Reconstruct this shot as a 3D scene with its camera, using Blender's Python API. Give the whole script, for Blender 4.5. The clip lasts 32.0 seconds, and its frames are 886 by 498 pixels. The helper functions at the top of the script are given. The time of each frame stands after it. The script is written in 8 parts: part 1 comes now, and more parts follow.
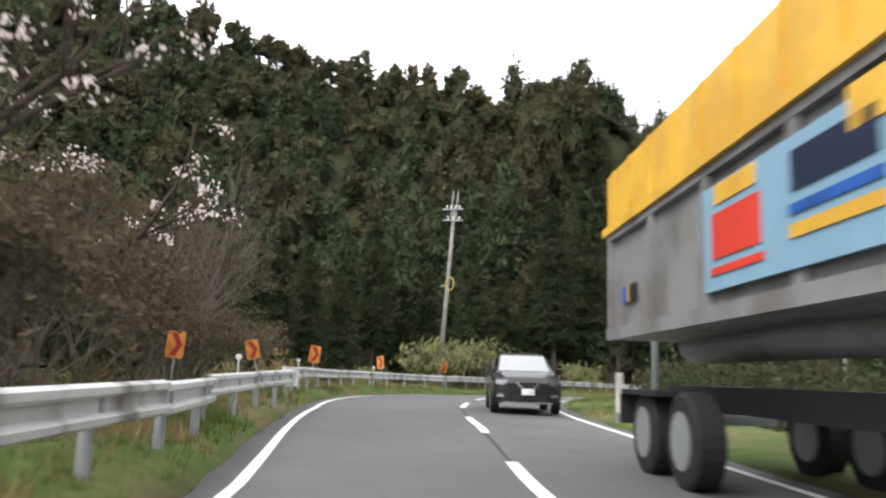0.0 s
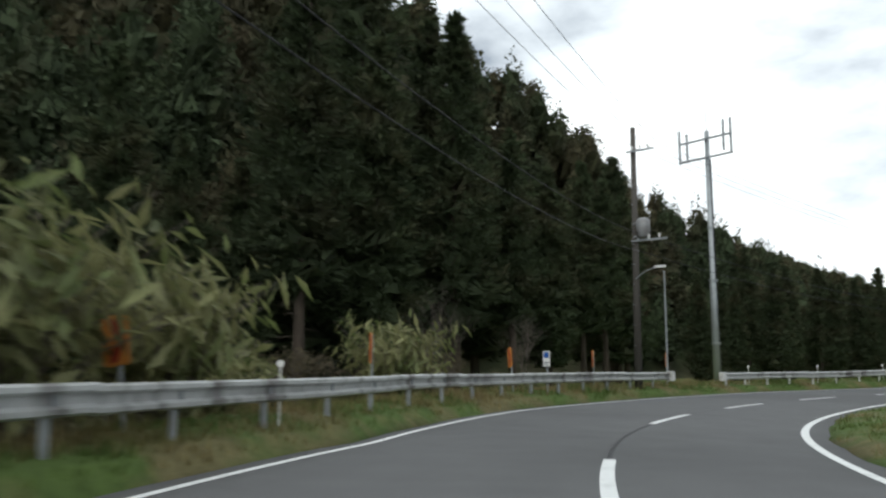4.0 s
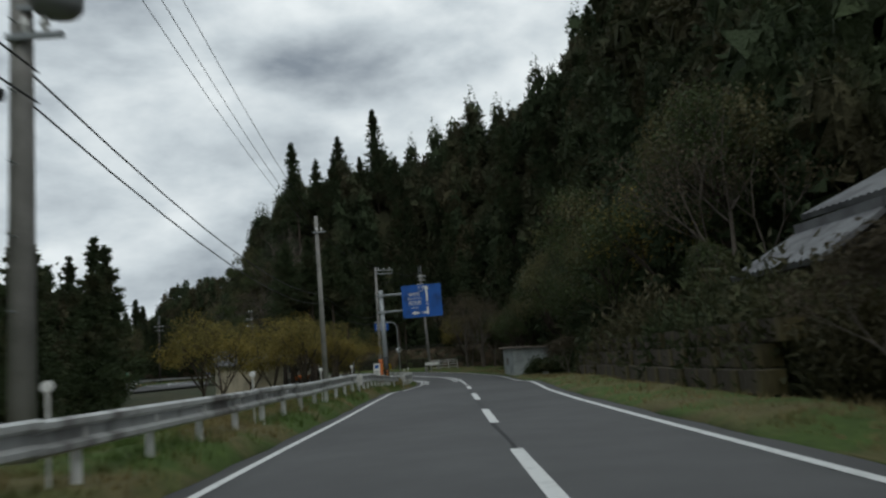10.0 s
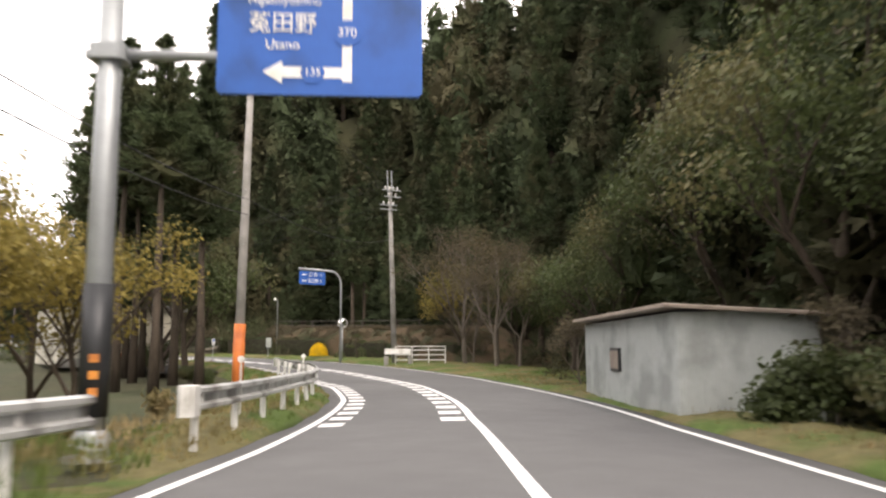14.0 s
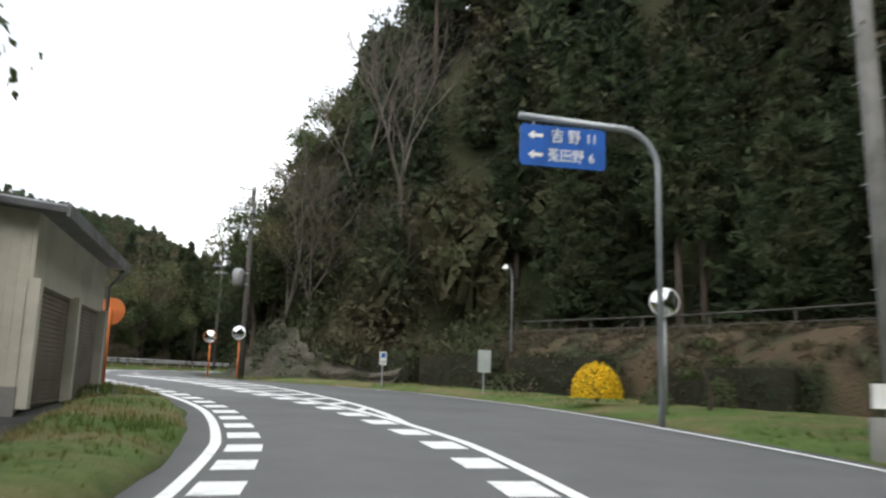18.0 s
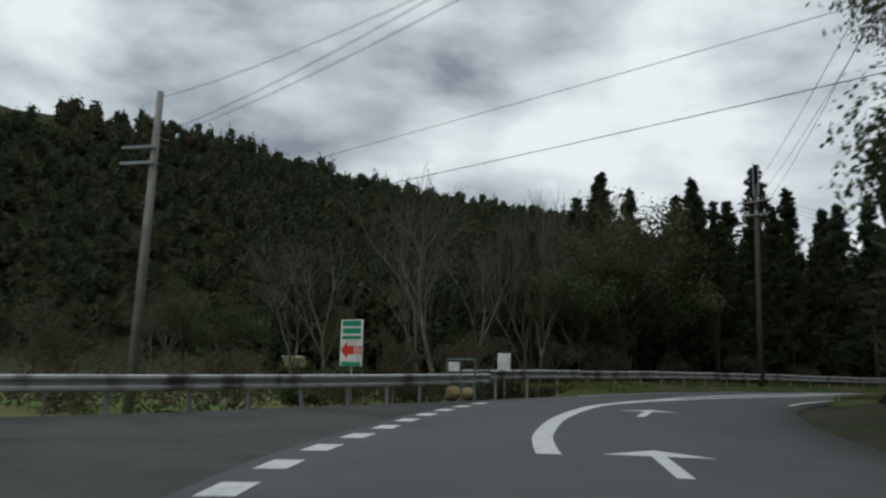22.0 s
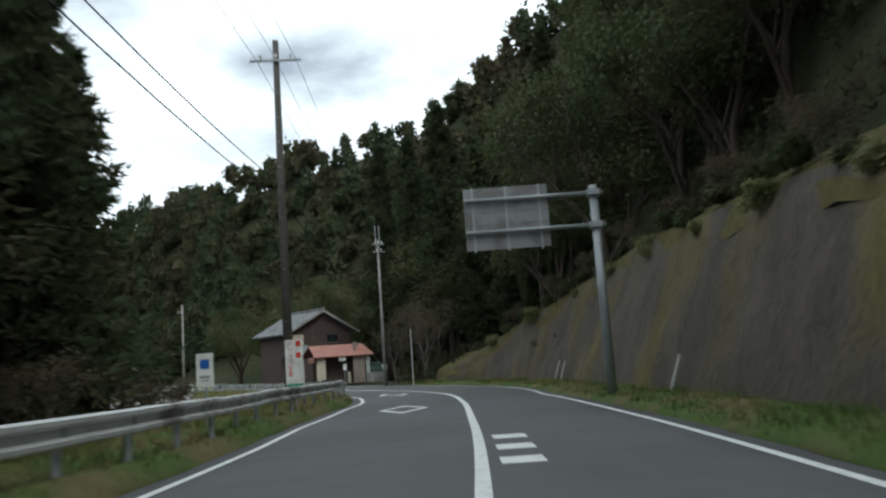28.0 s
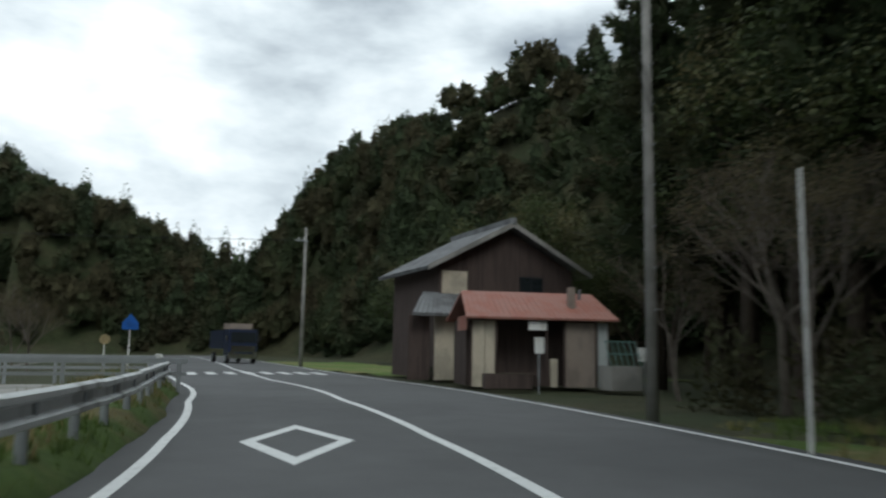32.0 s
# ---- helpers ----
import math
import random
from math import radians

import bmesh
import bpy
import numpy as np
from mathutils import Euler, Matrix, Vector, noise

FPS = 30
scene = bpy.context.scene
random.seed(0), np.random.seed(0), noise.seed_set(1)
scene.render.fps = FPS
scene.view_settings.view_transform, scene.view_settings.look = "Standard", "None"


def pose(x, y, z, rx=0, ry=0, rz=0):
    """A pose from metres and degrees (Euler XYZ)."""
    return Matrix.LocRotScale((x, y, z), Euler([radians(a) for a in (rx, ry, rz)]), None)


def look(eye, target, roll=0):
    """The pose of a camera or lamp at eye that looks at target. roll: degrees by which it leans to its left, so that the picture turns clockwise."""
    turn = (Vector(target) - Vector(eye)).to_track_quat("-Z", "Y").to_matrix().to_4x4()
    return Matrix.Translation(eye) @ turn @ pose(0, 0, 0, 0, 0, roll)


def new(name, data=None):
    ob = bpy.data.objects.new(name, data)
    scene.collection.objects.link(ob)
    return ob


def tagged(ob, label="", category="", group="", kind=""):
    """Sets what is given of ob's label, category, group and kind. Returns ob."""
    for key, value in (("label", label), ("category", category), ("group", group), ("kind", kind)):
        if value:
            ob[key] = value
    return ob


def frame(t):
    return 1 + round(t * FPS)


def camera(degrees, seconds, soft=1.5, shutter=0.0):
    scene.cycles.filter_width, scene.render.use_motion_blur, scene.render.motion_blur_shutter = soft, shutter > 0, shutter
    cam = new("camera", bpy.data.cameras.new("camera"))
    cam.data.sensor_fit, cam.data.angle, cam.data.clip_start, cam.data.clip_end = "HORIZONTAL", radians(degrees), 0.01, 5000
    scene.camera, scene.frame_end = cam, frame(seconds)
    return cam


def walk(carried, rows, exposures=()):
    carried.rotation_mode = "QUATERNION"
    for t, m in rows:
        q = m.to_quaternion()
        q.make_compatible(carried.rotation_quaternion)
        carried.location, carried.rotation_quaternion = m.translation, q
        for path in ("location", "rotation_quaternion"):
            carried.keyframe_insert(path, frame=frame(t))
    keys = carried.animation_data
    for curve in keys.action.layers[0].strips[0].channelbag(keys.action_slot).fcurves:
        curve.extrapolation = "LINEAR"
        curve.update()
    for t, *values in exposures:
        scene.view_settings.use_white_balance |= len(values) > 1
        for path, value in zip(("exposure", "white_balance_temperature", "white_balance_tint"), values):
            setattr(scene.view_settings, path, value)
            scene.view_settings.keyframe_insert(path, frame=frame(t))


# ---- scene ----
cam = camera(59.0, 32.0, soft=2.3, shutter=0.4)
PATH = [
    (0, (29.763, -36.927, 1.422), (28.851, -35.176, 1.741), 1.7),
    (0.5, (27.141, -32.681, 1.451), (26.172, -30.962, 1.778), 2.1),
    (1, (24.571, -28.275, 1.509), (23.607, -26.554, 1.84), 1.6),
    (1.5, (22.026, -23.916, 1.635), (21.104, -22.177, 1.988), -0.5),
    (2, (19.71, -19.5, 1.699), (18.845, -17.731, 2.047), -2.7),
    (2.5, (17.518, -14.756, 1.726), (16.743, -12.946, 2.076), -4.5),
    (3, (15.688, -9.554, 1.73), (15.115, -7.665, 2.052), -4.7),
    (3.5, (14.369, -4.002, 1.701), (14.022, -2.055, 1.997), -2.5),
    (4, (13.639, 1.701, 1.637), (13.472, 3.674, 1.912), 0.1),
    (4.5, (13.576, 7.322, 1.55), (13.576, 9.305, 1.814), 0.9),
    (5, (14.323, 12.658, 1.467), (14.574, 14.621, 1.755), -0.1),
    (5.5, (15.503, 17.76, 1.387), (16.012, 19.674, 1.662), -1.3),
    (6, (17.203, 22.34, 1.318), (17.949, 24.175, 1.596), -2.2),
    (6.5, (19.315, 26.52, 1.272), (20.27, 28.255, 1.549), -3.1),
    (7, (21.843, 30.438, 1.243), (22.957, 32.075, 1.528), -3.3),
    (7.5, (24.916, 34.509, 1.197), (26.155, 36.053, 1.481), -4.1),
    (8, (28.315, 38.592, 1.143), (29.662, 40.042, 1.433), -3.9),
    (8.5, (31.974, 42.632, 1.128), (33.397, 44.008, 1.417), -4.9),
    (9, (35.912, 46.484, 1.144), (37.395, 47.793, 1.435), -5.4),
    (9.5, (39.639, 49.714, 1.21), (41.172, 50.969, 1.488), -5.4),
    (10, (43.486, 52.944, 1.227), (45.045, 54.167, 1.499), -4.9),
    (10.5, (47.923, 56.576, 1.228), (49.489, 57.789, 1.504), -3.7),
    (11, (52.409, 60.294, 1.224), (53.974, 61.511, 1.492), -3.1),
    (11.5, (57.014, 63.951, 1.164), (58.58, 65.166, 1.433), -2.4),
    (12, (61.619, 67.671, 1.114), (63.193, 68.875, 1.385), -1.4),
    (12.5, (66.135, 71.189, 1.083), (67.72, 72.379, 1.35), -1.9),
    (13, (70.679, 74.693, 1.007), (72.268, 75.879, 1.268), -2.0),
    (13.5, (75.214, 78.162, 0.855), (76.799, 79.355, 1.109), -1.4),
    (14, (79.728, 81.714, 0.651), (81.305, 82.917, 0.905), -0.3),
    (14.5, (84.001, 85.05, 0.503), (85.568, 86.267, 0.755), -0.1),
    (15, (88.054, 88.364, 0.418), (89.606, 89.596, 0.686), 0.2),
    (15.5, (91.922, 91.682, 0.381), (93.447, 92.946, 0.654), 0.8),
    (16, (95.602, 95.035, 0.374), (97.08, 96.353, 0.653), 1.3),
    (16.5, (99.073, 98.457, 0.388), (100.472, 99.853, 0.69), 1.2),
    (17, (102.305, 101.981, 0.416), (103.59, 103.482, 0.725), 1.4),
    (17.5, (105.11, 105.796, 0.475), (106.249, 107.407, 0.799), 1.6),
    (18, (107.314, 109.472, 0.56), (108.313, 111.173, 0.891), 1.8),
    (18.5, (109.335, 113.439, 0.649), (110.208, 115.208, 0.976), 2.2),
    (19, (110.771, 117.435, 0.776), (111.512, 119.26, 1.121), 2.0),
    (19.5, (111.926, 121.452, 0.926), (112.487, 123.341, 1.268), 1.7),
    (20, (112.801, 126.095, 1.085), (113.154, 128.033, 1.427), 1.9),
    (20.5, (113.255, 130.743, 1.226), (113.404, 132.711, 1.547), 1.5),
    (21, (113.284, 135.457, 1.313), (113.267, 137.431, 1.63), 2.0),
    (21.5, (113.007, 140.215, 1.407), (112.908, 142.187, 1.725), 1.9),
    (22, (112.765, 145.193, 1.498), (112.654, 147.166, 1.803), 1.2),
    (22.5, (112.584, 149.799, 1.559), (112.54, 151.778, 1.845), 1.1),
    (23, (112.652, 154.593, 1.608), (112.724, 156.571, 1.895), 0.6),
    (23.5, (113.079, 159.2, 1.648), (113.323, 161.163, 1.943), -0.7),
    (24, (114.041, 163.634, 1.637), (114.492, 165.56, 1.933), -0.3),
    (24.5, (115.462, 168.295, 1.695), (116.16, 170.146, 1.985), -0.7),
    (25, (117.443, 172.796, 1.787), (118.39, 174.527, 2.112), -1.1),
    (25.5, (120.03, 176.971, 1.867), (121.174, 178.581, 2.182), -2.5),
    (26, (123.253, 180.728, 1.908), (124.57, 182.205, 2.194), -3.4),
    (26.5, (127.078, 184.383, 1.915), (128.535, 185.725, 2.191), -4.6),
    (27, (131.376, 187.944, 1.904), (132.926, 189.178, 2.174), -5.2),
    (27.5, (136.007, 191.432, 1.878), (137.595, 192.618, 2.148), -4.8),
    (28, (140.799, 194.888, 1.838), (142.393, 196.066, 2.109), -4.0),
    (28.5, (145.575, 198.34, 1.784), (147.163, 199.526, 2.051), -3.2),
    (29, (150.154, 201.788, 1.711), (151.742, 202.976, 1.975), -2.5),
    (29.5, (154.358, 205.081, 1.625), (155.953, 206.26, 1.883), -1.7),
    (30, (158.778, 208.42, 1.545), (160.361, 209.617, 1.795), -2.1),
    (30.5, (163.12, 212.123, 1.476), (164.632, 213.405, 1.738), -2.3),
    (31, (167.048, 215.945, 1.408), (168.47, 217.328, 1.67), -1.1),
    (31.5, (170.452, 219.83, 1.323), (171.76, 221.322, 1.575), -0.1),
    (32, (173.468, 223.992, 1.245), (174.603, 225.618, 1.504), 1.0),
]
EXPOSURES = [(0.0, 1.65, 6650, 13), (1.0, 2.0, 6800, 15), (2.5, 2.2, 6850, 15), (4.5, 0.1, 6150, 4), (5.0, 0.05, 6150, 4), (6.0, -0.65, 6150, 4), (7.0, -0.25, 6150, 4), (9.0, -0.3, 6150, 4),
             (11.0, -0.3, 6150, 4), (12.0, 0.25, 6150, 4), (13.0, 0.65, 6300, 6), (14.0, 1.95, 7300, 18), (17.0, 2.35, 7000, 17), (18.0, 1.4, 6400, 9), (19.0, 0.2, 6200, 5), (20.0, -0.5, 6150, 4),
             (22.0, -0.3, 6150, 4), (24.0, -0.1, 6100, 4), (26.5, 0.1, 6100, 4), (28.5, 0.8, 6000, 2), (31.0, 1.05, 6000, 2), (32.0, 0.1, 6050, 3)]
walk(cam, [(t, look(eye, target, roll)) for t, eye, target, roll in PATH], EXPOSURES)

# ---------------------------------------------------------------- sky and sun
SUN_ELEV, SUN_AZ = 48.0, 200.0
world = bpy.data.worlds.new("overcast_sky")
scene.world = world
world.use_nodes = True
wn, wl = world.node_tree.nodes, world.node_tree.links
wn.clear()


def wnode(kind, **kw):
    n = wn.new(kind)
    for k, v in kw.items():
        n.inputs[k].default_value = v
    return n


sky = wn.new("ShaderNodeTexSky")
sky.sky_type = "NISHITA"
sky.sun_disc = False
sky.sun_elevation, sky.sun_rotation = radians(SUN_ELEV), radians(SUN_AZ)
skyb = wn.new("ShaderNodeBackground")
skyb.inputs["Strength"].default_value = 0.07
wl.new(sky.outputs[0], skyb.inputs["Color"])
tc = wn.new("ShaderNodeTexCoord")
flat = wn.new("ShaderNodeMapping")
flat.inputs["Scale"].default_value = (1.0, 1.0, 2.1)
flat.inputs["Location"].default_value = (4.3, 1.7, 0.4)
wl.new(tc.outputs["Generated"], flat.inputs["Vector"])
cl1 = wnode("ShaderNodeTexNoise", Scale=4.4, Detail=9.0, Roughness=0.52, Distortion=0.1)
wl.new(flat.outputs[0], cl1.inputs["Vector"])
ramp = wn.new("ShaderNodeValToRGB")
el = ramp.color_ramp.elements
el[0].position, el[0].color = 0.28, (0.3, 0.33, 0.38, 1)
el[1].position, el[1].color = 0.64, (1.05, 1.05, 1.05, 1)
mid = el.new(0.49)
mid.color = (0.74, 0.77, 0.8, 1)
wl.new(cl1.outputs["Fac"], ramp.inputs["Fac"])
cloudb = wn.new("ShaderNodeBackground")
cloudb.inputs["Strength"].default_value = 1.0
wl.new(ramp.outputs[0], cloudb.inputs["Color"])
cl2 = wnode("ShaderNodeTexNoise", Scale=0.9, Detail=4.0, Roughness=0.5)
wl.new(flat.outputs[0], cl2.inputs["Vector"])
cov = wn.new("ShaderNodeValToRGB")
cov.color_ramp.elements[0].position, cov.color_ramp.elements[0].color = 0.22, (0.5, 0.5, 0.5, 1)
cov.color_ramp.elements[1].position, cov.color_ramp.elements[1].color = 0.42, (1, 1, 1, 1)
wl.new(cl2.outputs["Fac"], cov.inputs["Fac"])
skymix = wn.new("ShaderNodeMixShader")
wl.new(cov.outputs[0], skymix.inputs["Fac"])
wl.new(skyb.outputs[0], skymix.inputs[1])
wl.new(cloudb.outputs[0], skymix.inputs[2])
wo = wn.new("ShaderNodeOutputWorld")
wl.new(skymix.outputs[0], wo.inputs["Surface"])

sun_data = bpy.data.lights.new("sun", "SUN")
sun_data.energy, sun_data.angle, sun_data.color = 0.8, radians(25), (1.0, 0.96, 0.9)
sun = new("sun", sun_data)
sa = radians(SUN_AZ)
sun.matrix_world = look(Vector((math.sin(sa), math.cos(sa), math.tan(radians(SUN_ELEV)))) * 50, (0, 0, 0))


# ---------------------------------------------------------------- materials
def mat(name, base, rough=0.7, metal=0.0, var=0.25, scale=6.0, fine=60.0, bump=0.15, second=None, mixscale=1.2,
        island=0.0, spec=0.3, thresh=(0.45, 0.6), objvar=0.0, dist=0.02, stretch=(1, 1, 1), thin=0.0):
    """Procedural surface: a base colour, broad stains towards a second colour, fine grain and relief."""
    m = bpy.data.materials.new(name)
    m.use_nodes = True
    nt = m.node_tree
    n, l = nt.nodes, nt.links
    b = n["Principled BSDF"]
    b.inputs["Roughness"].default_value, b.inputs["Metallic"].default_value = rough, metal
    b.inputs["Specular IOR Level"].default_value = spec
    geo = n.new("ShaderNodeTexCoord")
    mp = n.new("ShaderNodeMapping")
    mp.inputs["Scale"].default_value = stretch
    l.new(geo.outputs["Object"], mp.inputs["Vector"])
    big = n.new("ShaderNodeTexNoise")
    big.inputs["Scale"].default_value, big.inputs["Detail"].default_value = mixscale, 6.0
    l.new(mp.outputs[0], big.inputs["Vector"])
    rm = n.new("ShaderNodeMapRange")
    rm.inputs["From Min"].default_value, rm.inputs["From Max"].default_value = thresh
    l.new(big.outputs["Fac"], rm.inputs["Value"])
    mix = n.new("ShaderNodeMix")
    mix.data_type = "RGBA"
    second = second or tuple(c * (1 - var) for c in base)
    mix.inputs[6].default_value, mix.inputs[7].default_value = (*base, 1), (*second, 1)
    l.new(rm.outputs[0], mix.inputs[0])
    grain = n.new("ShaderNodeTexNoise")
    grain.inputs["Scale"].default_value, grain.inputs["Detail"].default_value = fine, 5.0
    l.new(mp.outputs[0], grain.inputs["Vector"])
    mid_n = n.new("ShaderNodeTexNoise")
    mid_n.inputs["Scale"].default_value, mid_n.inputs["Detail"].default_value = scale, 4.0
    l.new(mp.outputs[0], mid_n.inputs["Vector"])
    add = n.new("ShaderNodeMath")
    add.operation = "ADD"
    l.new(grain.outputs["Fac"], add.inputs[0])
    l.new(mid_n.outputs["Fac"], add.inputs[1])
    val = n.new("ShaderNodeMapRange")
    val.inputs["From Min"].default_value, val.inputs["From Max"].default_value = 0.6, 1.4
    val.inputs["To Min"].default_value, val.inputs["To Max"].default_value = 1 - var, 1 + var
    l.new(add.outputs[0], val.inputs["Value"])
    last = val.outputs[0]
    for on, src, amount in (("ShaderNodeNewGeometry", "Random Per Island", island), ("ShaderNodeObjectInfo", "Random", objvar)):
        if amount:
            g = n.new(on)
            r = n.new("ShaderNodeMapRange")
            r.inputs["To Min"].default_value, r.inputs["To Max"].default_value = 1 - amount, 1 + amount
            l.new(g.outputs[src], r.inputs["Value"])
            mm = n.new("ShaderNodeMath")
            mm.operation = "MULTIPLY"
            l.new(last, mm.inputs[0])
            l.new(r.outputs[0], mm.inputs[1])
            last = mm.outputs[0]
    vm = n.new("ShaderNodeVectorMath")
    vm.operation = "SCALE"
    l.new(mix.outputs[2], vm.inputs[0])
    l.new(last, vm.inputs["Scale"])
    l.new(vm.outputs[0], b.inputs["Base Color"])
    if bump:
        bp = n.new("ShaderNodeBump")
        bp.inputs["Strength"].default_value, bp.inputs["Distance"].default_value = bump, dist
        l.new(add.outputs[0], bp.inputs["Height"])
        l.new(bp.outputs[0], b.inputs["Normal"])
    if thin:
        tr = n.new("ShaderNodeBsdfTranslucent")
        l.new(vm.outputs[0], tr.inputs["Color"])
        both = n.new("ShaderNodeMixShader")
        both.inputs["Fac"].default_value = thin
        l.new(b.outputs[0], both.inputs[1])
        l.new(tr.outputs[0], both.inputs[2])
        l.new(both.outputs[0], n["Material Output"].inputs["Surface"])
    return m


ASPHALT = mat("asphalt", (0.102, 0.103, 0.104), 0.85, var=0.14, scale=1.2, fine=140, bump=0.25, second=(0.084, 0.085, 0.086), mixscale=0.12, dist=0.006)
ASPHALT_OLD = mat("old_asphalt", (0.075, 0.074, 0.072), 0.9, var=0.2, scale=1.5, fine=120, bump=0.3, second=(0.05, 0.05, 0.048), mixscale=0.4, dist=0.008)
TAR = mat("tar_seam", (0.028, 0.028, 0.03), 0.6, var=0.2)
PAINT = mat("road_paint", (0.66, 0.67, 0.66), 0.7, var=0.08, scale=9, fine=90, second=(0.46, 0.47, 0.46), mixscale=5.0, thresh=(0.52, 0.75), bump=0.1, dist=0.004)
SOIL = mat("forest_soil", (0.042, 0.042, 0.02), 0.95, var=0.45, scale=1.1, fine=7, second=(0.03, 0.038, 0.015), mixscale=0.15, bump=0.5, dist=0.1)
VERGE = mat("grass_verge", (0.07, 0.11, 0.024), 0.95, var=0.35, scale=4, fine=40, second=(0.13, 0.115, 0.05), mixscale=0.5, bump=0.8, dist=0.05)
FIELD = mat("field_grass", (0.095, 0.15, 0.032), 0.95, var=0.25, scale=3, fine=30, second=(0.16, 0.15, 0.06), mixscale=0.16, bump=0.6, dist=0.05)
GRASS = mat("grass_blades", (0.085, 0.13, 0.03), 0.8, var=0.2, island=0.25, second=(0.22, 0.18, 0.08), mixscale=0.5, bump=0, thin=0.4)
DRYGRASS = mat("dry_grass_blades", (0.27, 0.21, 0.11), 0.9, var=0.2, island=0.25, second=(0.16, 0.15, 0.06), mixscale=0.6, bump=0, thin=0.4)
RAIL = mat("galvanised_rail", (0.52, 0.53, 0.52), 0.5, metal=0.45, var=0.1, scale=3, fine=30, second=(0.17, 0.16, 0.15), mixscale=1.6, thresh=(0.5, 0.66), bump=0.08, stretch=(1, 1, 0.35))
RAILWHITE = mat("white_rail_paint", (0.62, 0.62, 0.6), 0.55, var=0.08, scale=5, fine=40, second=(0.36, 0.35, 0.32), mixscale=2.0, thresh=(0.5, 0.7), bump=0.06)
STEEL = mat("grey_steel", (0.33, 0.35, 0.36), 0.5, metal=0.5, var=0.1, fine=50, bump=0.05)
CONC = mat("concrete_pole", (0.27, 0.26, 0.245), 0.85, var=0.12, scale=3, fine=60, second=(0.19, 0.185, 0.17), bump=0.12)
DARKPOLE = mat("dark_pole", (0.075, 0.068, 0.06), 0.8, var=0.2, scale=4, fine=40, bump=0.15, stretch=(1, 1, 0.1))
CABLE = mat("black_cable", (0.02, 0.02, 0.022), 0.6, var=0.1, bump=0)
CERAMIC = mat("white_insulator", (0.6, 0.6, 0.58), 0.3, var=0.05, bump=0)
ORANGE = mat("orange_pole_paint", (0.55, 0.16, 0.04), 0.6, var=0.12, second=(0.36, 0.1, 0.03), bump=0.05)
CEDAR = mat("cedar_needles", (0.048, 0.066, 0.03), 0.85, var=0.2, island=0.2, objvar=0.2, second=(0.075, 0.068, 0.036), mixscale=0.3, thresh=(0.48, 0.7), bump=0, thin=0.4)
CEDAR2 = mat("far_woods_needles", (0.048, 0.066, 0.031), 0.9, var=0.3, scale=0.35, island=0.25, second=(0.08, 0.068, 0.038), mixscale=0.09, thresh=(0.48, 0.66), fine=5, bump=0.9, dist=0.25, thin=0.25)
WOODLEAF = mat("far_woods_leaves", (0.074, 0.067, 0.034), 0.85, var=0.3, scale=0.35, island=0.25, second=(0.048, 0.064, 0.027), mixscale=0.11, thresh=(0.44, 0.6), fine=5, bump=0.9, dist=0.25, thin=0.25)
LEAF = mat("evergreen_leaves", (0.06, 0.08, 0.028), 0.6, var=0.2, island=0.2, objvar=0.15, second=(0.11, 0.1, 0.045), mixscale=0.3, bump=0, thin=0.4)
YLEAF = mat("young_yellow_leaves", (0.24, 0.19, 0.05), 0.7, var=0.2, island=0.25, second=(0.15, 0.13, 0.04), mixscale=0.4, bump=0, thin=0.4)
BROWNLEAF = mat("brown_twigs_and_buds", (0.1, 0.084, 0.056), 0.9, var=0.2, island=0.25, second=(0.1, 0.085, 0.045), mixscale=0.3, bump=0, thin=0.4)
BLOSSOM = mat("pale_cherry_blossom", (0.78, 0.68, 0.66), 0.8, var=0.08, island=0.12, bump=0, thin=0.4)
BAMBOO = mat("bamboo_grass_leaves", (0.22, 0.22, 0.1), 0.6, var=0.2, island=0.25, second=(0.12, 0.15, 0.05), mixscale=0.8, bump=0, thin=0.4)
YELLOWFLOWER = mat("forsythia_flowers", (0.8, 0.55, 0.02), 0.8, var=0.15, island=0.2, bump=0, thin=0.4)
BARK = mat("bark", (0.07, 0.055, 0.042), 0.95, var=0.35, scale=8, fine=40, bump=0.6, stretch=(1, 1, 0.2), dist=0.03)
GREYBARK = mat("grey_twig_bark", (0.14, 0.12, 0.1), 0.95, var=0.25, scale=8, fine=40, bump=0.3)


# ---------------------------------------------------------------- mesh helpers
def mesh_of(name, verts, faces, material, smooth=False):
    me = bpy.data.meshes.new(name)
    me.from_pydata([tuple(map(float, v)) for v in verts], [], [tuple(int(i) for i in f) for f in faces])
    for m in material if isinstance(material, (list, tuple)) else (material,):
        me.materials.append(m)
    if smooth:
        me.polygons.foreach_set("use_smooth", [True] * len(me.polygons))
    me.update()
    return me


def fast_mesh(name, verts, tris, material):
    """A mesh from numpy arrays of corners and triangles."""
    me = bpy.data.meshes.new(name)
    me.vertices.add(len(verts))
    me.vertices.foreach_set("co", np.asarray(verts, np.float32).ravel())
    me.loops.add(tris.size)
    me.loops.foreach_set("vertex_index", np.asarray(tris, np.int32).ravel())
    me.polygons.add(len(tris))
    me.polygons.foreach_set("loop_start", np.arange(0, tris.size, 3, dtype=np.int32))
    me.materials.append(material)
    me.update(calc_edges=True)
    return me


def part_me(name, me, parent, label="", m=None):
    ob = new(name, me)
    ob.parent = parent
    if m is not None:
        ob.matrix_basis = m
    return tagged(ob, label)


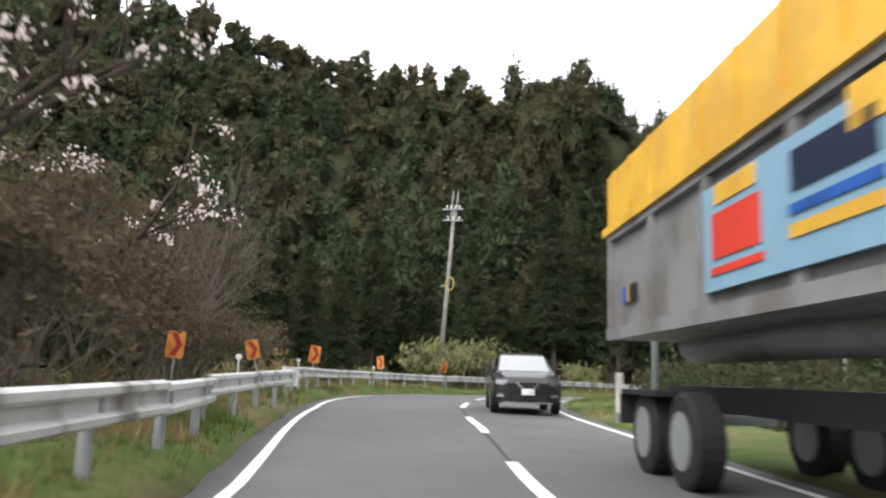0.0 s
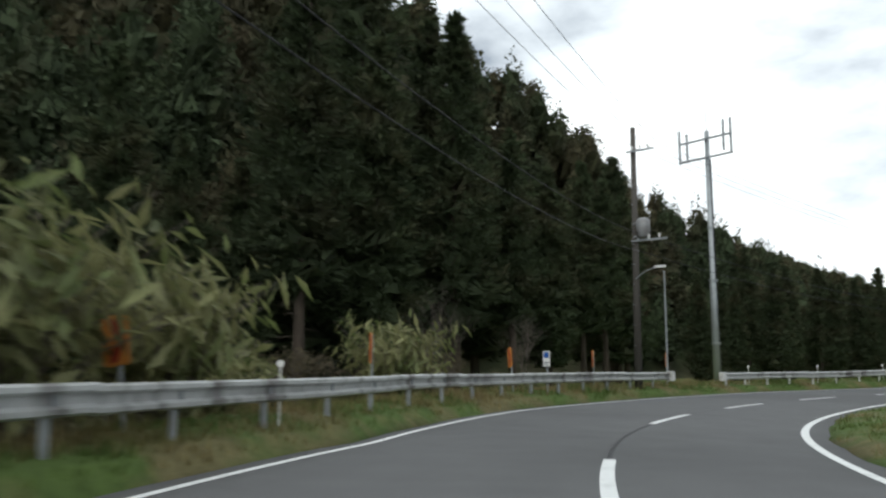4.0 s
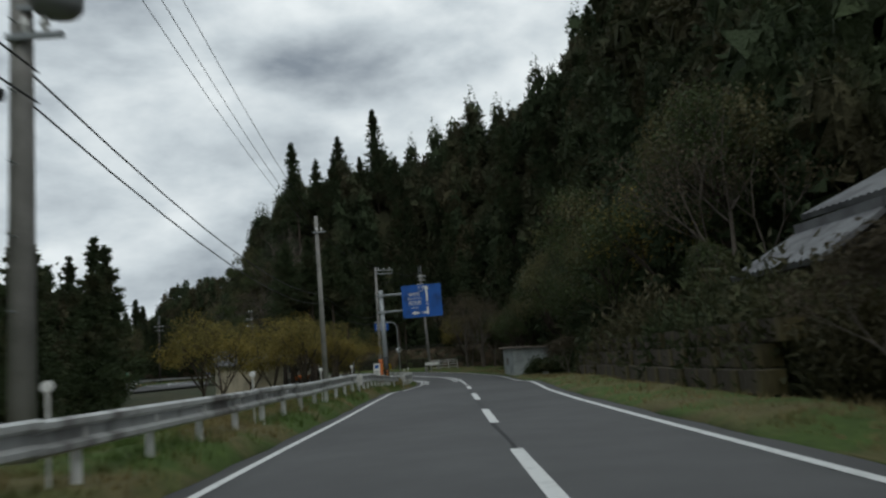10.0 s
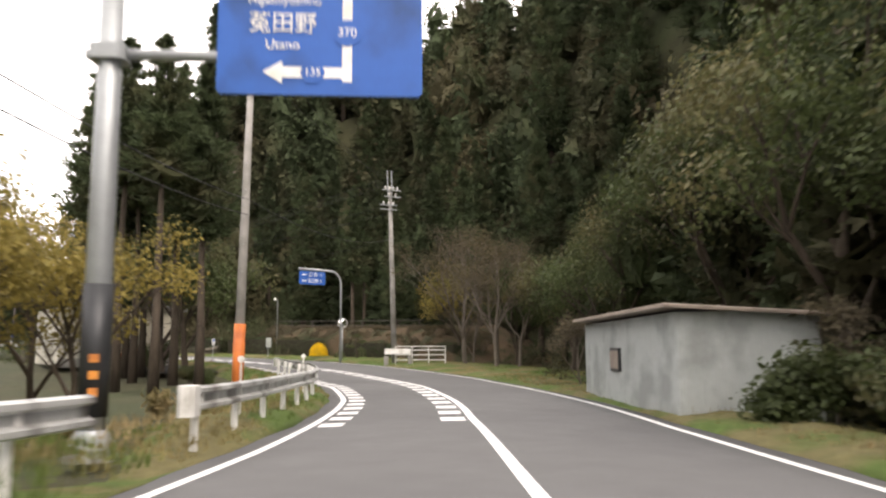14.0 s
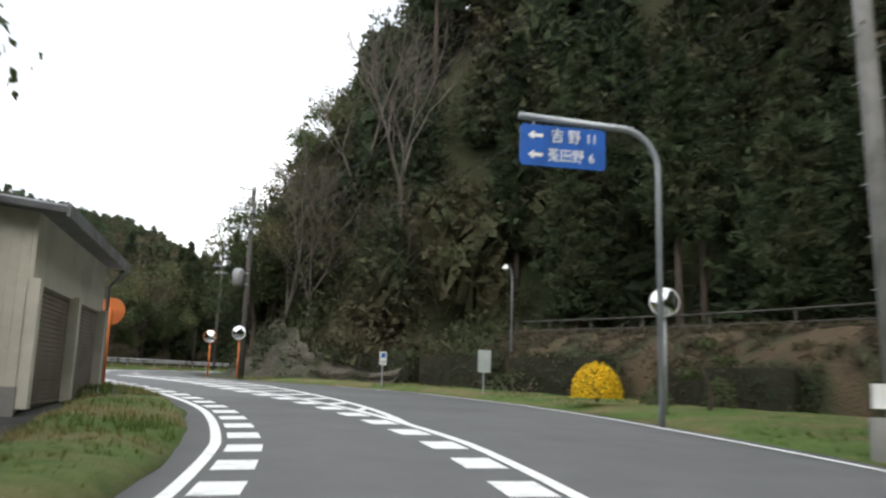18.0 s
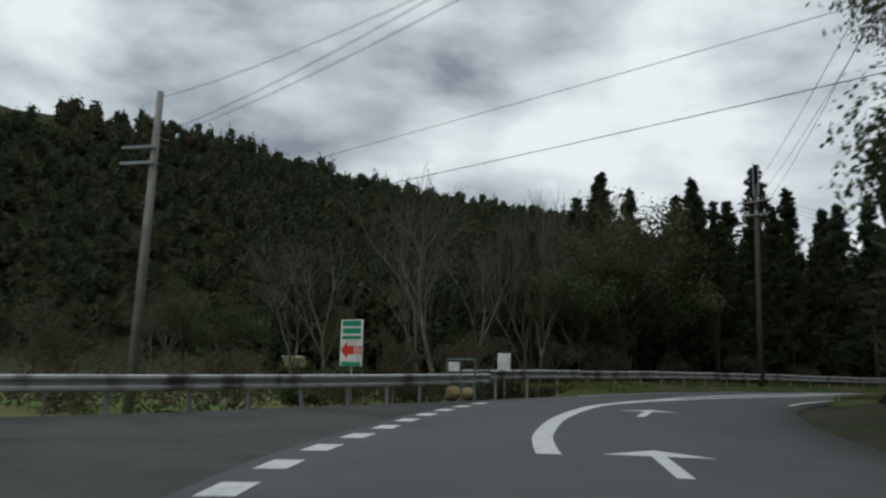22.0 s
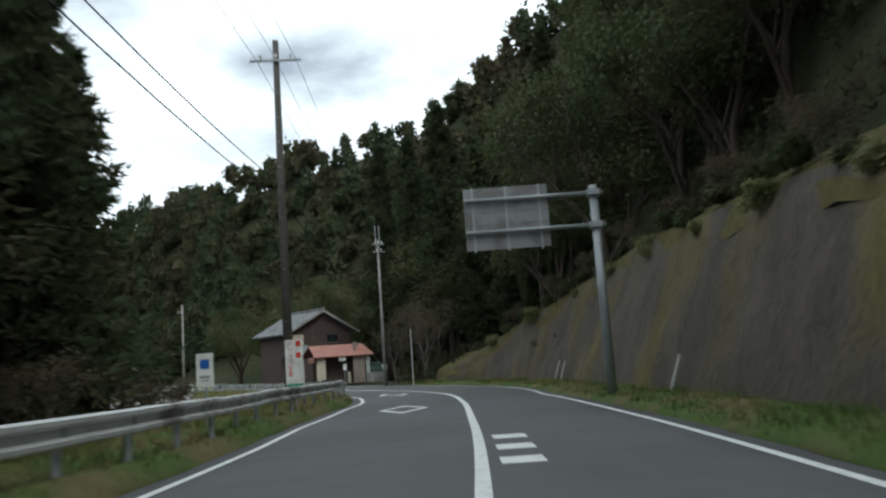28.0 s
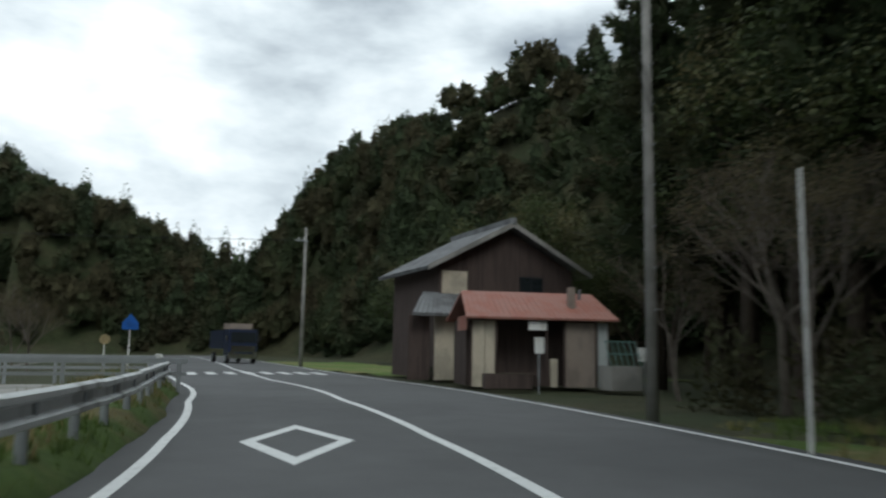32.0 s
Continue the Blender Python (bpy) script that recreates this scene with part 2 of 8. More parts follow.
class Shape:
    """Corners and faces gathered for one mesh."""

    def __init__(self):
        self.v, self.f = [], []

    def add(self, verts, faces):
        o = len(self.v)
        self.v += [tuple(p) for p in verts]
        self.f += [tuple(i + o for i in q) for q in faces]
        return self

    def box(self, cx, cy, cz, sx, sy, sz, m=None, chamfer=0.0):
        c = min(chamfer, sx * 0.45, sy * 0.45)
        x, y, z = sx / 2, sy / 2, sz / 2
        if c:
            ring = [(-x + c, -y), (x - c, -y), (x, -y + c), (x, y - c), (x - c, y), (-x + c, y), (-x, y - c), (-x, -y + c)]
        else:
            ring = [(-x, -y), (x, -y), (x, y), (-x, y)]
        n = len(ring)
        pts = [Vector((cx + a, cy + b, cz + k)) for k in (-z, z) for a, b in ring]
        if m is not None:
            pts = [m @ p for p in pts]
        fs = [tuple(range(n - 1, -1, -1)), tuple(range(n, 2 * n))] + [(i, (i + 1) % n, n + (i + 1) % n, n + i) for i in range(n)]
        return self.add(pts, fs)

    def tube(self, pts, radii, sides=8, cap=True):
        pts = [Vector(p) for p in pts]
        if not isinstance(radii, (list, tuple)):
            radii = [radii] * len(pts)
        rings = []
        for i, p in enumerate(pts):
            d = (pts[min(i + 1, len(pts) - 1)] - pts[max(i - 1, 0)]).normalized()
            u = d.cross(Vector((0.31, 0.17, 0.94)) if abs(d.z) < 0.9 else Vector((1, 0, 0))).normalized()
            w = d.cross(u)
            rings.append([p + (u * math.cos(a) + w * math.sin(a)) * radii[i] for a in (2 * math.pi * k / sides for k in range(sides))])
        vs = [q for r in rings for q in r]
        fs = [(i * sides + k, i * sides + (k + 1) % sides, (i + 1) * sides + (k + 1) % sides, (i + 1) * sides + k)
              for i in range(len(pts) - 1) for k in range(sides)]
        if cap:
            fs += [tuple(range(sides - 1, -1, -1)), tuple((len(pts) - 1) * sides + k for k in range(sides))]
        return self.add(vs, fs)

    def mesh(self, name, material, smooth=False):
        return mesh_of(name, self.v, self.f, material, smooth)


def part(name, shape, material, parent, label="", smooth=False, m=None):
    return part_me(name, shape.mesh(name, material, smooth), parent, label, m)


def thing(name, label, category, m=None, group="", kind=""):
    e = new(name)
    e.empty_display_size = 0.2
    if m is not None:
        e.matrix_basis = m
    return tagged(e, label, category, group, kind)


# ---------------------------------------------------------------- the road's axis and the plan along it
AXIS = np.array(((50.8, -71.0, 0.2), (42.2, -57.0, 0.2), (33.6, -43.1, 0.2), (25.0, -29.1, 0.3), (17.5, -14.6, 0.5), (13.7, 1.3, 0.4),
                 (15.4, 17.5, 0.2), (22.9, 31.9, 0.0), (33.6, 44.3, -0.1), (46.0, 55.0, 0.0), (58.7, 65.3, -0.1), (71.6, 75.4, -0.2),
                 (84.6, 85.5, -0.7), (96.9, 96.3, -0.8), (107.1, 109.0, -0.7), (112.5, 124.4, -0.2), (113.0, 140.7, 0.2), (112.8, 157.1, 0.4),
                 (117.4, 172.7, 0.6), (127.9, 185.1, 0.7), (141.0, 195.0, 0.6), (154.1, 204.8, 0.4), (166.5, 215.4, 0.2), (176.3, 228.5, 0.0),
                 (182.6, 243.6, 0.0), (185.1, 259.7, 0.0), (186.8, 276.0, 0.0), (188.1, 292.4, 0.0), (189.2, 308.7, 0.0), (190.1, 325.1, 0.0),
                 (190.6, 341.4, 0.0)))


def smooth_line(kn, per=16):
    out = []
    for i in range(len(kn) - 1):
        p0, p1, p2, p3 = kn[max(i - 1, 0)], kn[i], kn[i + 1], kn[min(i + 2, len(kn) - 1)]
        for u in np.arange(per) / per:
            out.append(0.5 * (2 * p1 + (p2 - p0) * u + (2 * p0 - 5 * p1 + 4 * p2 - p3) * u * u + (3 * p1 - p0 - 3 * p2 + p3) * u**3))
    return np.array(out + [kn[-1]])


LINE = smooth_line(AXIS)
RUN = np.r_[0, np.cumsum(np.hypot(*np.diff(LINE[:, :2], axis=0).T))]


def ahead_at(s):
    a = [np.interp(s + 0.6, RUN, LINE[:, k]) - np.interp(s - 0.6, RUN, LINE[:, k]) for k in (0, 1)]
    return Vector(a).normalized()


def at(s, d, z=0.0):
    """The place s metres along the road's axis, d metres to its left, z above the road."""
    x, y, h = (float(np.interp(s, RUN, LINE[:, k])) for k in range(3))
    a = ahead_at(s)
    return Vector((x - a.y * d, y + a.x * d, h + z))


def turn_at(s):
    """Degrees by which +y turns to lie along the road."""
    a = ahead_at(s)
    return math.degrees(math.atan2(-a.x, a.y))


def stand(s, d, z=0.0, turn=0.0, lean=0.0):
    """A pose on the plan: +y along the road, +x to its right."""
    p = at(s, d, z)
    return pose(p.x, p.y, p.z, 0, lean, turn_at(s) + turn)


def plan_of(x, y):
    """For arrays of places: metres along the axis, metres to its left, and the road's height there."""
    x, y = np.asarray(x, float).ravel(), np.asarray(y, float).ravel()
    a, b = LINE[:-1, :2], np.diff(LINE[:, :2], axis=0)
    ll = (b * b).sum(1)
    S, D, Z = np.empty(len(x)), np.empty(len(x)), np.empty(len(x))
    for i in range(0, len(x), 4000):
        q = np.stack([x[i:i + 4000], y[i:i + 4000]], 1)[:, None] - a[None]
        u = np.clip((q * b).sum(2) / ll, 0, 1)
        c = q - u[..., None] * b
        r2 = (c * c).sum(2)
        j = r2.argmin(1)
        k = np.arange(len(j))
        side = np.sign(b[j, 0] * q[k, j, 1] - b[j, 1] * q[k, j, 0])
        S[i:i + 4000] = RUN[j] + u[k, j] * np.sqrt(ll[j])
        D[i:i + 4000] = side * np.sqrt(r2[k, j])
        Z[i:i + 4000] = LINE[j, 2] + u[k, j] * (LINE[j + 1, 2] - LINE[j, 2])
    return S, D, Z


def along(knots):
    ks, vs = zip(*knots)
    return lambda s: np.interp(s, ks, vs)


EDGE_A = ((0, 1.6), (48, 1.4), (54, 1.9), (62, 2.5), (67, 3.3), (76, 4.4), (82, 4.5), (88, 3.9), (95, 3.3), (99, 3.6), (105, 4.3),
          (112, 4.6), (122, 4.8), (127, 4.9), (131, 4.4), (137, 3.4), (143, 3.0), (152, 2.7), (165, 2.55), (176, 2.5), (188, 2.8),
          (196, 3.0), (202, 2.4), (207, 2.05), (214, 1.6), (222, 1.6), (226, 2.0), (236, 1.6), (241, 1.3), (246, 1.3), (253, 1.35),
          (260, 1.7), (267, 2.05))
EDGE_B = ((280, 2.3), (292, 2.9), (297, 2.6), (302, 2.9), (307, 3.4), (313, 3.5), (325, 3.8), (342, 3.6), (347, 3.6), (355, 3.2), (360, 2.55),
          (367, 1.95), (374, 1.85), (378, 2.4), (383, 2.7), (391, 2.9), (402, 2.2), (413, 1.0), (430, -1.5), (445, -4.5), (491, -14))
LEFT = along(EDGE_A + EDGE_B)
CENTRE = along(((0, -1.7), (49, -1.6), (56, -1.75), (66, -1.4), (75, -0.85), (84, -0.8), (96, -0.65), (103, -0.5), (112, -0.25), (122, -0.2),
                (131, -0.5), (138, -0.95), (146, -0.9), (167, -1.0), (188, -0.85), (199, -1.0), (207, -1.1), (214, -1.5), (221, -1.8),
                (228, -1.7), (234, -2.1), (241, -2.2), (246, -1.95), (255, -1.7), (259, -1.75), (264, -1.4), (272, -0.9), (278, -0.75),
                (290, -0.45), (303, -0.7), (316, -0.1), (323, 0.15), (341, -0.35), (347, -0.55), (355, -0.8), (362, -1.25), (368, -1.45),
                (378, -1.4), (383, -1.0), (391, -0.7), (403, -1.4), (419, -3.8), (445, -9.2), (491, -18)))
RIGHT = along(((0, -4.7), (56, -4.6), (61, -4.4), (75, -4.0), (90, -3.8), (110, -3.5), (125, -3.4), (147, -3.45), (171, -3.45), (193, -4.3),
               (205, -4.6), (215, -5.2), (223, -5.6), (230, -6.4), (237, -7.2), (244, -7.5), (251, -8.4), (257, -8.6), (264, -7.2), (268, -5.9),
               (278, -5.5), (292, -5.3), (303, -5.0), (312, -4.2), (322, -3.6), (332, -3.5), (346, -3.8), (356, -3.9), (362, -4.8),
               (368, -5.5), (376, -5.9), (386, -5.5), (392, -5.5), (402, -6.4), (419, -8.8), (445, -14.0), (491, -23)))

# ---------------------------------------------------------------- ground
# ridges: x, y, crest height, half width
RIDGES = (
    ((-190, -60, 70, 75), (-117, 10, 72, 70), (-47, 68, 51, 51), (9, 86, 42, 39), (45, 107, 29, 38)),
    ((70, -60, 8, 40), (92, 8, 26, 48), (120, 77, 43, 34), (159, 117, 40, 57), (158, 142, 33, 92), (167, 184, 36, 89), (212, 176, 40, 50),
     (238, 219, 60, 25), (249, 276, 42, 25), (248, 374, 39, 26), (277, 419, 22, 50)),
    ((-120, 210, 72, 110), (-19, 291, 60, 40), (28, 348, 63, 66), (80, 410, 60, 97), (159, 457, 58, 140), (160, 560, 30, 80)),
    ((57, 169, 25, 26), (40, 180, 10, 40), (0, 230, 22, 60)),
)
FLAT_L = along(((0, 6), (46, 8), (54, 14), (62, 20), (72, 27), (100, 27), (114, 22), (125, 40), (200, 45), (225, 26), (262, 30), (290, 34), (305, 40), (345, 30), (370, 60), (491, 60)))
FLAT_R = along(((0, 9), (60, 8), (100, 6.5), (135, 8), (160, 6), (222, 11), (230, 20), (256, 23), (264, 17), (275, 8), (300, 7), (330, 6.5), (375, 8), (388, 26),
                (420, 30), (440, 20), (491, 40)))
DROP_L = along(((0, -0.5), (60, -1.2), (120, -0.7), (150, -0.5), (200, -0.4), (262, -0.1), (290, -0.5), (345, -1.0), (352, -2.6), (395, -2.6), (405, -0.3), (491, -0.3)))


def crest(x, y):
    best = np.zeros(len(x))
    for ridge in RIDGES:
        for (x0, y0, h0, w0), (x1, y1, h1, w1) in zip(ridge, ridge[1:]):
            dx, dy = x1 - x0, y1 - y0
            u = np.clip(((x - x0) * dx + (y - y0) * dy) / (dx * dx + dy * dy), 0, 1)
            r = np.hypot(x - x0 - u * dx, y - y0 - u * dy) / (w0 + u * (w1 - w0))
            best = np.maximum(best, (h0 + u * (h1 - h0)) * np.clip(1 - r, 0, 1) ** 1.15)
    return best


def ripple(x, y):
    return (np.sin(x * 0.071 + 1.3) * np.cos(y * 0.063 + 0.4) + 0.6 * np.sin(x * 0.17 + y * 0.11) + 0.4 * np.cos(x * 0.29 - y * 0.23)) / 2.0


def ground_height(x, y):
    S, D, Z = plan_of(x, y)
    x, y = np.asarray(x, float).ravel(), np.asarray(y, float).ravel()
    edge = np.where(D > 0, LEFT(S) + 0.4, -RIGHT(S) + 0.4)
    room = np.where(D > 0, FLAT_L(S), FLAT_R(S))
    a = np.abs(D)
    hill = crest(x, y)
    rise = np.clip((a - room) / 14.0, 0, 1)
    rise = rise * rise * (3 - 2 * rise)
    low = np.clip((a - edge - 1.8) / 5.0, 0, 1) * np.where(D > 0, DROP_L(S), -0.05)
    fall = np.exp(-np.maximum(a - 60, 0) / 80.0)
    return Z * fall + low * fall - 0.14 + rise * (hill + 1.1 * ripple(x, y))


def spread(lo, hi, step, far):
    g, v, k = [], hi, step
    while v < far:
        k *= 1.35
        v += k
        g.append(v)
    h, v, k = [], lo, step
    while v > -far:
        k *= 1.35
        v -= k
        h.append(v)
    return np.array(h[::-1] + list(np.arange(lo, hi + 0.1, step)) + g)


GX, GY = spread(-60, 270, 2.6, 4200), spread(-80, 380, 2.6, 4200)
gx, gy = np.meshgrid(GX, GY)
gz = ground_height(gx, gy)
n0, n1 = gx.shape
idx = np.arange(n0 * n1).reshape(n0, n1)
quads = np.stack([idx[:-1, :-1], idx[:-1, 1:], idx[1:, 1:], idx[1:, :-1]], -1).reshape(-1, 4)
tri = np.concatenate([quads[:, [0, 1, 2]], quads[:, [0, 2, 3]]])
ground_me = fast_mesh("ground", np.stack([gx.ravel(), gy.ravel(), gz], 1), tri, SOIL)
ground_me.polygons.foreach_set("use_smooth", [True] * len(ground_me.polygons))
ground = tagged(new("ground", ground_me), "forest soil and leaf litter on the valley floor and hillsides", "ground", kind="structure")


# ---------------------------------------------------------------- strips along the road
def strip(name, s0, s1, rails, material, step=1.0, smooth=True):
    """A sheet along the road between s0 and s1. rails: functions of s that give (offset, height), from left to right."""
    ss = np.arange(s0, s1 + step * 0.5, step)
    vs, fs, n = [], [], len(rails)
    for s in ss:
        for r in rails:
            d, z = r(s)
            vs.append(at(s, d, z))
    for i in range(len(ss) - 1):
        for k in range(n - 1):
            fs.append((i * n + k + 1, i * n + k, (i + 1) * n + k, (i + 1) * n + k + 1)[::-1])
    return mesh_of(name, vs, fs, material, smooth)


def road_rails():
    rl = []
    for u in np.linspace(0, 1, 9):
        rl.append(lambda s, u=u: ((LEFT(s) + 0.45) * (1 - u) + (RIGHT(s) - 0.45) * u, 0.05 * (1 - (2 * u - 1) ** 2) - 0.03))
    return [lambda s: (LEFT(s) + 0.5, -0.2)] + rl + [lambda s: (RIGHT(s) - 0.5, -0.2)]


road = tagged(new("road", strip("road", 2, 489, road_rails(), ASPHALT)), "worn grey asphalt two-lane country road", "road", kind="structure")


def surface(s, d):
    """The road's own height at a place across it."""
    u = (LEFT(s) + 0.45 - d) / (LEFT(s) - RIGHT(s) + 0.9)
    return float(0.05 * (1 - (2 * np.clip(u, 0, 1) - 1) ** 2) - 0.03)


def stripe(name, s0, s1, mid, width, label="", step=0.7, lift=0.007, material=PAINT):
    n = max(2, int((s1 - s0) / step) + 1)
    vs, fs = [], []
    for s in np.linspace(s0, s1, n):
        for d in (mid(s) + width / 2, mid(s) - width / 2):
            vs.append(at(s, d, surface(s, d) + lift))
    for i in range(n - 1):
        fs.append((2 * i, 2 * i + 1, 2 * i + 3, 2 * i + 2))
    return part_me(name, mesh_of(name, vs, fs, material), road, label)


def quad_mark(name, corners, lift=0.007, material=PAINT):
    return part_me(name, mesh_of(name, [at(s, d, surface(s, d) + lift) for s, d in corners], [tuple(range(len(corners)))], material), road)


stripe("edge_line", 2, 267, LEFT, 0.15)
stripe("edge_line", 266.9, 271.2, along(((266.9, 2.06), (268.1, 2.29), (269.3, 2.63), (270.5, 3.21), (271.2, 3.85))), 0.2, step=0.3)
stripe("edge_line", 297, 489, LEFT, 0.15)
stripe("edge_line", 2, 262, RIGHT, 0.15)
stripe("edge_line", 296, 489, RIGHT, 0.15)
stripe("centre_line", 194, 244, CENTRE, 0.17)
stripe("centre_line", 322, 489, CENTRE, 0.17)
stripe("tar_seam", 40, 194, lambda s: CENTRE(s) + 0.02 + 0.03 * np.sin(s * 0.8), 0.07, lift=0.003, material=TAR)
for far_end, lo, hi in ((67.7, 30, 98), (131.0, 100, 140), (145.8, 140, 194)):
    for k in range(-8, 9):
        s1 = far_end + 8.6 * k
        if s1 - 4.2 > lo and s1 < hi:
            stripe("centre_dash", s1 - 4.2, s1, CENTRE, 0.17)
# slow-down ticks inside both lines of the bend
for k in range(40):
    s = 205.7 + 1.5 * k
    quad_mark("slow_tick", ((s, LEFT(s) - 0.16), (s, LEFT(s) - 0.62), (s + 0.74, LEFT(s + 0.74) - 0.62), (s + 0.74, LEFT(s + 0.74) - 0.16)))
for k in range(38):
    s = 206.4 + 1.7 * k
    quad_mark("slow_tick", ((s, CENTRE(s) + 0.66), (s, CENTRE(s) + 0.16), (s + 0.84, CENTRE(s + 0.84) + 0.16), (s + 0.84, CENTRE(s + 0.84) + 0.66)))


# painted islands
def island(lo, hi, left, right, pitch, slant, ticks=False):
    stripe("island_line", lo, hi, left, 0.18)
    stripe("island_line", lo, hi, right, 0.18)
    s = lo + 1.0
    while s < hi - 0.6:
        l, r = left(s), right(s + slant)
        if l - r > 0.45:
            quad_mark("island_bar", ((s, l - 0.1), (s + slant, r + 0.1), (s + slant + 0.42, right(s + slant + 0.42) + 0.1), (s + 0.42, left(s + 0.42) - 0.1)))
        s += pitch


island(244, 272, CENTRE, along(((244, -2.05), (255, -3.2), (259, -3.6), (266, -3.4), (270, -2.7), (272, -1.1))), 1.9, 0.5)
ISLE_L = along(((291, -0.55), (296, -1.0), (303, -0.75), (310, -0.7), (316, -0.1), (323, 0.15)))
ISLE_R = along(((291, -0.65), (296, -1.6), (303, -2.4), (308, -2.1), (312, -1.25), (315, -0.9), (320, -0.2), (323, 0.05)))
island(291, 323, ISLE_L, ISLE_R, 1.25, -0.3)
for k in range(14):
    s = 304 + 1.5 * k
    quad_mark("slow_tick", ((s, ISLE_R(s) - 0.2), (s, ISLE_R(s) - 0.75), (s + 0.6, ISLE_R(s + 0.6) - 0.75), (s + 0.6, ISLE_R(s + 0.6) - 0.2)))
for k in range(3):
    s = 337 + 1.6 * k
    quad_mark("slow_tick", ((s, CENTRE(s) - 0.25), (s, CENTRE(s) - 0.8), (s + 0.7, CENTRE(s) - 0.8), (s + 0.7, CENTRE(s) - 0.25)))
for k in range(8):
    s = 318 + 1.5 * k
    quad_mark("slow_tick", ((s, RIGHT(s) + 0.75), (s, RIGHT(s) + 0.2), (s + 0.6, RIGHT(s) + 0.2), (s + 0.6, RIGHT(s) + 0.75)))
stripe("pocket_line", 277.5, 297, along(((277.5, -0.95), (280, -0.7), (284, -0.55), (290, -0.5), (294, -0.85), (297, -1.4))), 0.34)
CROSSING = along(((268, 2.1), (281, 2.3), (285, 2.6), (291, 3.05)))
for k in range(13):
    s = 268.5 + 1.75 * k
    quad_mark("junction_dash", ((s, CROSSING(s) + 0.2), (s, CROSSING(s) - 0.2), (s + 0.8, CROSSING(s + 0.8) - 0.2), (s + 0.8, CROSSING(s + 0.8) + 0.2)))
for s, d in ((275.5, -2.4), (286, -2.2)):
    quad_mark("turn_arrow", ((s, d + 0.1), (s, d - 0.1), (s + 2.2, d - 0.1), (s + 2.2, d - 0.75), (s + 3.0, d), (s + 2.2, d + 0.75), (s + 2.2, d + 0.1)))
for s, d in ((351.8, 1.2), (367.0, 0.25), (382.5, 0.9)):
    for (a0, b0), (a1, b1) in zip(((-2.3, 0), (0, -0.78), (2.3, 0), (0, 0.78)), ((0, -0.78), (2.3, 0), (0, 0.78), (-2.3, 0))):
        quad_mark("diamond_side", ((s + a0, d + b0), (s + a1, d + b1), (s + a1 * 0.72, d + b1 * 0.72), (s + a0 * 0.72, d + b0 * 0.72)))
for k in range(8):
    d = LEFT(411) - 0.7 - 0.9 * k
    quad_mark("crosswalk_bar", ((409.5, d), (409.5, d - 0.45), (413, d - 0.95), (413, d - 0.5)))

# side road that leaves at the junction
SIDE_A = along(((0, 261.0), (3, 262.5), (6, 264.5), (9, 265.5), (20, 263.0), (60, 252.0)))
SIDE_B = along(((0, 297.0), (3, 293.5), (5, 288.0), (9, 280.5), (20, 275.0), (60, 262.0)))
vs, fs = [], []
rows_d = (0.5, 1.5, 2.5, 3.5, 5, 6.5, 8, 10, 13, 17, 22, 30, 40, 55)
for d in rows_d:
    for u in np.linspace(0, 1, 13):
        s = SIDE_A(d) * (1 - u) + SIDE_B(d) * u
        vs.append(at(s, LEFT(s) * 0.0 + d + 0.3, -0.035))
for i in range(len(rows_d) - 1):
    for k in range(12):
        fs.append((i * 13 + k, i * 13 + k + 1, (i + 1) * 13 + k + 1, (i + 1) * 13 + k)[::-1])
tagged(new("side_road", mesh_of("side_road", vs, fs, ASPHALT_OLD, True)), "patched old asphalt side road at the junction", "road", kind="structure")


# ---------------------------------------------------------------- grass verges
def verge(name, s0, s1, side, width, berm, label, material=VERGE):
    def edge(s):
        return LEFT(s) + 0.42 if side > 0 else RIGHT(s) - 0.42

    def wob(s, k):
        return 0.06 * math.sin(s * 1.7 + k * 2.1) + 0.05 * math.sin(s * 0.63 + k)
    def ease(s):
        return max(0.0, min(1.0, (s - s0) / 5.0, (s1 - s) / 5.0))
    rl = [lambda s: (edge(s), -0.045 - 0.06)]
    for k, (w, z) in enumerate(((0.0, 0.0), (0.12, 0.6), (0.45, 1.0), (0.75, 1.0), (1.0, 0.2), (1.25, -2.0))):
        rl.append(lambda s, w=w, z=z, k=k: (edge(s) + side * (w * width * (0.3 + 0.7 * ease(s)) + wob(s, k) * 0.8), -0.02 + ((berm * z + wob(s + 3, k) * 0.5) * ease(s) - 0.1 * (1 - ease(s)) if k else 0)))
    if side > 0:
        rl = rl[::-1]
    return tagged(new(name, strip(name, s0, s1, rl, material, 1.0)), label, "grass verge", kind="structure")


verge("verge", 2, 200, 1, 2.6, 0.42, "mixed green and dry grass verge under the guard rail")
verge("verge", 200, 253, 1, 2.2, 0.24, "short green grass verge with bare soil edge")
# old patched asphalt with the shade of the trees put into its colour
APRON = mat("shade_dark_patched_asphalt", (0.05, 0.049, 0.047), 0.95, var=0.25, scale=1.2, fine=90, bump=0.3, second=(0.032, 0.032, 0.031), mixscale=0.5, dist=0.008)
tagged(new("pavement", strip("pavement", 252, 271, [lambda s: (LEFT(s) + 2.7, -0.2), lambda s: (LEFT(s) + 2.6, 0.0), lambda s: (LEFT(s) + 1.4, -0.02), lambda s: (LEFT(s) + 0.46, -0.035)], APRON)),
       "patched asphalt apron beside the road, coloured dark for tree shade", "pavement", kind="structure")
verge("verge", 297, 400, 1, 2.6, 0.36, "green and brown grass verge under the guard rail")
verge("verge", 2, 150, -1, 3.0, 0.2, "grass verge along the inner side of the bend")
verge("verge", 150, 224, -1, 2.4, 0.15, "leaf litter and grass verge below the wooded slope")
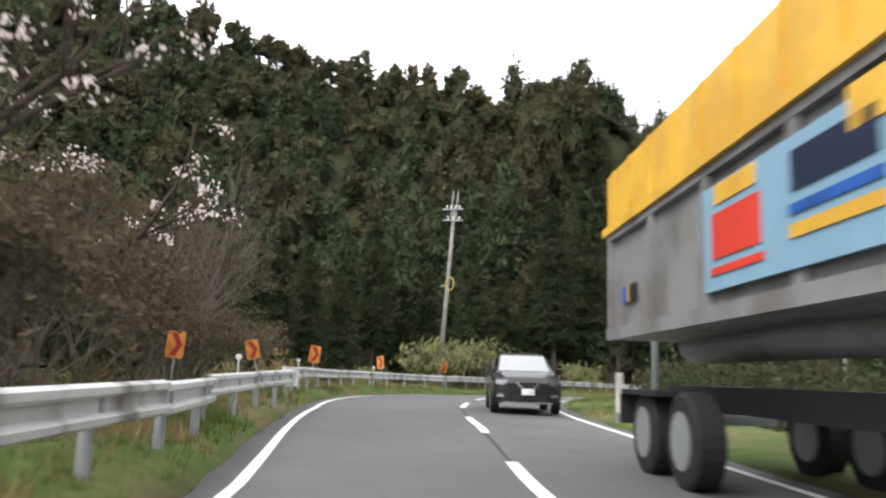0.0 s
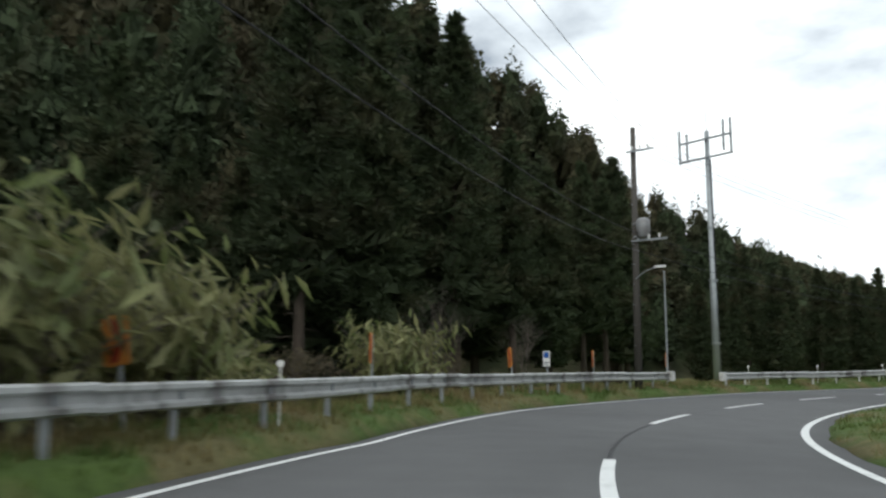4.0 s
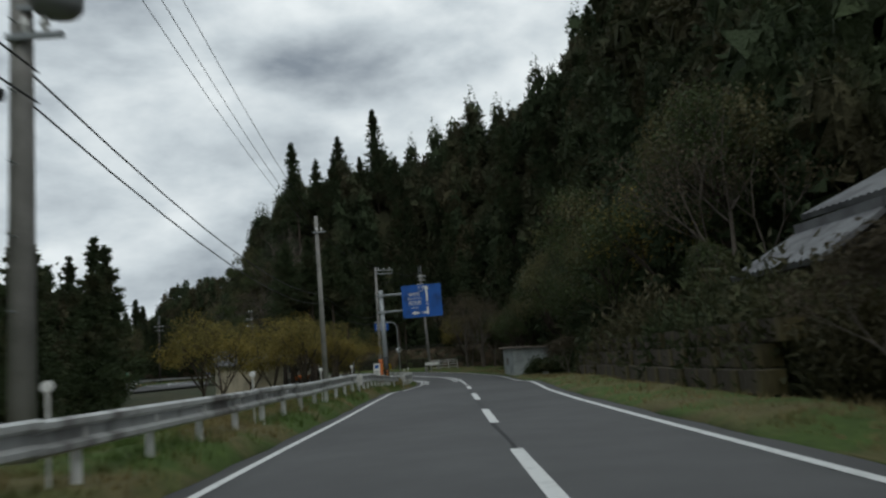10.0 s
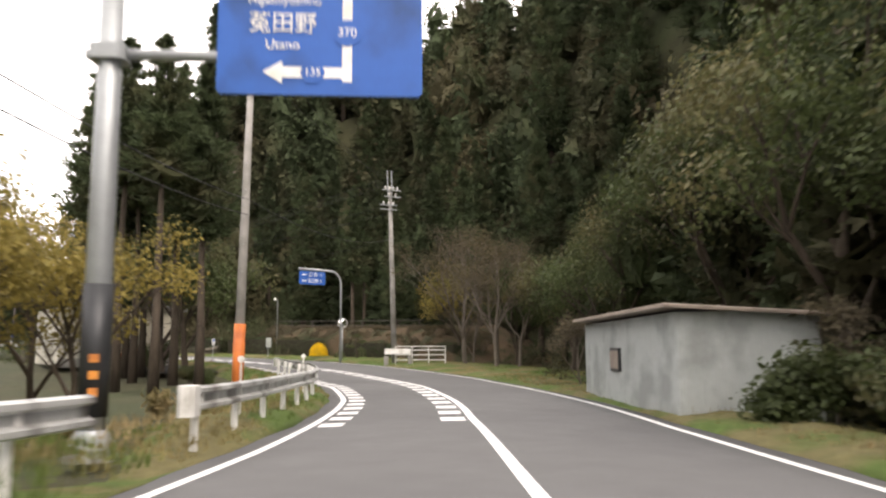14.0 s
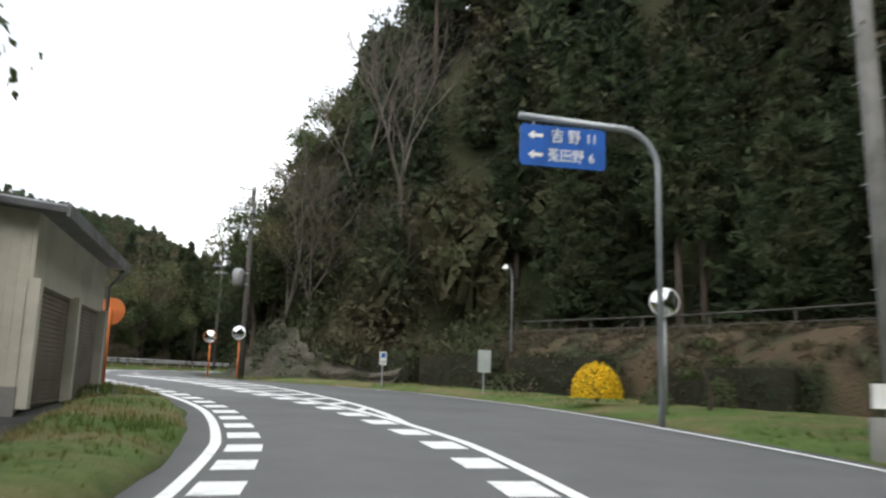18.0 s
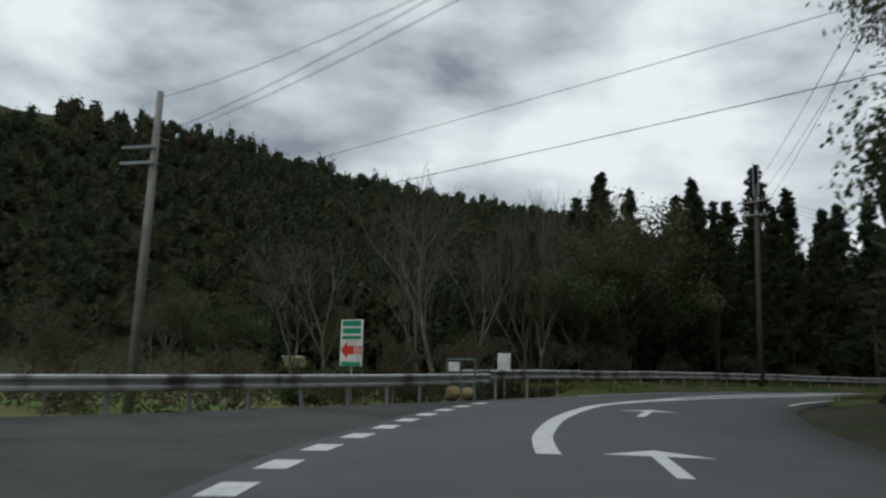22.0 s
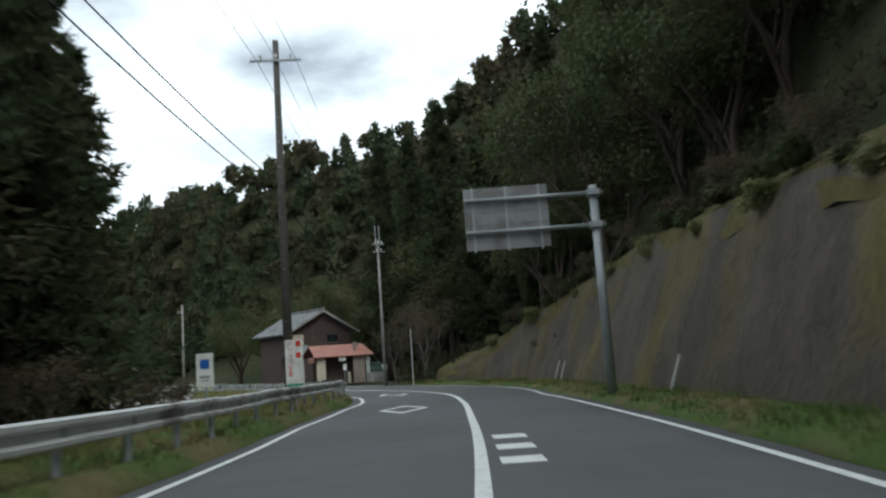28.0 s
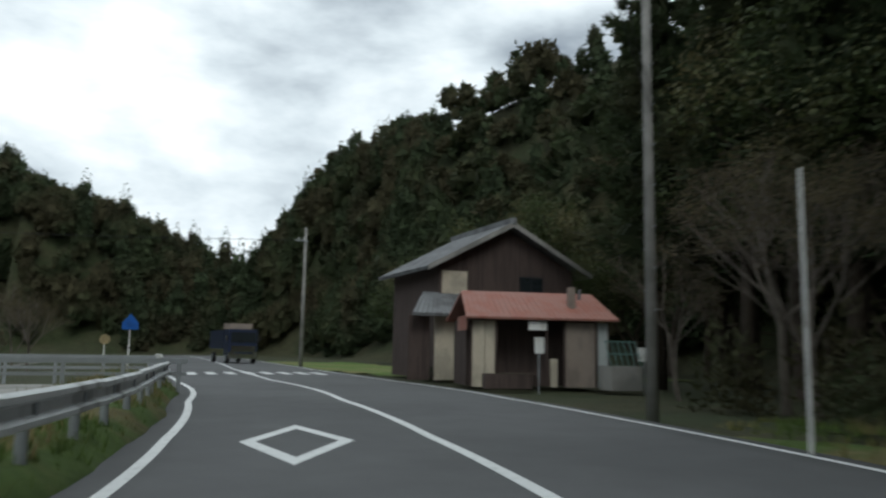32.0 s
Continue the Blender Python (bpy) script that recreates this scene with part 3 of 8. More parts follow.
verge("verge", 224, 272, -1, 8.0, 0.22, "mown green lawn strip beside the road")
verge("verge", 300, 384, -1, 2.2, 0.2, "weedy grass verge at the foot of the wall")


# ---------------------------------------------------------------- guard rails
BEAM = ((-0.02, 0.0), (0.045, 0.03), (0.05, 0.085), (-0.03, 0.125), (-0.03, 0.225), (0.05, 0.265), (0.045, 0.32), (-0.02, 0.35))


def guard_rail(label, s0, s1, off, top=1.0, material=RAIL, post_material=STEEL, every=2.0, ends=(False, False), pts=None):
    """A W-beam rail on posts. off: offset as a function of s; the road lies to its right."""
    root = thing("guard_rail", label, "guard rail", group="guard rails along the road")
    count = max(1, round((s1 - s0) / 4.0))
    for i in range(count):
        a, b = s0 + (s1 - s0) * i / count, s0 + (s1 - s0) * (i + 1) / count + 0.12
        vs, fs, n = [], [], len(BEAM)
        ss = np.linspace(a, b, 5)
        sag = 0.012 * math.sin(i * 2.3)
        for s in ss:
            for thick in (0.0, -0.008):
                for px, pz in BEAM:
                    vs.append(at(s, off(s) - px + (-0.004 if i % 2 else 0) - thick, top - 0.35 + pz + sag))
        m = 2 * n
        for j in range(len(ss) - 1):
            for k in range(n - 1):
                fs.append((j * m + k, j * m + k + 1, (j + 1) * m + k + 1, (j + 1) * m + k))
                fs.append((j * m + n + k + 1, j * m + n + k, (j + 1) * m + n + k, (j + 1) * m + n + k + 1))
            fs.append((j * m + n - 1, j * m + 2 * n - 1, (j + 1) * m + 2 * n - 1, (j + 1) * m + n - 1))
            fs.append((j * m + n, j * m, (j + 1) * m, (j + 1) * m + n))
        part_me("beam", mesh_of("beam", vs, fs, material, False), root)
    k = 0
    s = s0 + 0.5
    while s < s1:
        p = at(s, off(s) + 0.12, 0)
        sh = Shape().tube([(0, 0, -0.5), (0, 0, top - 0.06)], 0.057, 10)
        sh.box(0.07, 0, top - 0.17, 0.09, 0.08, 0.2)
        part("post", sh, post_material, root, m=pose(p.x, p.y, p.z, 0, 0, turn_at(s)))
        s += every
        k += 1
    for e, s in zip(ends, (s0, s1)):
        if e:
            p = at(s, off(s) + 0.02, top - 0.19)
            sh = Shape().box(0, 0, 0, 0.24, 0.42, 0.42, chamfer=0.06)
            part("end_terminal", sh, RAILWHITE, root, "white painted rail end", m=pose(p.x, p.y, p.z, 0, 0, turn_at(s)))
    return root


guard_rail("weathered galvanised guard rail on the grass verge", 8, 60, lambda s: LEFT(s) + 0.75 if s < 52 else max(LEFT(s) + 0.4, 2.75), 1.0, ends=(False, True))
guard_rail("long dirty white guard rail round the outer bend", 61.2, 119.2, lambda s: LEFT(s) + 0.7 + 0.35 * math.sin(min(max((s - 61) / 12, 0), 1) * 1.57), 1.05, ends=(True, True))
guard_rail("clean white guard rail along the field", 124.0, 175, lambda s: LEFT(s) + 0.95, 0.98, ends=(True, False), post_material=RAILWHITE)
guard_rail("grey guard rail with a rusty stain on the field side", 175.2, 198.8, lambda s: LEFT(s) + 0.85, 0.95, ends=(True, False), post_material=RAILWHITE)
guard_rail("old dented guard rail at the bend under the cedars", 201.5, 231, lambda s: LEFT(s) + 0.8, 0.92, ends=(True, True), post_material=RAILWHITE)
guard_rail("galvanised guard rail along the cedar wood", 292, 362, lambda s: LEFT(s) + 0.85 + (0.9 if s < 297 else 0.9 * max(0.0, 1 - (s - 297) / 8)), 0.95)
guard_rail("low galvanised guard rail above the river bank", 362.5, 397, lambda s: LEFT(s) + 0.7, 0.85)


# ---------------------------------------------------------------- trees
def leaf_quads(rng, pts, out, length, width, droop=0.3, wild=0.8):
    """Corners and triangles of one folded leaf at each point, lying along the crown's skin and hanging a little."""
    n = len(pts)
    nrm = out * 0.9 + rng.normal(size=(n, 3)) * wild * 0.55 + np.array((0, 0, 0.45))
    nrm /= np.linalg.norm(nrm, axis=1)[:, None] + 1e-6
    a = out * 0.5 + rng.normal(size=(n, 3)) * 0.8 - np.array((0, 0, droop * 2))
    a -= nrm * (a * nrm).sum(1)[:, None]
    a /= np.linalg.norm(a, axis=1)[:, None] + 1e-6
    w = np.cross(nrm, a)
    ln = (np.asarray(length) * (0.5 + 0.9 * rng.random(n)))[:, None]
    w = w * ln * width
    v = np.stack([pts - a * ln * 0.5, pts + w + a * ln * 0.1, pts + a * ln * 0.5 - nrm * ln * 0.12, pts - w + a * ln * 0.1], 1).reshape(-1, 3)
    q = np.arange(n)[:, None] * 4
    return v, np.concatenate([q + (0, 2, 1), q + (0, 3, 2)])


def sprays(rng, pts, way, length, width, wild=0.5):
    """One slender pointed spray at each point, growing along way."""
    n = len(pts)
    a = way + rng.normal(size=(n, 3)) * wild
    a /= np.linalg.norm(a, axis=1)[:, None] + 1e-6
    w = np.cross(a, rng.normal(size=(n, 3)))
    w /= np.linalg.norm(w, axis=1)[:, None] + 1e-6
    ln = (np.asarray(length) * (0.55 + 0.8 * rng.random(n)))[:, None]
    v = np.stack([pts - a * ln * 0.35 - w * ln * width, pts - a * ln * 0.35 + w * ln * width, pts + a * ln * 0.65], 1).reshape(-1, 3)
    return v, np.arange(3 * n).reshape(-1, 3)


def joined(*meshes):
    V, T, o = [], [], 0
    for v, t in meshes:
        V.append(np.asarray(v, float))
        T.append(np.asarray(t) + o)
        o += len(v)
    return np.concatenate(V), np.concatenate(T)


def heart(rng, rings, sides, jag=0.22, centre=(0, 0)):
    """The dense dark middle of a crown: a ragged stack of rings (height, radius), closed above and below."""
    V, T = [], []
    m = len(rings)
    for z, r in rings:
        ph = rng.random() * 6.28
        for k in range(sides):
            a = ph * 0.3 + 6.283 * k / sides
            q = r * (1 + jag * (2 * rng.random() - 1))
            V.append((centre[0] + math.cos(a) * q, centre[1] + math.sin(a) * q, z + jag * r * (rng.random() - 0.5)))
    for i in range(m - 1):
        for k in range(sides):
            p, q = i * sides + k, i * sides + (k + 1) % sides
            T += [(p, q, q + sides), (p, q + sides, p + sides)]
    V += [(centre[0], centre[1], rings[0][0] - 0.1), (centre[0], centre[1], rings[-1][0] + rings[-1][1] * 0.6)]
    for k in range(sides):
        T += [(m * sides, (k + 1) % sides, k), (m * sides + 1, (m - 1) * sides + k, (m - 1) * sides + (k + 1) % sides)]
    # every facet stands loose, so that the heart reads as clumps of leaf and not as a skin
    V = np.array(V)[np.array(T)]
    mid_ = V.mean(1, keepdims=True)
    span = np.abs(V - mid_).max(axis=(1, 2))[:, None, None]
    V = mid_ + (V - mid_) * (0.8 + 0.5 * rng.random((len(V), 1, 1))) + rng.normal(size=V.shape) * 0.22 * span
    return V.reshape(-1, 3), np.arange(len(V) * 3).reshape(-1, 3)


def clumped(rng, centres, radii, per, length, width=0.34, droop=0.25, wild=0.7, flat=0.75):
    """Tufts of leaves round the given centres."""
    n = len(centres)
    dirs = rng.normal(size=(n, per, 3))
    dirs /= np.linalg.norm(dirs, axis=2)[..., None] + 1e-6
    rad = np.asarray(radii)[:, None, None] * (0.35 + 0.7 * rng.random((n, per, 1)))
    pts = centres[:, None] + dirs * rad * np.array((1, 1, flat))
    return leaf_quads(rng, pts.reshape(-1, 3), dirs.reshape(-1, 3), length, width, droop, wild)


def cedar_crown(rng, boughs, per, height, base, radius, leaf, power=0.72):
    """Plumed boughs that leave the trunk all round, hang a little and turn up at their tips."""
    u = np.sort(rng.random(boughs) ** 0.92)
    z = base + (height - base) * u
    reach = radius * ((1 - u) ** power * np.clip(u / 0.12, 0.55, 1) + 0.05) * (0.65 + 0.55 * rng.random(boughs))
    ang = np.arange(boughs) * 2.4 + rng.random(boughs)
    t = np.sqrt(rng.random((boughs, per)))
    d = np.stack([np.cos(ang), np.sin(ang)], 1)
    thick = (0.1 + 0.2 * reach)[:, None] * (1.05 - 0.65 * t)
    off = rng.normal(size=(boughs, per, 3)) * thick[..., None] * 0.7
    drop = (0.28 * reach[:, None]) * (t * t * 0.6 - 1.1 * t) + 0.1 * reach[:, None] * t**3
    pts = np.stack([d[:, None, 0] * reach[:, None] * t, d[:, None, 1] * reach[:, None] * t, z[:, None] + drop], 2) + off
    way = np.stack([np.broadcast_to(d[:, None, 0], t.shape), np.broadcast_to(d[:, None, 1], t.shape), -0.55 + 0.9 * t], 2) + off / (thick[..., None] + 0.05) * 0.5
    v, tr = sprays(rng, pts.reshape(-1, 3), way.reshape(-1, 3), leaf, 0.17, 0.45)
    top = base + (height - base) * 0.97
    core = heart(rng, [(base + (top - base) * k / 26, radius * 0.4 * max((1 - k / 26.5), 0.03) ** power * (0.7 if k == 0 else 0.85 + 0.3 * (k % 2))) for k in range(27)], 16, 0.3)
    return joined((v, tr), core)


def trunk_shape(height, r, rng, bend=0.02, sides=8):
    sh = Shape()
    pts = [(rng.normal() * bend * k, rng.normal() * bend * k, height * k / 5 - (0.4 if k == 0 else 0)) for k in range(6)]
    return sh.tube(pts, [r * 1.25] + [r * (1 - 0.17 * k) for k in range(1, 6)], sides)


rng = np.random.default_rng(7)
CONIFERS = []
for k, (h, b, r) in enumerate(((17, 5, 2.6), (20, 9, 2.5), (15, 2.0, 2.8), (19, 11, 2.3), (13, 0.6, 2.7), (22, 4, 3.1))):
    v, t = cedar_crown(rng, int(9 * (h - b)), 62, h, b, r, 0.42)
    crown = fast_mesh("crown", v, t, CEDAR)
    sh = trunk_shape(h * 0.96, 0.13 + 0.007 * h, rng, 0.03)
    for j in range(14):
        a, z = rng.random() * 6.28, 1.5 + rng.random() * b
        if b > 3:
            sh.tube([(0, 0, z), (math.cos(a) * 0.9, math.sin(a) * 0.9, z - 0.1)], [0.03, 0.01], 4)
    CONIFERS.append((h, crown, sh.mesh("trunk", BARK, True)))


def ground_z(x, y):
    return float(ground_height(np.array([x]), np.array([y]))[0])


def conifer(x, y, kind, size, label="tall dark green cedar on the wooded slope", group="cedars beside the road"):
    h, crown, trunk = CONIFERS[kind]
    root = thing("cedar_tree", label, "tree", pose(x, y, ground_z(x, y) - 0.1, 0, 0, (x * 37 + y * 91) % 360) @ Matrix.Diagonal((size, size, size, 1)), group)
    part_me("trunk", trunk, root)
    part_me("crown", crown, root)
    return root


# woods gathered by hill: fine crowns near the road, simpler ones farther up
def cone_skin(rng, n, height, base, radius, leaf, power, sides=8, steps=6):
    """A dense pointed crown: a ragged heart with sprays standing out of it."""
    core = heart(rng, [(base + (height - base) * 0.74 * k / steps, radius * 0.56 * (1 - 0.72 * k / steps) ** power * (0.75 if k == 0 else 0.85 + 0.3 * (k % 2))) for k in range(steps + 1)], sides, 0.4)
    u = 1 - np.sqrt(rng.random(n) * 0.998)
    ang = rng.random(n) * 2 * np.pi
    z = base + (height - base) * u
    rad = radius * ((1 - u) ** power) * np.clip(u / 0.08, 0.6, 1) * (0.55 + 0.5 * rng.random(n)) * (0.85 + 0.2 * np.sin(3 * ang + 1.9 * z)) + 0.03
    pts = np.stack([np.cos(ang) * rad, np.sin(ang) * rad, z - 0.15 * rad], 1)
    way = np.stack([np.cos(ang), np.sin(ang), 0.9 * u - 0.25 + 0.5 * (u > 0.9)], 1)
    return joined(sprays(rng, pts, way, leaf * (0.6 + 0.5 * (1 - u)), 0.3, 0.5), core)


def bough_skin(rng, n, height, base, radius, leaf, sides=7, b=6):
    """A rounded crown of overlapping boughs: ragged hearts with leaf sprays standing out of them."""
    ba = np.arange(b) * 2.4 + rng.random(b)
    br = radius * np.array([0.0, 0.38, 0.5, 0.55, 0.5, 0.45])[:b]
    bz = base + (height - base) * np.array([0.76, 0.66, 0.56, 0.44, 0.34, 0.3])[:b]
    half = np.array((radius * 0.5, radius * 0.5, (height - base) * 0.23))
    hearts = []
    for k in range(b):
        hearts.append(heart(rng, [(bz[k] - half[2] * 0.8, half[0] * 0.5), (bz[k], half[0] * 0.74), (bz[k] + half[2] * 0.55, half[0] * 0.45)], sides, 0.28, (math.cos(ba[k]) * br[k], math.sin(ba[k]) * br[k])))
    bc = np.stack([np.cos(ba) * br, np.sin(ba) * br, bz], 1)
    which = rng.integers(0, b, n)
    d = rng.normal(size=(n, 3))
    d /= np.linalg.norm(d, axis=1)[:, None]
    d[:, 2] = np.where(d[:, 2] < -0.3, -d[:, 2], d[:, 2])
    pts = bc[which] + d * half * (0.66 + 0.46 * rng.random((n, 1)))
    return joined(sprays(rng, pts, d + np.array((0, 0, 0.15)), leaf, 0.3, 0.7), *hearts)


def leaf_ball(rng, n, height, radius, leaf):
    """Loose low scrub: sprays alone."""
    d = rng.normal(size=(n, 3))
    d[:, 2] = np.abs(d[:, 2])
    d /= np.linalg.norm(d, axis=1)[:, None]
    pts = d * np.array((radius, radius, height)) * (0.35 + 0.65 * rng.random((n, 1)) ** 0.6)
    return sprays(rng, pts, d + np.array((0, 0, 0.3)), leaf, 0.2, 0.8)


NEAR_CEDAR = [cone_skin(rng, 760, 8.0 + 1.0 * k, 0.3 + 0.4 * (k % 3), 2.1 + 0.1 * k, 0.58, 0.56 + 0.08 * (k % 2)) for k in range(5)]
NEAR_ROUND = [bough_skin(rng, 760, 6.6 + 0.9 * k, 0.5, 2.4 + 0.2 * k, 0.42) for k in range(4)]
FAR_CEDAR = [cone_skin(rng, 150, 5.6 + 0.55 * k, 0.2, 1.85 + 0.08 * k, 0.98, 0.5 + 0.08 * (k % 2), 5, 3) for k in range(5)]
FAR_ROUND = [bough_skin(rng, 150, 4.6 + 0.5 * k, 0.2, 2.1 + 0.15 * k, 0.8, 4, 4) for k in range(4)]
LOW_ROUND = [leaf_ball(rng, 260, 7.5 + k, 3.2 + 0.2 * k, 0.95) for k in range(4)]


def woods(name, label, xs, ys, sizes, seed, material=CEDAR2, protos=None, sink=0.3):
    g = np.random.default_rng(seed)
    zs = ground_height(xs, ys)
    V, T, o = [], [], 0
    which = g.integers(0, len(protos), len(xs))
    ang = g.random(len(xs)) * 6.28
    for i in range(len(xs)):
        v, t = protos[which[i]]
        c, s_ = math.cos(ang[i]) * sizes[i], math.sin(ang[i]) * sizes[i]
        w = np.stack([v[:, 0] * c - v[:, 1] * s_ + xs[i], v[:, 0] * s_ + v[:, 1] * c + ys[i], v[:, 2] * sizes[i] + zs[i] - sink], 1)
        V.append(w)
        T.append(t + o)
        o += len(v)
    return tagged(new(name, fast_mesh(name, np.concatenate(V), np.concatenate(T), material)), label, "woods", kind="stuff")


def scatter(x0, x1, y0, y1, seed, pitch):
    """Places on a jittered lattice inside a rectangle."""
    g = np.random.default_rng(seed)
    xs, ys = np.meshgrid(np.arange(x0, x1, pitch), np.arange(y0, y1, pitch))
    xs = xs.ravel() + (g.random(xs.size) - 0.5) * pitch * 0.9
    ys = ys.ravel() + (g.random(ys.size) - 0.5) * pitch * 0.9
    return xs, ys


NAMES = ("dense dark cedar and broadleaf wood on the hill above the bend", "dense cedar wood behind the fields", "wooded ridge beyond the side valley",
         "mixed wood on the low hill", "dark cedar wood on the steep hillside", "dark cedar wood above the junction", "mixed evergreen wood above the retaining wall")
ROUND_SHARE = (0.35, 0.2, 0.22, 0.45, 0.3, 0.05, 0.5)
for tier, (pitch, lo, hi) in enumerate(((3.0, 0, 16), (3.3, 16, 140))):
    wx, wy = scatter(-190, 310, -110, 580, 3 + tier, pitch)
    wS, wD, wZ = plan_of(wx, wy)
    wa = np.abs(wD) - np.where(wD > 0, FLAT_L(wS), FLAT_R(wS))
    keep = ~((wD < 0) & (wS > 316) & (wS < 390) & (wD > -13.5)) & (wa > max(lo, 1.5)) & (wa <= hi) & (crest(wx, wy) > 3.0) & (np.abs(wD) < 185)
    wx, wy, wS, wD, wa = wx[keep], wy[keep], wS[keep], wD[keep], wa[keep]
    # the woods stop a little way down the far side of each crest
    ix, iy = np.interp(wS, RUN, LINE[:, 0]) - wx, np.interp(wS, RUN, LINE[:, 1]) - wy
    il = np.hypot(ix, iy)
    keep = ground_height(wx + ix / il * 22, wy + iy / il * 22) < ground_height(wx, wy) + 3.5
    wx, wy, wS, wD, wa = wx[keep], wy[keep], wS[keep], wD[keep], wa[keep]
    zone = np.where(wD > 0, np.where(wS < 150, 0, np.where(wS < 290, 1, 2)), np.where(wS < 130, 3, np.where(wS < 245, 4, np.where(wS < 330, 5, 6))))
    g = np.random.default_rng(40 + tier)
    size = 0.86 + 0.5 * g.random(len(wx))
    kind = (g.random(len(wx)) + 0.35 * np.sin(wx * 0.09) * np.cos(wy * 0.08)) < np.array(ROUND_SHARE)[zone]
    for k in range(7):
        for rd in (False, True):
            pick = (zone == k) & (kind == rd)
            if pick.sum() > 3:
                ps = ((NEAR_CEDAR, NEAR_ROUND), (FAR_CEDAR, FAR_ROUND))[tier][rd]
                woods("far_woods", NAMES[k], wx[pick], wy[pick], size[pick], 60 + k + 10 * tier, (CEDAR2, WOODLEAF)[rd], ps)

# distant mountains that close the valley; their blue base colour stands in for haze
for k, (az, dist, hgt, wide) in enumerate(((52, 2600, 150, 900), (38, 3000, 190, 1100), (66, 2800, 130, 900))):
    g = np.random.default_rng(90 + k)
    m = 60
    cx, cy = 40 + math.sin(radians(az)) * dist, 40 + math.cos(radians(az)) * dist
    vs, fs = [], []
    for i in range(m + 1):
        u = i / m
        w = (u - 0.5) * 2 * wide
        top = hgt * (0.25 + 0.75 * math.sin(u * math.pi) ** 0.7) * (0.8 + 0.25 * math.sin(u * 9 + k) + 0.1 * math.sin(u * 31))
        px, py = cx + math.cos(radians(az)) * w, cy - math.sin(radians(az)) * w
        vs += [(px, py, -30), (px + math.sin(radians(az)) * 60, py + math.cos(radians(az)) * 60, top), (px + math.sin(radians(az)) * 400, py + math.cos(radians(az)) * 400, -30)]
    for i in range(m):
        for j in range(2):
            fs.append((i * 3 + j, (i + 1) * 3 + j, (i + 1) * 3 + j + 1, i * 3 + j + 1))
    tagged(new("backdrop", mesh_of("backdrop", vs, fs, mat("haze_blue_mountains", (0.16, 0.2, 0.27), 1.0, var=0.1, scale=0.01, fine=0.05, mixscale=0.004, bump=0), True)),
           "distant mountain range with haze painted in as blue colour", "mountains", kind="structure")


# ---------------------------------------------------------------- more materials for things
BLUE = mat("blue_sign_face", (0.02, 0.1, 0.38), 0.45, var=0.08, second=(0.015, 0.06, 0.2), mixscale=1.5, thresh=(0.5, 0.7), bump=0)
WHITE = mat("white_enamel", (0.75, 0.75, 0.73), 0.5, var=0.05, second=(0.58, 0.57, 0.53), mixscale=2.0, bump=0.02)
SIGNORANGE = mat("faded_orange_board", (0.6, 0.24, 0.05), 0.6, var=0.12, second=(0.42, 0.15, 0.04), mixscale=4, bump=0.03)
DARKRED = mat("dark_red_chevron", (0.3, 0.03, 0.02), 0.6, var=0.1, bump=0)
RED = mat("red_sign_paint", (0.62, 0.05, 0.03), 0.5, var=0.08, bump=0)
GREEN = mat("green_sign_paint", (0.03, 0.28, 0.16), 0.5, var=0.08, bump=0)
BLACK = mat("black_rubber", (0.018, 0.018, 0.019), 0.75, var=0.15, bump=0.1)
DARKMETAL = mat("dark_metal", (0.04, 0.042, 0.045), 0.45, metal=0.4, var=0.1, bump=0.03)
GREENMETAL = mat("green_painted_frame", (0.1, 0.17, 0.15), 0.6, var=0.1, bump=0.03)
YELLOW = mat("yellow_tarpaulin_board", (0.7, 0.42, 0.05), 0.55, var=0.12, second=(0.6, 0.34, 0.04), mixscale=1.2, bump=0.3, dist=0.03)
TRUCKGREY = mat("grey_truck_steel", (0.25, 0.255, 0.26), 0.5, metal=0.2, var=0.08, second=(0.17, 0.165, 0.16), mixscale=1.2, bump=0.05)
CARBLACK = mat("black_car_paint", (0.012, 0.013, 0.015), 0.18, var=0.05, bump=0, spec=0.6)
TRUCKBLUE = mat("dark_blue_truck_paint", (0.02, 0.028, 0.06), 0.3, var=0.08, bump=0, spec=0.5)
CHROME = mat("chrome", (0.65, 0.66, 0.67), 0.15, metal=1.0, var=0.03, bump=0)
GLASS = mat("dark_glass", (0.02, 0.025, 0.028), 0.06, var=0.05, bump=0, spec=0.8)
MIRROR = mat("mirror_face", (0.8, 0.82, 0.83), 0.05, metal=1.0, var=0.02, bump=0)
WOODDARK = mat("dark_weathered_boards", (0.085, 0.062, 0.055), 0.85, var=0.3, scale=5, fine=40, second=(0.06, 0.045, 0.04), bump=0.3, stretch=(6, 6, 0.4))
PLASTER = mat("cream_plaster", (0.52, 0.46, 0.36), 0.9, var=0.1, second=(0.38, 0.34, 0.27), mixscale=0.9, bump=0.08)
SIDING = mat("cream_metal_siding", (0.62, 0.59, 0.5), 0.6, var=0.08, second=(0.5, 0.475, 0.4), mixscale=0.7, bump=0.05)
SHEDGREY = mat("pale_grey_corrugated_steel", (0.42, 0.45, 0.44), 0.6, var=0.08, second=(0.3, 0.32, 0.31), mixscale=0.9, bump=0.05)
SHUTTER = mat("brown_grey_shutter", (0.26, 0.215, 0.18), 0.6, var=0.1, second=(0.2, 0.165, 0.14), bump=0.05)
TILE = mat("grey_roof_tile", (0.16, 0.165, 0.17), 0.5, var=0.2, objvar=0.2, second=(0.1, 0.1, 0.105), bump=0.1)
REDROOF = mat("faded_red_metal_roof", (0.3, 0.15, 0.12), 0.6, var=0.12, second=(0.29, 0.12, 0.09), mixscale=1.0, bump=0.06)
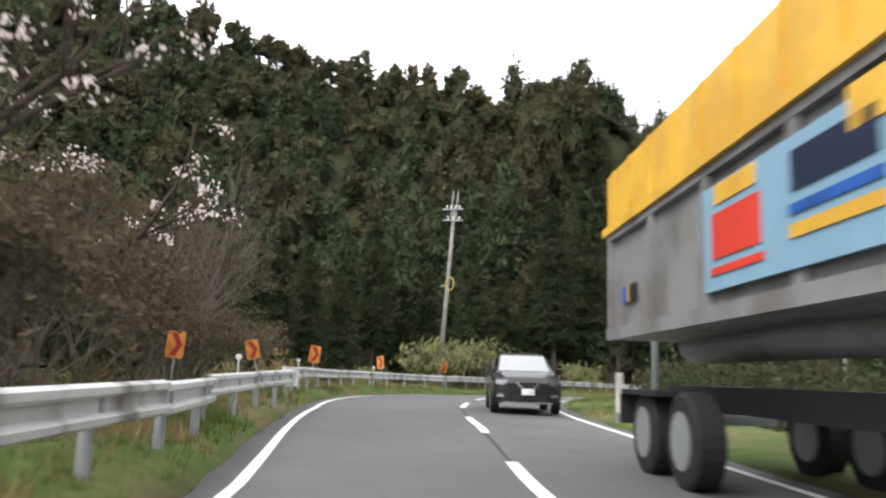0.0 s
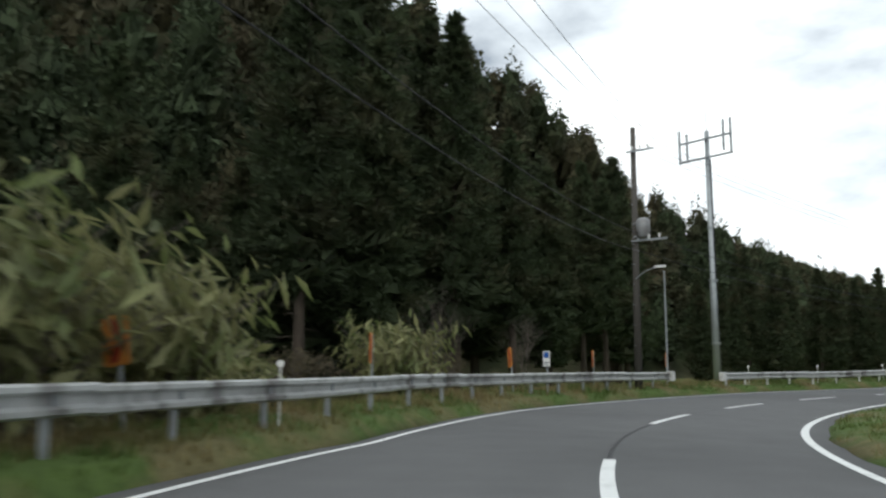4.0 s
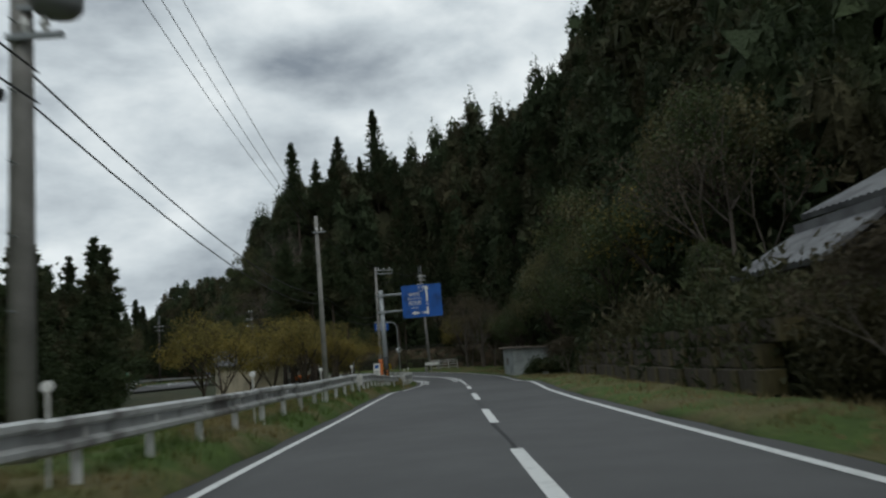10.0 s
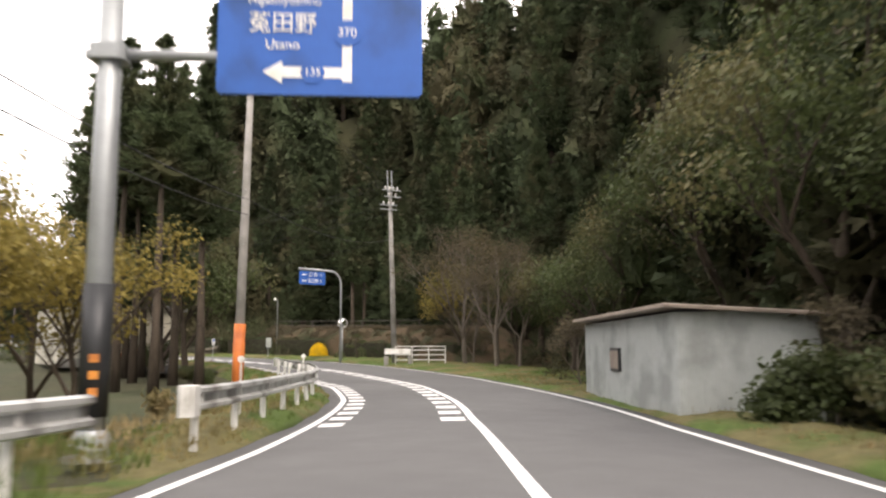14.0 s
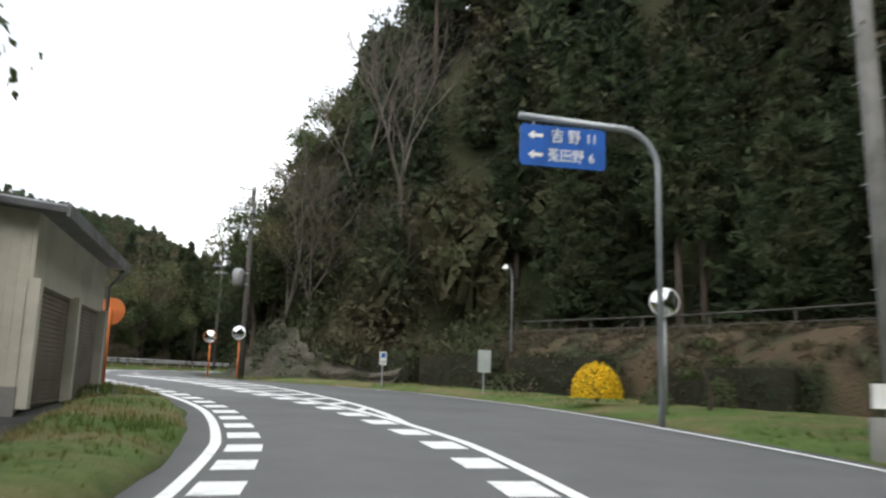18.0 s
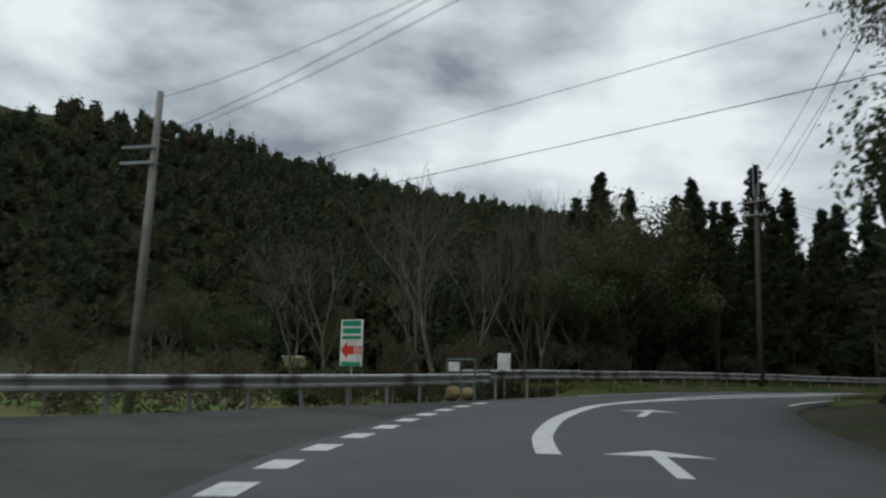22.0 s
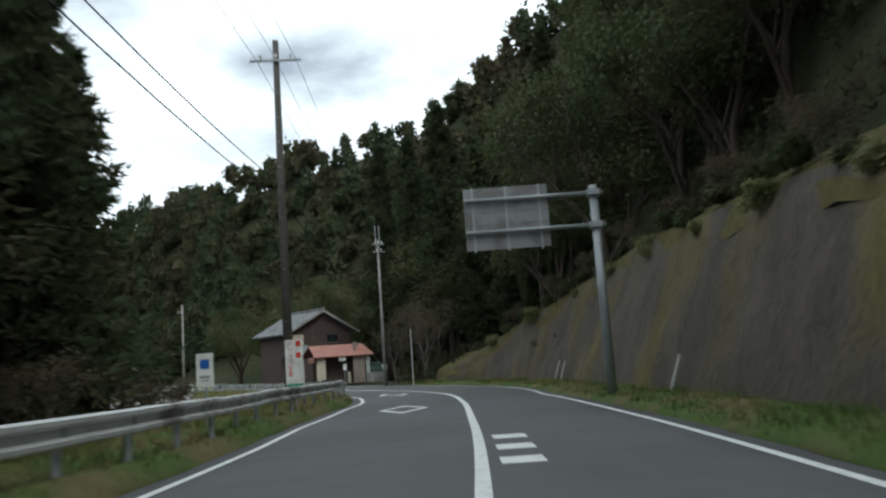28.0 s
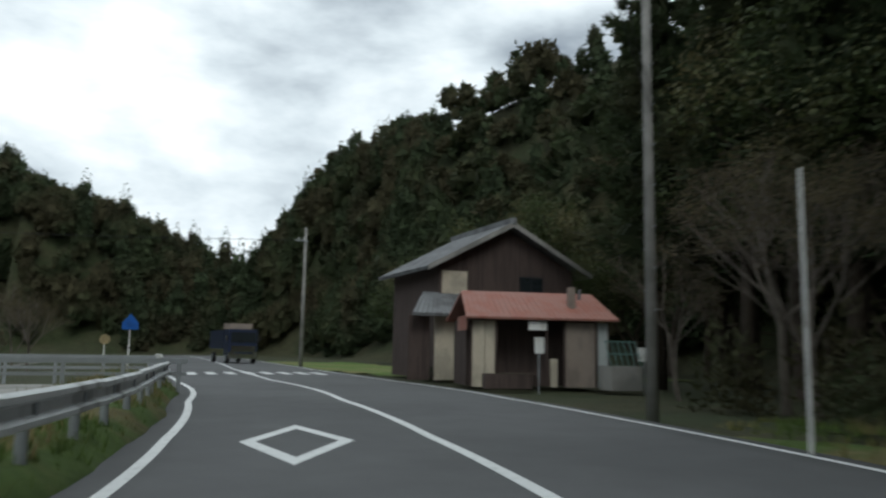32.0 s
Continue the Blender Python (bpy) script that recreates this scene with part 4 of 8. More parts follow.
WALLSTONE = mat("mossy_brown_concrete", (0.074, 0.062, 0.048), 0.95, var=0.45, scale=0.9, fine=9, second=(0.1, 0.085, 0.032), mixscale=0.3, thresh=(0.5, 0.66), bump=0.7, dist=0.08, stretch=(1, 1, 0.22))
ROCK = mat("grey_brown_rock", (0.085, 0.074, 0.058), 0.95, var=0.4, scale=0.8, fine=6, second=(0.05, 0.05, 0.03), mixscale=0.6, thresh=(0.44, 0.6), bump=1.0, dist=0.15)
MOSS = mat("yellow_green_moss", (0.1, 0.09, 0.03), 0.95, var=0.3, scale=3, fine=30, second=(0.09, 0.075, 0.03), mixscale=0.5, bump=0.7, dist=0.08)
CONCRETE = mat("grey_concrete", (0.3, 0.29, 0.27), 0.9, var=0.15, scale=2, fine=40, second=(0.2, 0.195, 0.18), mixscale=0.6, bump=0.15)
WATER = mat("river_water", (0.06, 0.07, 0.065), 0.12, var=0.1, bump=0.2, dist=0.03, spec=0.6)
HEDGE = mat("hedge_leaves", (0.03, 0.045, 0.018), 0.8, var=0.25, island=0.3, second=(0.06, 0.05, 0.025), mixscale=0.5, bump=0, thin=0.4)
STONE = mat("ochre_stone", (0.3, 0.24, 0.13), 0.9, var=0.25, bump=0.3)


def lettering(text, parent, x, z, size, material=WHITE, y=-0.03, name="lettering", m=None):
    cu = bpy.data.curves.new(name, "FONT")
    cu.body, cu.size, cu.align_x, cu.align_y, cu.extrude = text, size, "CENTER", "CENTER", 0.003
    cu.materials.append(material)
    ob = new(name, cu)
    ob.parent = parent
    ob.matrix_basis = (m or Matrix()) @ pose(x, y, z, 90, 0, 0)
    return ob


def face_board(name, shape_pts, thick, material, parent, label="", m=None, y=0.0):
    """An upright plate in the x-z plane that faces -y."""
    n = len(shape_pts)
    vs = [(x, y - thick / 2, z) for x, z in shape_pts] + [(x, y + thick / 2, z) for x, z in shape_pts]
    fs = [tuple(range(n)), tuple(range(2 * n - 1, n - 1, -1))] + [((i + 1) % n, i, n + i, n + (i + 1) % n) for i in range(n)]
    return part_me(name, mesh_of(name, vs, fs, material), parent, label, m)


def rect(w, h, cx=0.0, cz=0.0, c=0.0):
    x, z = w / 2, h / 2
    if c:
        return [(cx - x + c, cz - z), (cx + x - c, cz - z), (cx + x, cz - z + c), (cx + x, cz + z - c), (cx + x - c, cz + z), (cx - x + c, cz + z), (cx - x, cz + z - c), (cx - x, cz - z + c)]
    return [(cx - x, cz - z), (cx + x, cz - z), (cx + x, cz + z), (cx - x, cz + z)]


def round_pts(r, cx=0.0, cz=0.0, n=28, squash=1.0):
    return [(cx + r * math.cos(a), cz + r * squash * math.sin(a)) for a in (2 * math.pi * k / n for k in range(n))]


# ---------------------------------------------------------------- utility poles and cables
POLES = {}


def utility_pole(key, s, d, h, label, material=CONC, r=0.17, arms=(), can=None, lean=0.0, turn=0.0, spikes=False, base=0.0, extra=None):
    """arms: (height, length to the right, length to the left, insulators). Arms lie across the road."""
    m = stand(s, d, 0, turn, lean)
    p = at(s, d, 0)
    z0 = min(0.0, ground_z(p.x, p.y) - p.z) - 0.3
    root = thing("utility_pole", label, "utility pole", m, "utility poles along the road")
    part("pole", Shape().tube([(0, 0, z0), (0, 0, h * 0.5), (0, 0, h)], [r, r * 0.82, r * 0.62], 14), material, root, smooth=True)
    for z, rt, lf, count in arms:
        arm = part("crossarm", Shape().box((rt - lf) / 2, -r, z, rt + lf, 0.075, 0.075), STEEL, root)
        for k in range(count):
            x = -lf + 0.1 + (rt + lf - 0.2) * (k + 0.5) / count
            part("insulator", Shape().tube([(x, -r, z + 0.03), (x, -r, z + 0.12), (x, -r, z + 0.13), (x, -r, z + 0.24)], [0.03, 0.045, 0.065, 0.04], 8), CERAMIC, arm)
    if spikes:
        for x in (-0.17, 0.17):
            part("top_spike", Shape().tube([(x, 0, h - 0.6), (x, 0, h + 1.1)], 0.04, 8), STEEL, root)
    if can:
        cx, cz = can
        part("transformer", Shape().tube([(cx, -0.1, cz), (cx, -0.1, cz + 0.08), (cx, -0.1, cz + 0.8), (cx, -0.1, cz + 0.9)], [0.24, 0.3, 0.3, 0.2], 16), TRUCKGREY, root, "grey steel transformer can", smooth=True)
        part("bracket", Shape().box(cx / 2, -0.1, cz + 0.1, abs(cx), 0.08, 0.06).box(cx / 2, -0.1, cz + 0.7, abs(cx), 0.08, 0.06), STEEL, root)
    k = 0
    while k * 0.45 + 2.2 < h - 1.5:
        side = 1 if k % 2 else -1
        part("step_bolt", Shape().tube([(0, 0, 2.2 + k * 0.45), (0.0, side * (r + 0.15), 2.2 + k * 0.45)], 0.012, 5), STEEL, root)
        k += 1
    POLES[key] = (m, h)
    return root


def hang(key, x, z, y=0.0):
    return POLES[key][0] @ Vector((x, y, z))


def cable(a, b, sag, r, label="black overhead cable between the poles"):
    pts = []
    for i in range(13):
        u = i / 12
        p = a.lerp(b, u)
        pts.append((p.x, p.y, p.z - sag * 4 * u * (1 - u)))
    ob = new("overhead_cable", Shape().tube(pts, r, 5).mesh("overhead_cable", CABLE, True))
    return tagged(ob, label, "overhead cable", "overhead cables")


utility_pole("a", 86.2, 6.1, 11.4, "pale concrete utility pole with a coil of yellow cable", spikes=True, arms=((11.3, 0.7, 0.7, 4), (10.6, 0.75, 0.6, 3), (6.5, 0.1, 0.35, 0)), lean=4.0, r=0.15)
coil = thing("cable_coil", "yellow coil of spare cable hung on the concrete pole", "cable coil", stand(86.2, 5.65, 6.6))
pts = [(0.3 + 0.27 * math.cos(a), -0.25, 0.4 * math.sin(a)) for a in (2 * math.pi * k / 20 for k in range(21))]
part("coil", Shape().tube(pts, 0.035, 6, cap=False), mat("yellow_cable", (0.5, 0.42, 0.12), 0.6, var=0.1, bump=0), coil, smooth=True)
utility_pole("b", 116.7, 6.0, 12.1, "dark stained utility pole with a transformer and street lamp", DARKPOLE, 0.18, arms=((10.95, 1.1, 0.25, 3), (6.85, 1.6, 0.1, 3)), can=(0.45, 6.95), lean=0.5)
lamp = thing("street_lamp", "small street lamp arm on the dark utility pole", "street lamp", stand(116.7, 6.0, 5.15))
part("arm", Shape().tube([(0.1, -0.15, 0), (0.6, -0.2, 0.3), (1.1, -0.2, 0.45)], 0.025, 6), STEEL, lamp)
part("lamp_head", Shape().box(1.3, -0.2, 0.46, 0.5, 0.16, 0.09, chamfer=0.03), WHITE, lamp)
utility_pole("c", 153.6, 4.9, 10.4, "weathered utility pole with a transformer beside the field", CONC, 0.17, arms=((9.0, 0.75, 0.3, 3), (8.2, 0.5, 0.1, 1), (5.6, 0.6, 0.1, 2)), can=(0.5, 5.9), lean=0.6)
part("cable_closure", Shape().tube([(-0.2, -0.1, 4.9), (-0.55, -0.1, 4.95)], 0.09, 8), BLACK, [o for o in bpy.data.objects if o.name.startswith("utility_pole")][-1])
utility_pole("d", 185.4, 6.4, 9.6, "slim concrete utility pole behind the guard rail", CONC, 0.15, arms=((8.7, 0.5, 0.2, 2),))
utility_pole("e", 216.9, 4.9, 10.7, "concrete pole with an orange painted foot", CONC, 0.17, arms=((10.4, 1.6, 0.1, 3), (10.1, 1.6, 0.1, 0)), lean=1.0)
part("painted_foot", Shape().tube([(0, 0, -0.2), (0, 0, 2.3)], 0.185, 14), ORANGE, [o for o in bpy.data.objects if o.name.startswith("utility_pole")][-1], "orange reflective band", smooth=True)
utility_pole("f", 240.4, -9.2, 12.2, "tall grey concrete pole behind the lawn", CONC, 0.2, arms=((11.9, 0.75, 0.75, 4), (11.45, 0.7, 0.6, 2), (10.85, 0.4, 0.95, 3), (10.55, 0.4, 0.95, 0)), spikes=True, lean=-2.0)
utility_pole("g", 272.2, -7.0, 10.4, "dark utility pole with many wires at the rock face", DARKPOLE, 0.17, arms=((10.2, 0.2, 0.9, 3), (9.0, 0.2, 1.4, 3), (8.0, 0.2, 1.4, 3)), can=(-0.55, 4.9))
utility_pole("h", 286.4, 12.5, 9.4, "leaning concrete pole beyond the junction", CONC, 0.16, arms=((7.6, 0.1, 1.1, 0), (7.1, 0.1, 1.1, 0)), lean=1.5)
utility_pole("i", 315.6, 4.5, 12.0, "dark utility pole among the cedars", DARKPOLE, 0.19, arms=((11.0, 1.1, 1.1, 4), (10.2, 1.0, 0.8, 3)), spikes=True, lean=1.0)
utility_pole("j", 354.6, 5.0, 13.2, "tall dark utility pole beside the caution board", DARKPOLE, 0.17, arms=((12.4, 0.9, 0.9, 3),))
utility_pole("k", 386.7, -6.6, 11.3, "grey utility pole in front of the wooded slope", CONC, 0.13, arms=((10.9, 0.5, 0.5, 3), (10.3, 0.5, 0.5, 2)), spikes=True)
utility_pole("l", 428.0, -11.2, 10.2, "pale concrete pole on the grass by the farm", CONC, 0.16, arms=((9.2, 0.1, 0.9, 2),))
utility_pole("m", 64.7, -7.2, 6.4, "grey steel pole with an arm on the inner bend", STEEL, 0.12, arms=((6.0, 1.4, 0.1, 0),))
utility_pole("n", 18, 12.0, 12.5, "concrete utility pole before the bend", CONC, 0.17, arms=((12.0, 1.0, 1.0, 4),))
for a, b, lines in (("n", "a", ((0.8, 12.1, 0.8, 10.4), (0.0, 12.1, 0.0, 10.4), (-0.8, 12.1, -0.8, 10.4), (0.2, 9.5, 0.2, 8.2))),
                    ("a", "b", ((0.8, 10.4, 1.2, 11.2), (0.0, 10.4, 0.6, 11.2), (-0.8, 10.4, 0.0, 11.2), (0.2, 7.0, 0.2, 7.2), (0.2, 6.2, 0.2, 6.4))),
                    ("b", "c", ((1.2, 11.2, 0.6, 9.1), (0.6, 11.2, 0.2, 9.1), (0.0, 11.2, -0.2, 9.1), (0.2, 7.2, 0.2, 5.2), (0.2, 6.4, 0.2, 4.8))),
                    ("c", "d", ((0.6, 9.1, 0.4, 8.8), (0.2, 9.1, 0.0, 8.8), (-0.2, 9.1, -0.2, 8.8), (0.1, 5.2, 0.1, 5.4), (0.1, 4.8, 0.1, 4.9))),
                    ("d", "e", ((0.4, 8.8, 1.4, 10.5), (0.0, 8.8, 0.7, 10.5), (0.1, 5.4, 0.1, 6.4), (0.1, 4.9, 0.1, 5.9))),
                    ("e", "f", ((1.4, 10.5, 0.0, 12.6), (0.7, 10.5, 0.7, 12.6), (0.1, 6.4, 0.1, 8.6))),
                    ("f", "g", ((0.7, 12.6, -0.6, 9.1), (0.0, 12.6, -0.1, 9.1), (-0.7, 12.6, -1.2, 9.1), (0.1, 11.0, -0.5, 8.1), (0.1, 10.4, -1.0, 8.1), (0.1, 8.6, 0.1, 6.0))),
                    ("g", "i", ((-0.6, 10.3, 0.9, 11.1), (-0.1, 10.3, 0.0, 11.1), (-1.2, 9.1, -0.9, 11.1), (0.1, 6.2, 0.1, 7.4), (0.1, 5.8, 0.1, 7.0))),
                    ("i", "j", ((0.9, 11.1, 0.7, 12.5), (0.3, 11.1, 0.0, 12.5), (-0.4, 11.1, -0.7, 12.5), (0.1, 7.4, 0.1, 7.8), (0.1, 7.0, 0.1, 7.2))),
                    ("j", "k", ((0.7, 12.5, 0.5, 10.7), (0.0, 12.5, 0.0, 10.7), (-0.7, 12.5, -0.5, 10.7), (0.1, 7.8, 0.1, 7.0), (0.1, 7.2, 0.1, 6.6))),
                    ("g", "h", ((-0.6, 8.1, -0.5, 7.7), (-1.2, 8.1, -1.0, 7.7), (-0.2, 8.1, 0.0, 9.2)))):
    for x0, z0, x1, z1 in lines:
        cable(hang(a, x0, z0), hang(b, x1, z1), 0.55 if z0 > 8 else 0.75, 0.009 if z0 > 8 else 0.015)
p, q = at(300, 60, 11), at(282, -24, 10)
cable(p, q, 0.6, 0.016)
cable(p + Vector((0, -2, 1.6)), q + Vector((0, -2, 1.6)), 0.6, 0.012)
cable(hang("l", 0, 9.3), at(440, 50, 9), 0.8, 0.018)

# the relay mast with its square frame, and the slim post beside it
mast = thing("relay_mast", "grey steel mast with a rectangular antenna frame", "mast", stand(139.5, 16.7, 0, 4) @ Matrix.Diagonal((1.36, 1.36, 1.36, 1)))
mz = (ground_z(*at(139.5, 16.7).xy) - at(139.5, 16.7).z) / 1.36
part("mast_pole", Shape().tube([(0, 0, mz - 0.3), (0, 0, 5.5), (0, 0, 5.6), (0, 0, 14.2)], [0.22, 0.2, 0.16, 0.13], 14), STEEL, mast, smooth=True)
for z in (2.0, 5.5, 8.5):
    part("collar", Shape().tube([(0, 0, z), (0, 0, z + 0.12)], 0.26 if z < 6 else 0.19, 14), STEEL, mast)
for z in (12.6, 13.7):
    part("frame_bar", Shape().box(0, -0.2, z, 3.4, 0.1, 0.1), STEEL, mast)
for x, z0, z1 in ((-1.65, 12.5, 14.5), (-1.15, 12.6, 14.2), (1.2, 12.8, 14.6), (1.65, 12.6, 14.6)):
    part("antenna", Shape().tube([(x, -0.25, z0), (x, -0.25, z1)], 0.07, 8), STEEL, mast)
part("lightning_rod", Shape().tube([(0, 0, 14.2), (0, 0, 16.0)], 0.02, 6), STEEL, mast)
part("cable_duct", Shape().tube([(0.2, 0, mz), (0.17, 0, 12.5)], 0.035, 6), DARKMETAL, mast)
post2 = thing("light_post", "slim grey post behind the guard rail", "post", stand(125, 9.6))
part("shaft", Shape().tube([(0, 0, mz - 0.3), (0, 0, 6.6)], [0.06, 0.045], 8), STEEL, post2)
p3 = thing("light_post", "thin white marker pole at the foot of the slope", "post", stand(381.2, -5.9))
part("shaft", Shape().tube([(0, 0, -0.3), (0, 0, 3.9)], 0.03, 8), RAILWHITE, p3)


# ---------------------------------------------------------------- signs
def chevron_sign(s, d, h, turn, worn):
    root = thing("chevron_sign", "faded orange curve board with dark red chevron on thin post", "road sign", stand(s, d, 0, turn, (4, -14, 8, -5, 3, -9, 6, -12, 5, -3)[worn]), "chevron boards round the bend")
    zz = ground_z(*at(s, d).xy) - at(s, d).z
    part("post", Shape().tube([(0, 0.04, zz - 0.3), (0, 0.04, h + 0.3)], 0.025, 8), STEEL, root)
    face_board("board", rect(0.44, 0.66, 0, h, 0.04), 0.02, SIGNORANGE, root)
    face_board("chevron", [(-0.12, h - 0.28), (0.02, h - 0.28), (0.16, h), (0.02, h + 0.28), (-0.12, h + 0.28), (0.02, h)], 0.006, DARKRED, root, "dark red chevron stripe", y=-0.014)


for k, (s, h) in enumerate(((59.5, 1.55), (66, 1.65), (70, 1.62), (80, 1.6), (86, 1.6), (91.4, 1.58), (98.5, 1.66), (107.2, 1.6), (113.3, 1.6), (119.7, 1.6))):
    chevron_sign(s, LEFT(s) + (3.4, 2.3, 1.6)[min(k, 2)], h, 10 + 8 * math.sin(k * 2.0) - (18 if s > 75 else 0) - (45 if s > 95 else 0), k)


def plate_sign(s, d, h, w, t, label, turn=0.0, material=WHITE, bars=(), post=True, post_material=STEEL):
    root = thing("plate_sign", label, "sign", stand(s, d, 0, turn))
    zz = ground_z(*at(s, d).xy) - at(s, d).z
    if post:
        part("post", Shape().tube([(0, 0.04, zz - 0.3), (0, 0.04, h + t * 0.4)], 0.028, 8), post_material, root)
    face_board("board", rect(w, t, 0, h, 0.02), 0.025, material, root)
    for bw, bt, bx, bz, bm in bars:
        face_board("printed_bar", rect(bw, bt, bx, h + bz), 0.006, bm, root, y=-0.017)
    return root


ROUTE = ((0.2, 0.2, 0, 0.13, BLUE), (0.22, 0.06, 0, -0.14, STEEL), (0.18, 0.03, 0, -0.22, STEEL))
plate_sign(109, LEFT(109) + 1.25, 1.55, 0.3, 0.55, "small white route marker plate behind the guard rail", -10, bars=ROUTE)
plate_sign(188.0, 4.0, 1.3, 0.36, 0.62, "white route marker with a blue shield beside the field", 0, bars=ROUTE)
plate_sign(260.2, -8.9, 1.22, 0.3, 0.55, "white route marker before the dark hedge", 0, bars=ROUTE)
plate_sign(254.3, -9.9, 1.25, 0.62, 0.8, "plain grey information board before the hedge", 10, SHEDGREY)
plate_sign(344.5, LEFT(344) + 1.6, 1.5, 0.36, 0.72, "white route marker behind the guard rail", 0, bars=ROUTE)
plate_sign(297.9, 6.6, 1.15, 0.66, 0.95, "blank white board behind the guard rail", -2, WHITE)
plate_sign(395.5, -8.6, 1.5, 0.36, 0.55, "small white plate sign at the wood's edge", 0, WHITE)

camp = plate_sign(288.4, 6.5, 1.72, 0.86, 1.4, "white campground board with green bars and a red arrow", -12, WHITE,
                  bars=((0.7, 0.16, 0, 0.58, GREEN), (0.7, 0.16, 0, 0.36, GREEN), (0.74, 0.1, 0, 0.16, GREEN), (0.74, 0.12, 0, -0.63, GREEN)))
face_board("arrow", [(-0.4, 1.5), (-0.15, 1.23), (-0.15, 1.37), (0.12, 1.37), (0.12, 1.63), (-0.15, 1.63), (-0.15, 1.77)], 0.006, RED, camp, "solid red arrow", y=-0.017)
for x in (0.2, 0.3, 0.38):
    face_board("arrow_bar", rect(0.05, 0.26, x, 1.5), 0.006, RED, camp, y=-0.017)
slip = thing("caution_board", "tall white slip caution board with red writing", "sign", stand(352.1, 4.5, -0.1, -4))
face_board("board", rect(0.55, 1.45, 0, 1.75, 0.02), 0.03, WHITE, slip)
for k, ch in enumerate("スリップ注意"):
    lettering(ch, slip, -0.12, 2.35 - 0.19 * k, 0.17, RED if k > 3 else DARKRED, -0.02)
for k in range(2):
    face_board("printed_bar", rect(0.15, 0.16, 0.14, 2.35 - 0.36 * k), 0.006, RED, slip, y=-0.02)
face_board("foot_bar", rect(0.5, 0.07, 0, 1.08), 0.006, GREEN, slip, y=-0.02)
part("post", Shape().tube([(0, 0.05, -1.0), (0, 0.05, 2.4)], 0.03, 8), STEEL, slip)

# overhead direction sign
gs = thing("direction_sign", "large blue overhead direction sign on a grey steel post", "road sign", stand(201.2, 4.45, 0, 2) @ Matrix.Diagonal((1.07, 1, 1.1, 1)))
part("post", Shape().tube([(0, 0, -0.3), (0, 0, 3.4), (0, 0, 6.5)], [0.17, 0.16, 0.14], 16), STEEL, gs, smooth=True)
part("foot_flange", Shape().tube([(0, 0, -0.02), (0, 0, 0.12), (0, 0, 0.34)], [0.34, 0.32, 0.18], 12), STEEL, gs)
part("warning_band", Shape().tube([(0, 0, 0.5), (0, 0, 2.1)], 0.185, 16), DARKMETAL, gs, "dark warning wrap", smooth=True)
for z in (0.8, 1.0, 1.2):
    part("printed_bar", Shape().box(0.05, -0.186, z, 0.12, 0.01, 0.1), SIGNORANGE, gs)
for z in (5.05, 6.15):
    part("arm", Shape().tube([(-0.3, 0, z), (3.9, 0, z)], 0.075, 10), STEEL, gs, smooth=True)
    part("clamp", Shape().box(0, 0, z, 0.45, 0.42, 0.2, chamfer=0.06), STEEL, gs)
sx, sz = 2.75, 5.6
face_board("panel", rect(2.7, 2.15, sx, sz, 0.05), 0.05, BLUE, gs, "blue enamel sign face", y=-0.1)
face_board("route_line", rect(0.13, 1.75, sx + 0.35, sz - 0.02), 0.006, WHITE, gs, y=-0.13)
face_board("arrow", [(sx - 0.75, sz - 0.78), (sx - 0.5, sz - 0.93), (sx - 0.5, sz - 0.85), (sx + 0.3, sz - 0.85), (sx + 0.3, sz - 0.71), (sx - 0.5, sz - 0.71), (sx - 0.5, sz - 0.63)], 0.006, WHITE, gs, y=-0.132)
face_board("arrow", [(sx + 0.16, sz + 0.75), (sx + 0.54, sz + 0.75), (sx + 0.35, sz + 1.02)], 0.006, WHITE, gs, y=-0.132)
face_board("shield", round_pts(0.2, sx + 0.35, sz - 0.24, 18, 0.9), 0.006, BLUE, gs, y=-0.138)
face_board("shield", round_pts(0.17, sx - 0.1, sz - 0.78, 6), 0.006, BLUE, gs, y=-0.138)
for txt, x, z, size in (("大淀", 0.0, 0.86, 0.24), ("Oyodo", 0.0, 0.66, 0.13), ("東吉野", -0.5, 0.42, 0.27), ("Higashiyoshino", -0.48, 0.18, 0.16),
                        ("菟田野", -0.5, -0.14, 0.3), ("Utano", -0.5, -0.42, 0.18), ("370", 0.35, -0.24, 0.17), ("135", -0.1, -0.78, 0.15)):
    lettering(txt, gs, sx + x, sz + z, size, WHITE, -0.142)

# arched route sign
ar = thing("arch_sign", "small blue distance sign hung from an arched grey post", "road sign", stand(244.6, -7.9, 0, -8) @ Matrix.Diagonal((1.12, 1.12, 1.28, 1)))
pts = [(0, 0, -0.3), (0, 0, 4.3)] + [(-0.75 + 0.75 * math.cos(a), 0, 4.3 + 0.75 * math.sin(a)) for a in np.linspace(0.2, 1.57, 7)] + [(-2.9, 0, 5.12)]
part("post", Shape().tube(pts, 0.062, 12), STEEL, ar, smooth=True)
face_board("panel", rect(1.75, 0.72, -2.0, 4.62, 0.05), 0.04, BLUE, ar, "blue enamel sign face")
for x in (-2.6, -1.4):
    part("hanger", Shape().tube([(x, 0, 4.95), (x, 0, 5.1)], 0.02, 6), STEEL, ar)
for txt, x, z, size in (("吉 野", -1.95, 0.17, 0.27), ("11", -1.42, 0.17, 0.24), ("菟田野", -1.95, -0.17, 0.25), ("6", -1.42, -0.17, 0.24)):
    lettering(txt, ar, x, 4.62 + z, size, WHITE, -0.028)
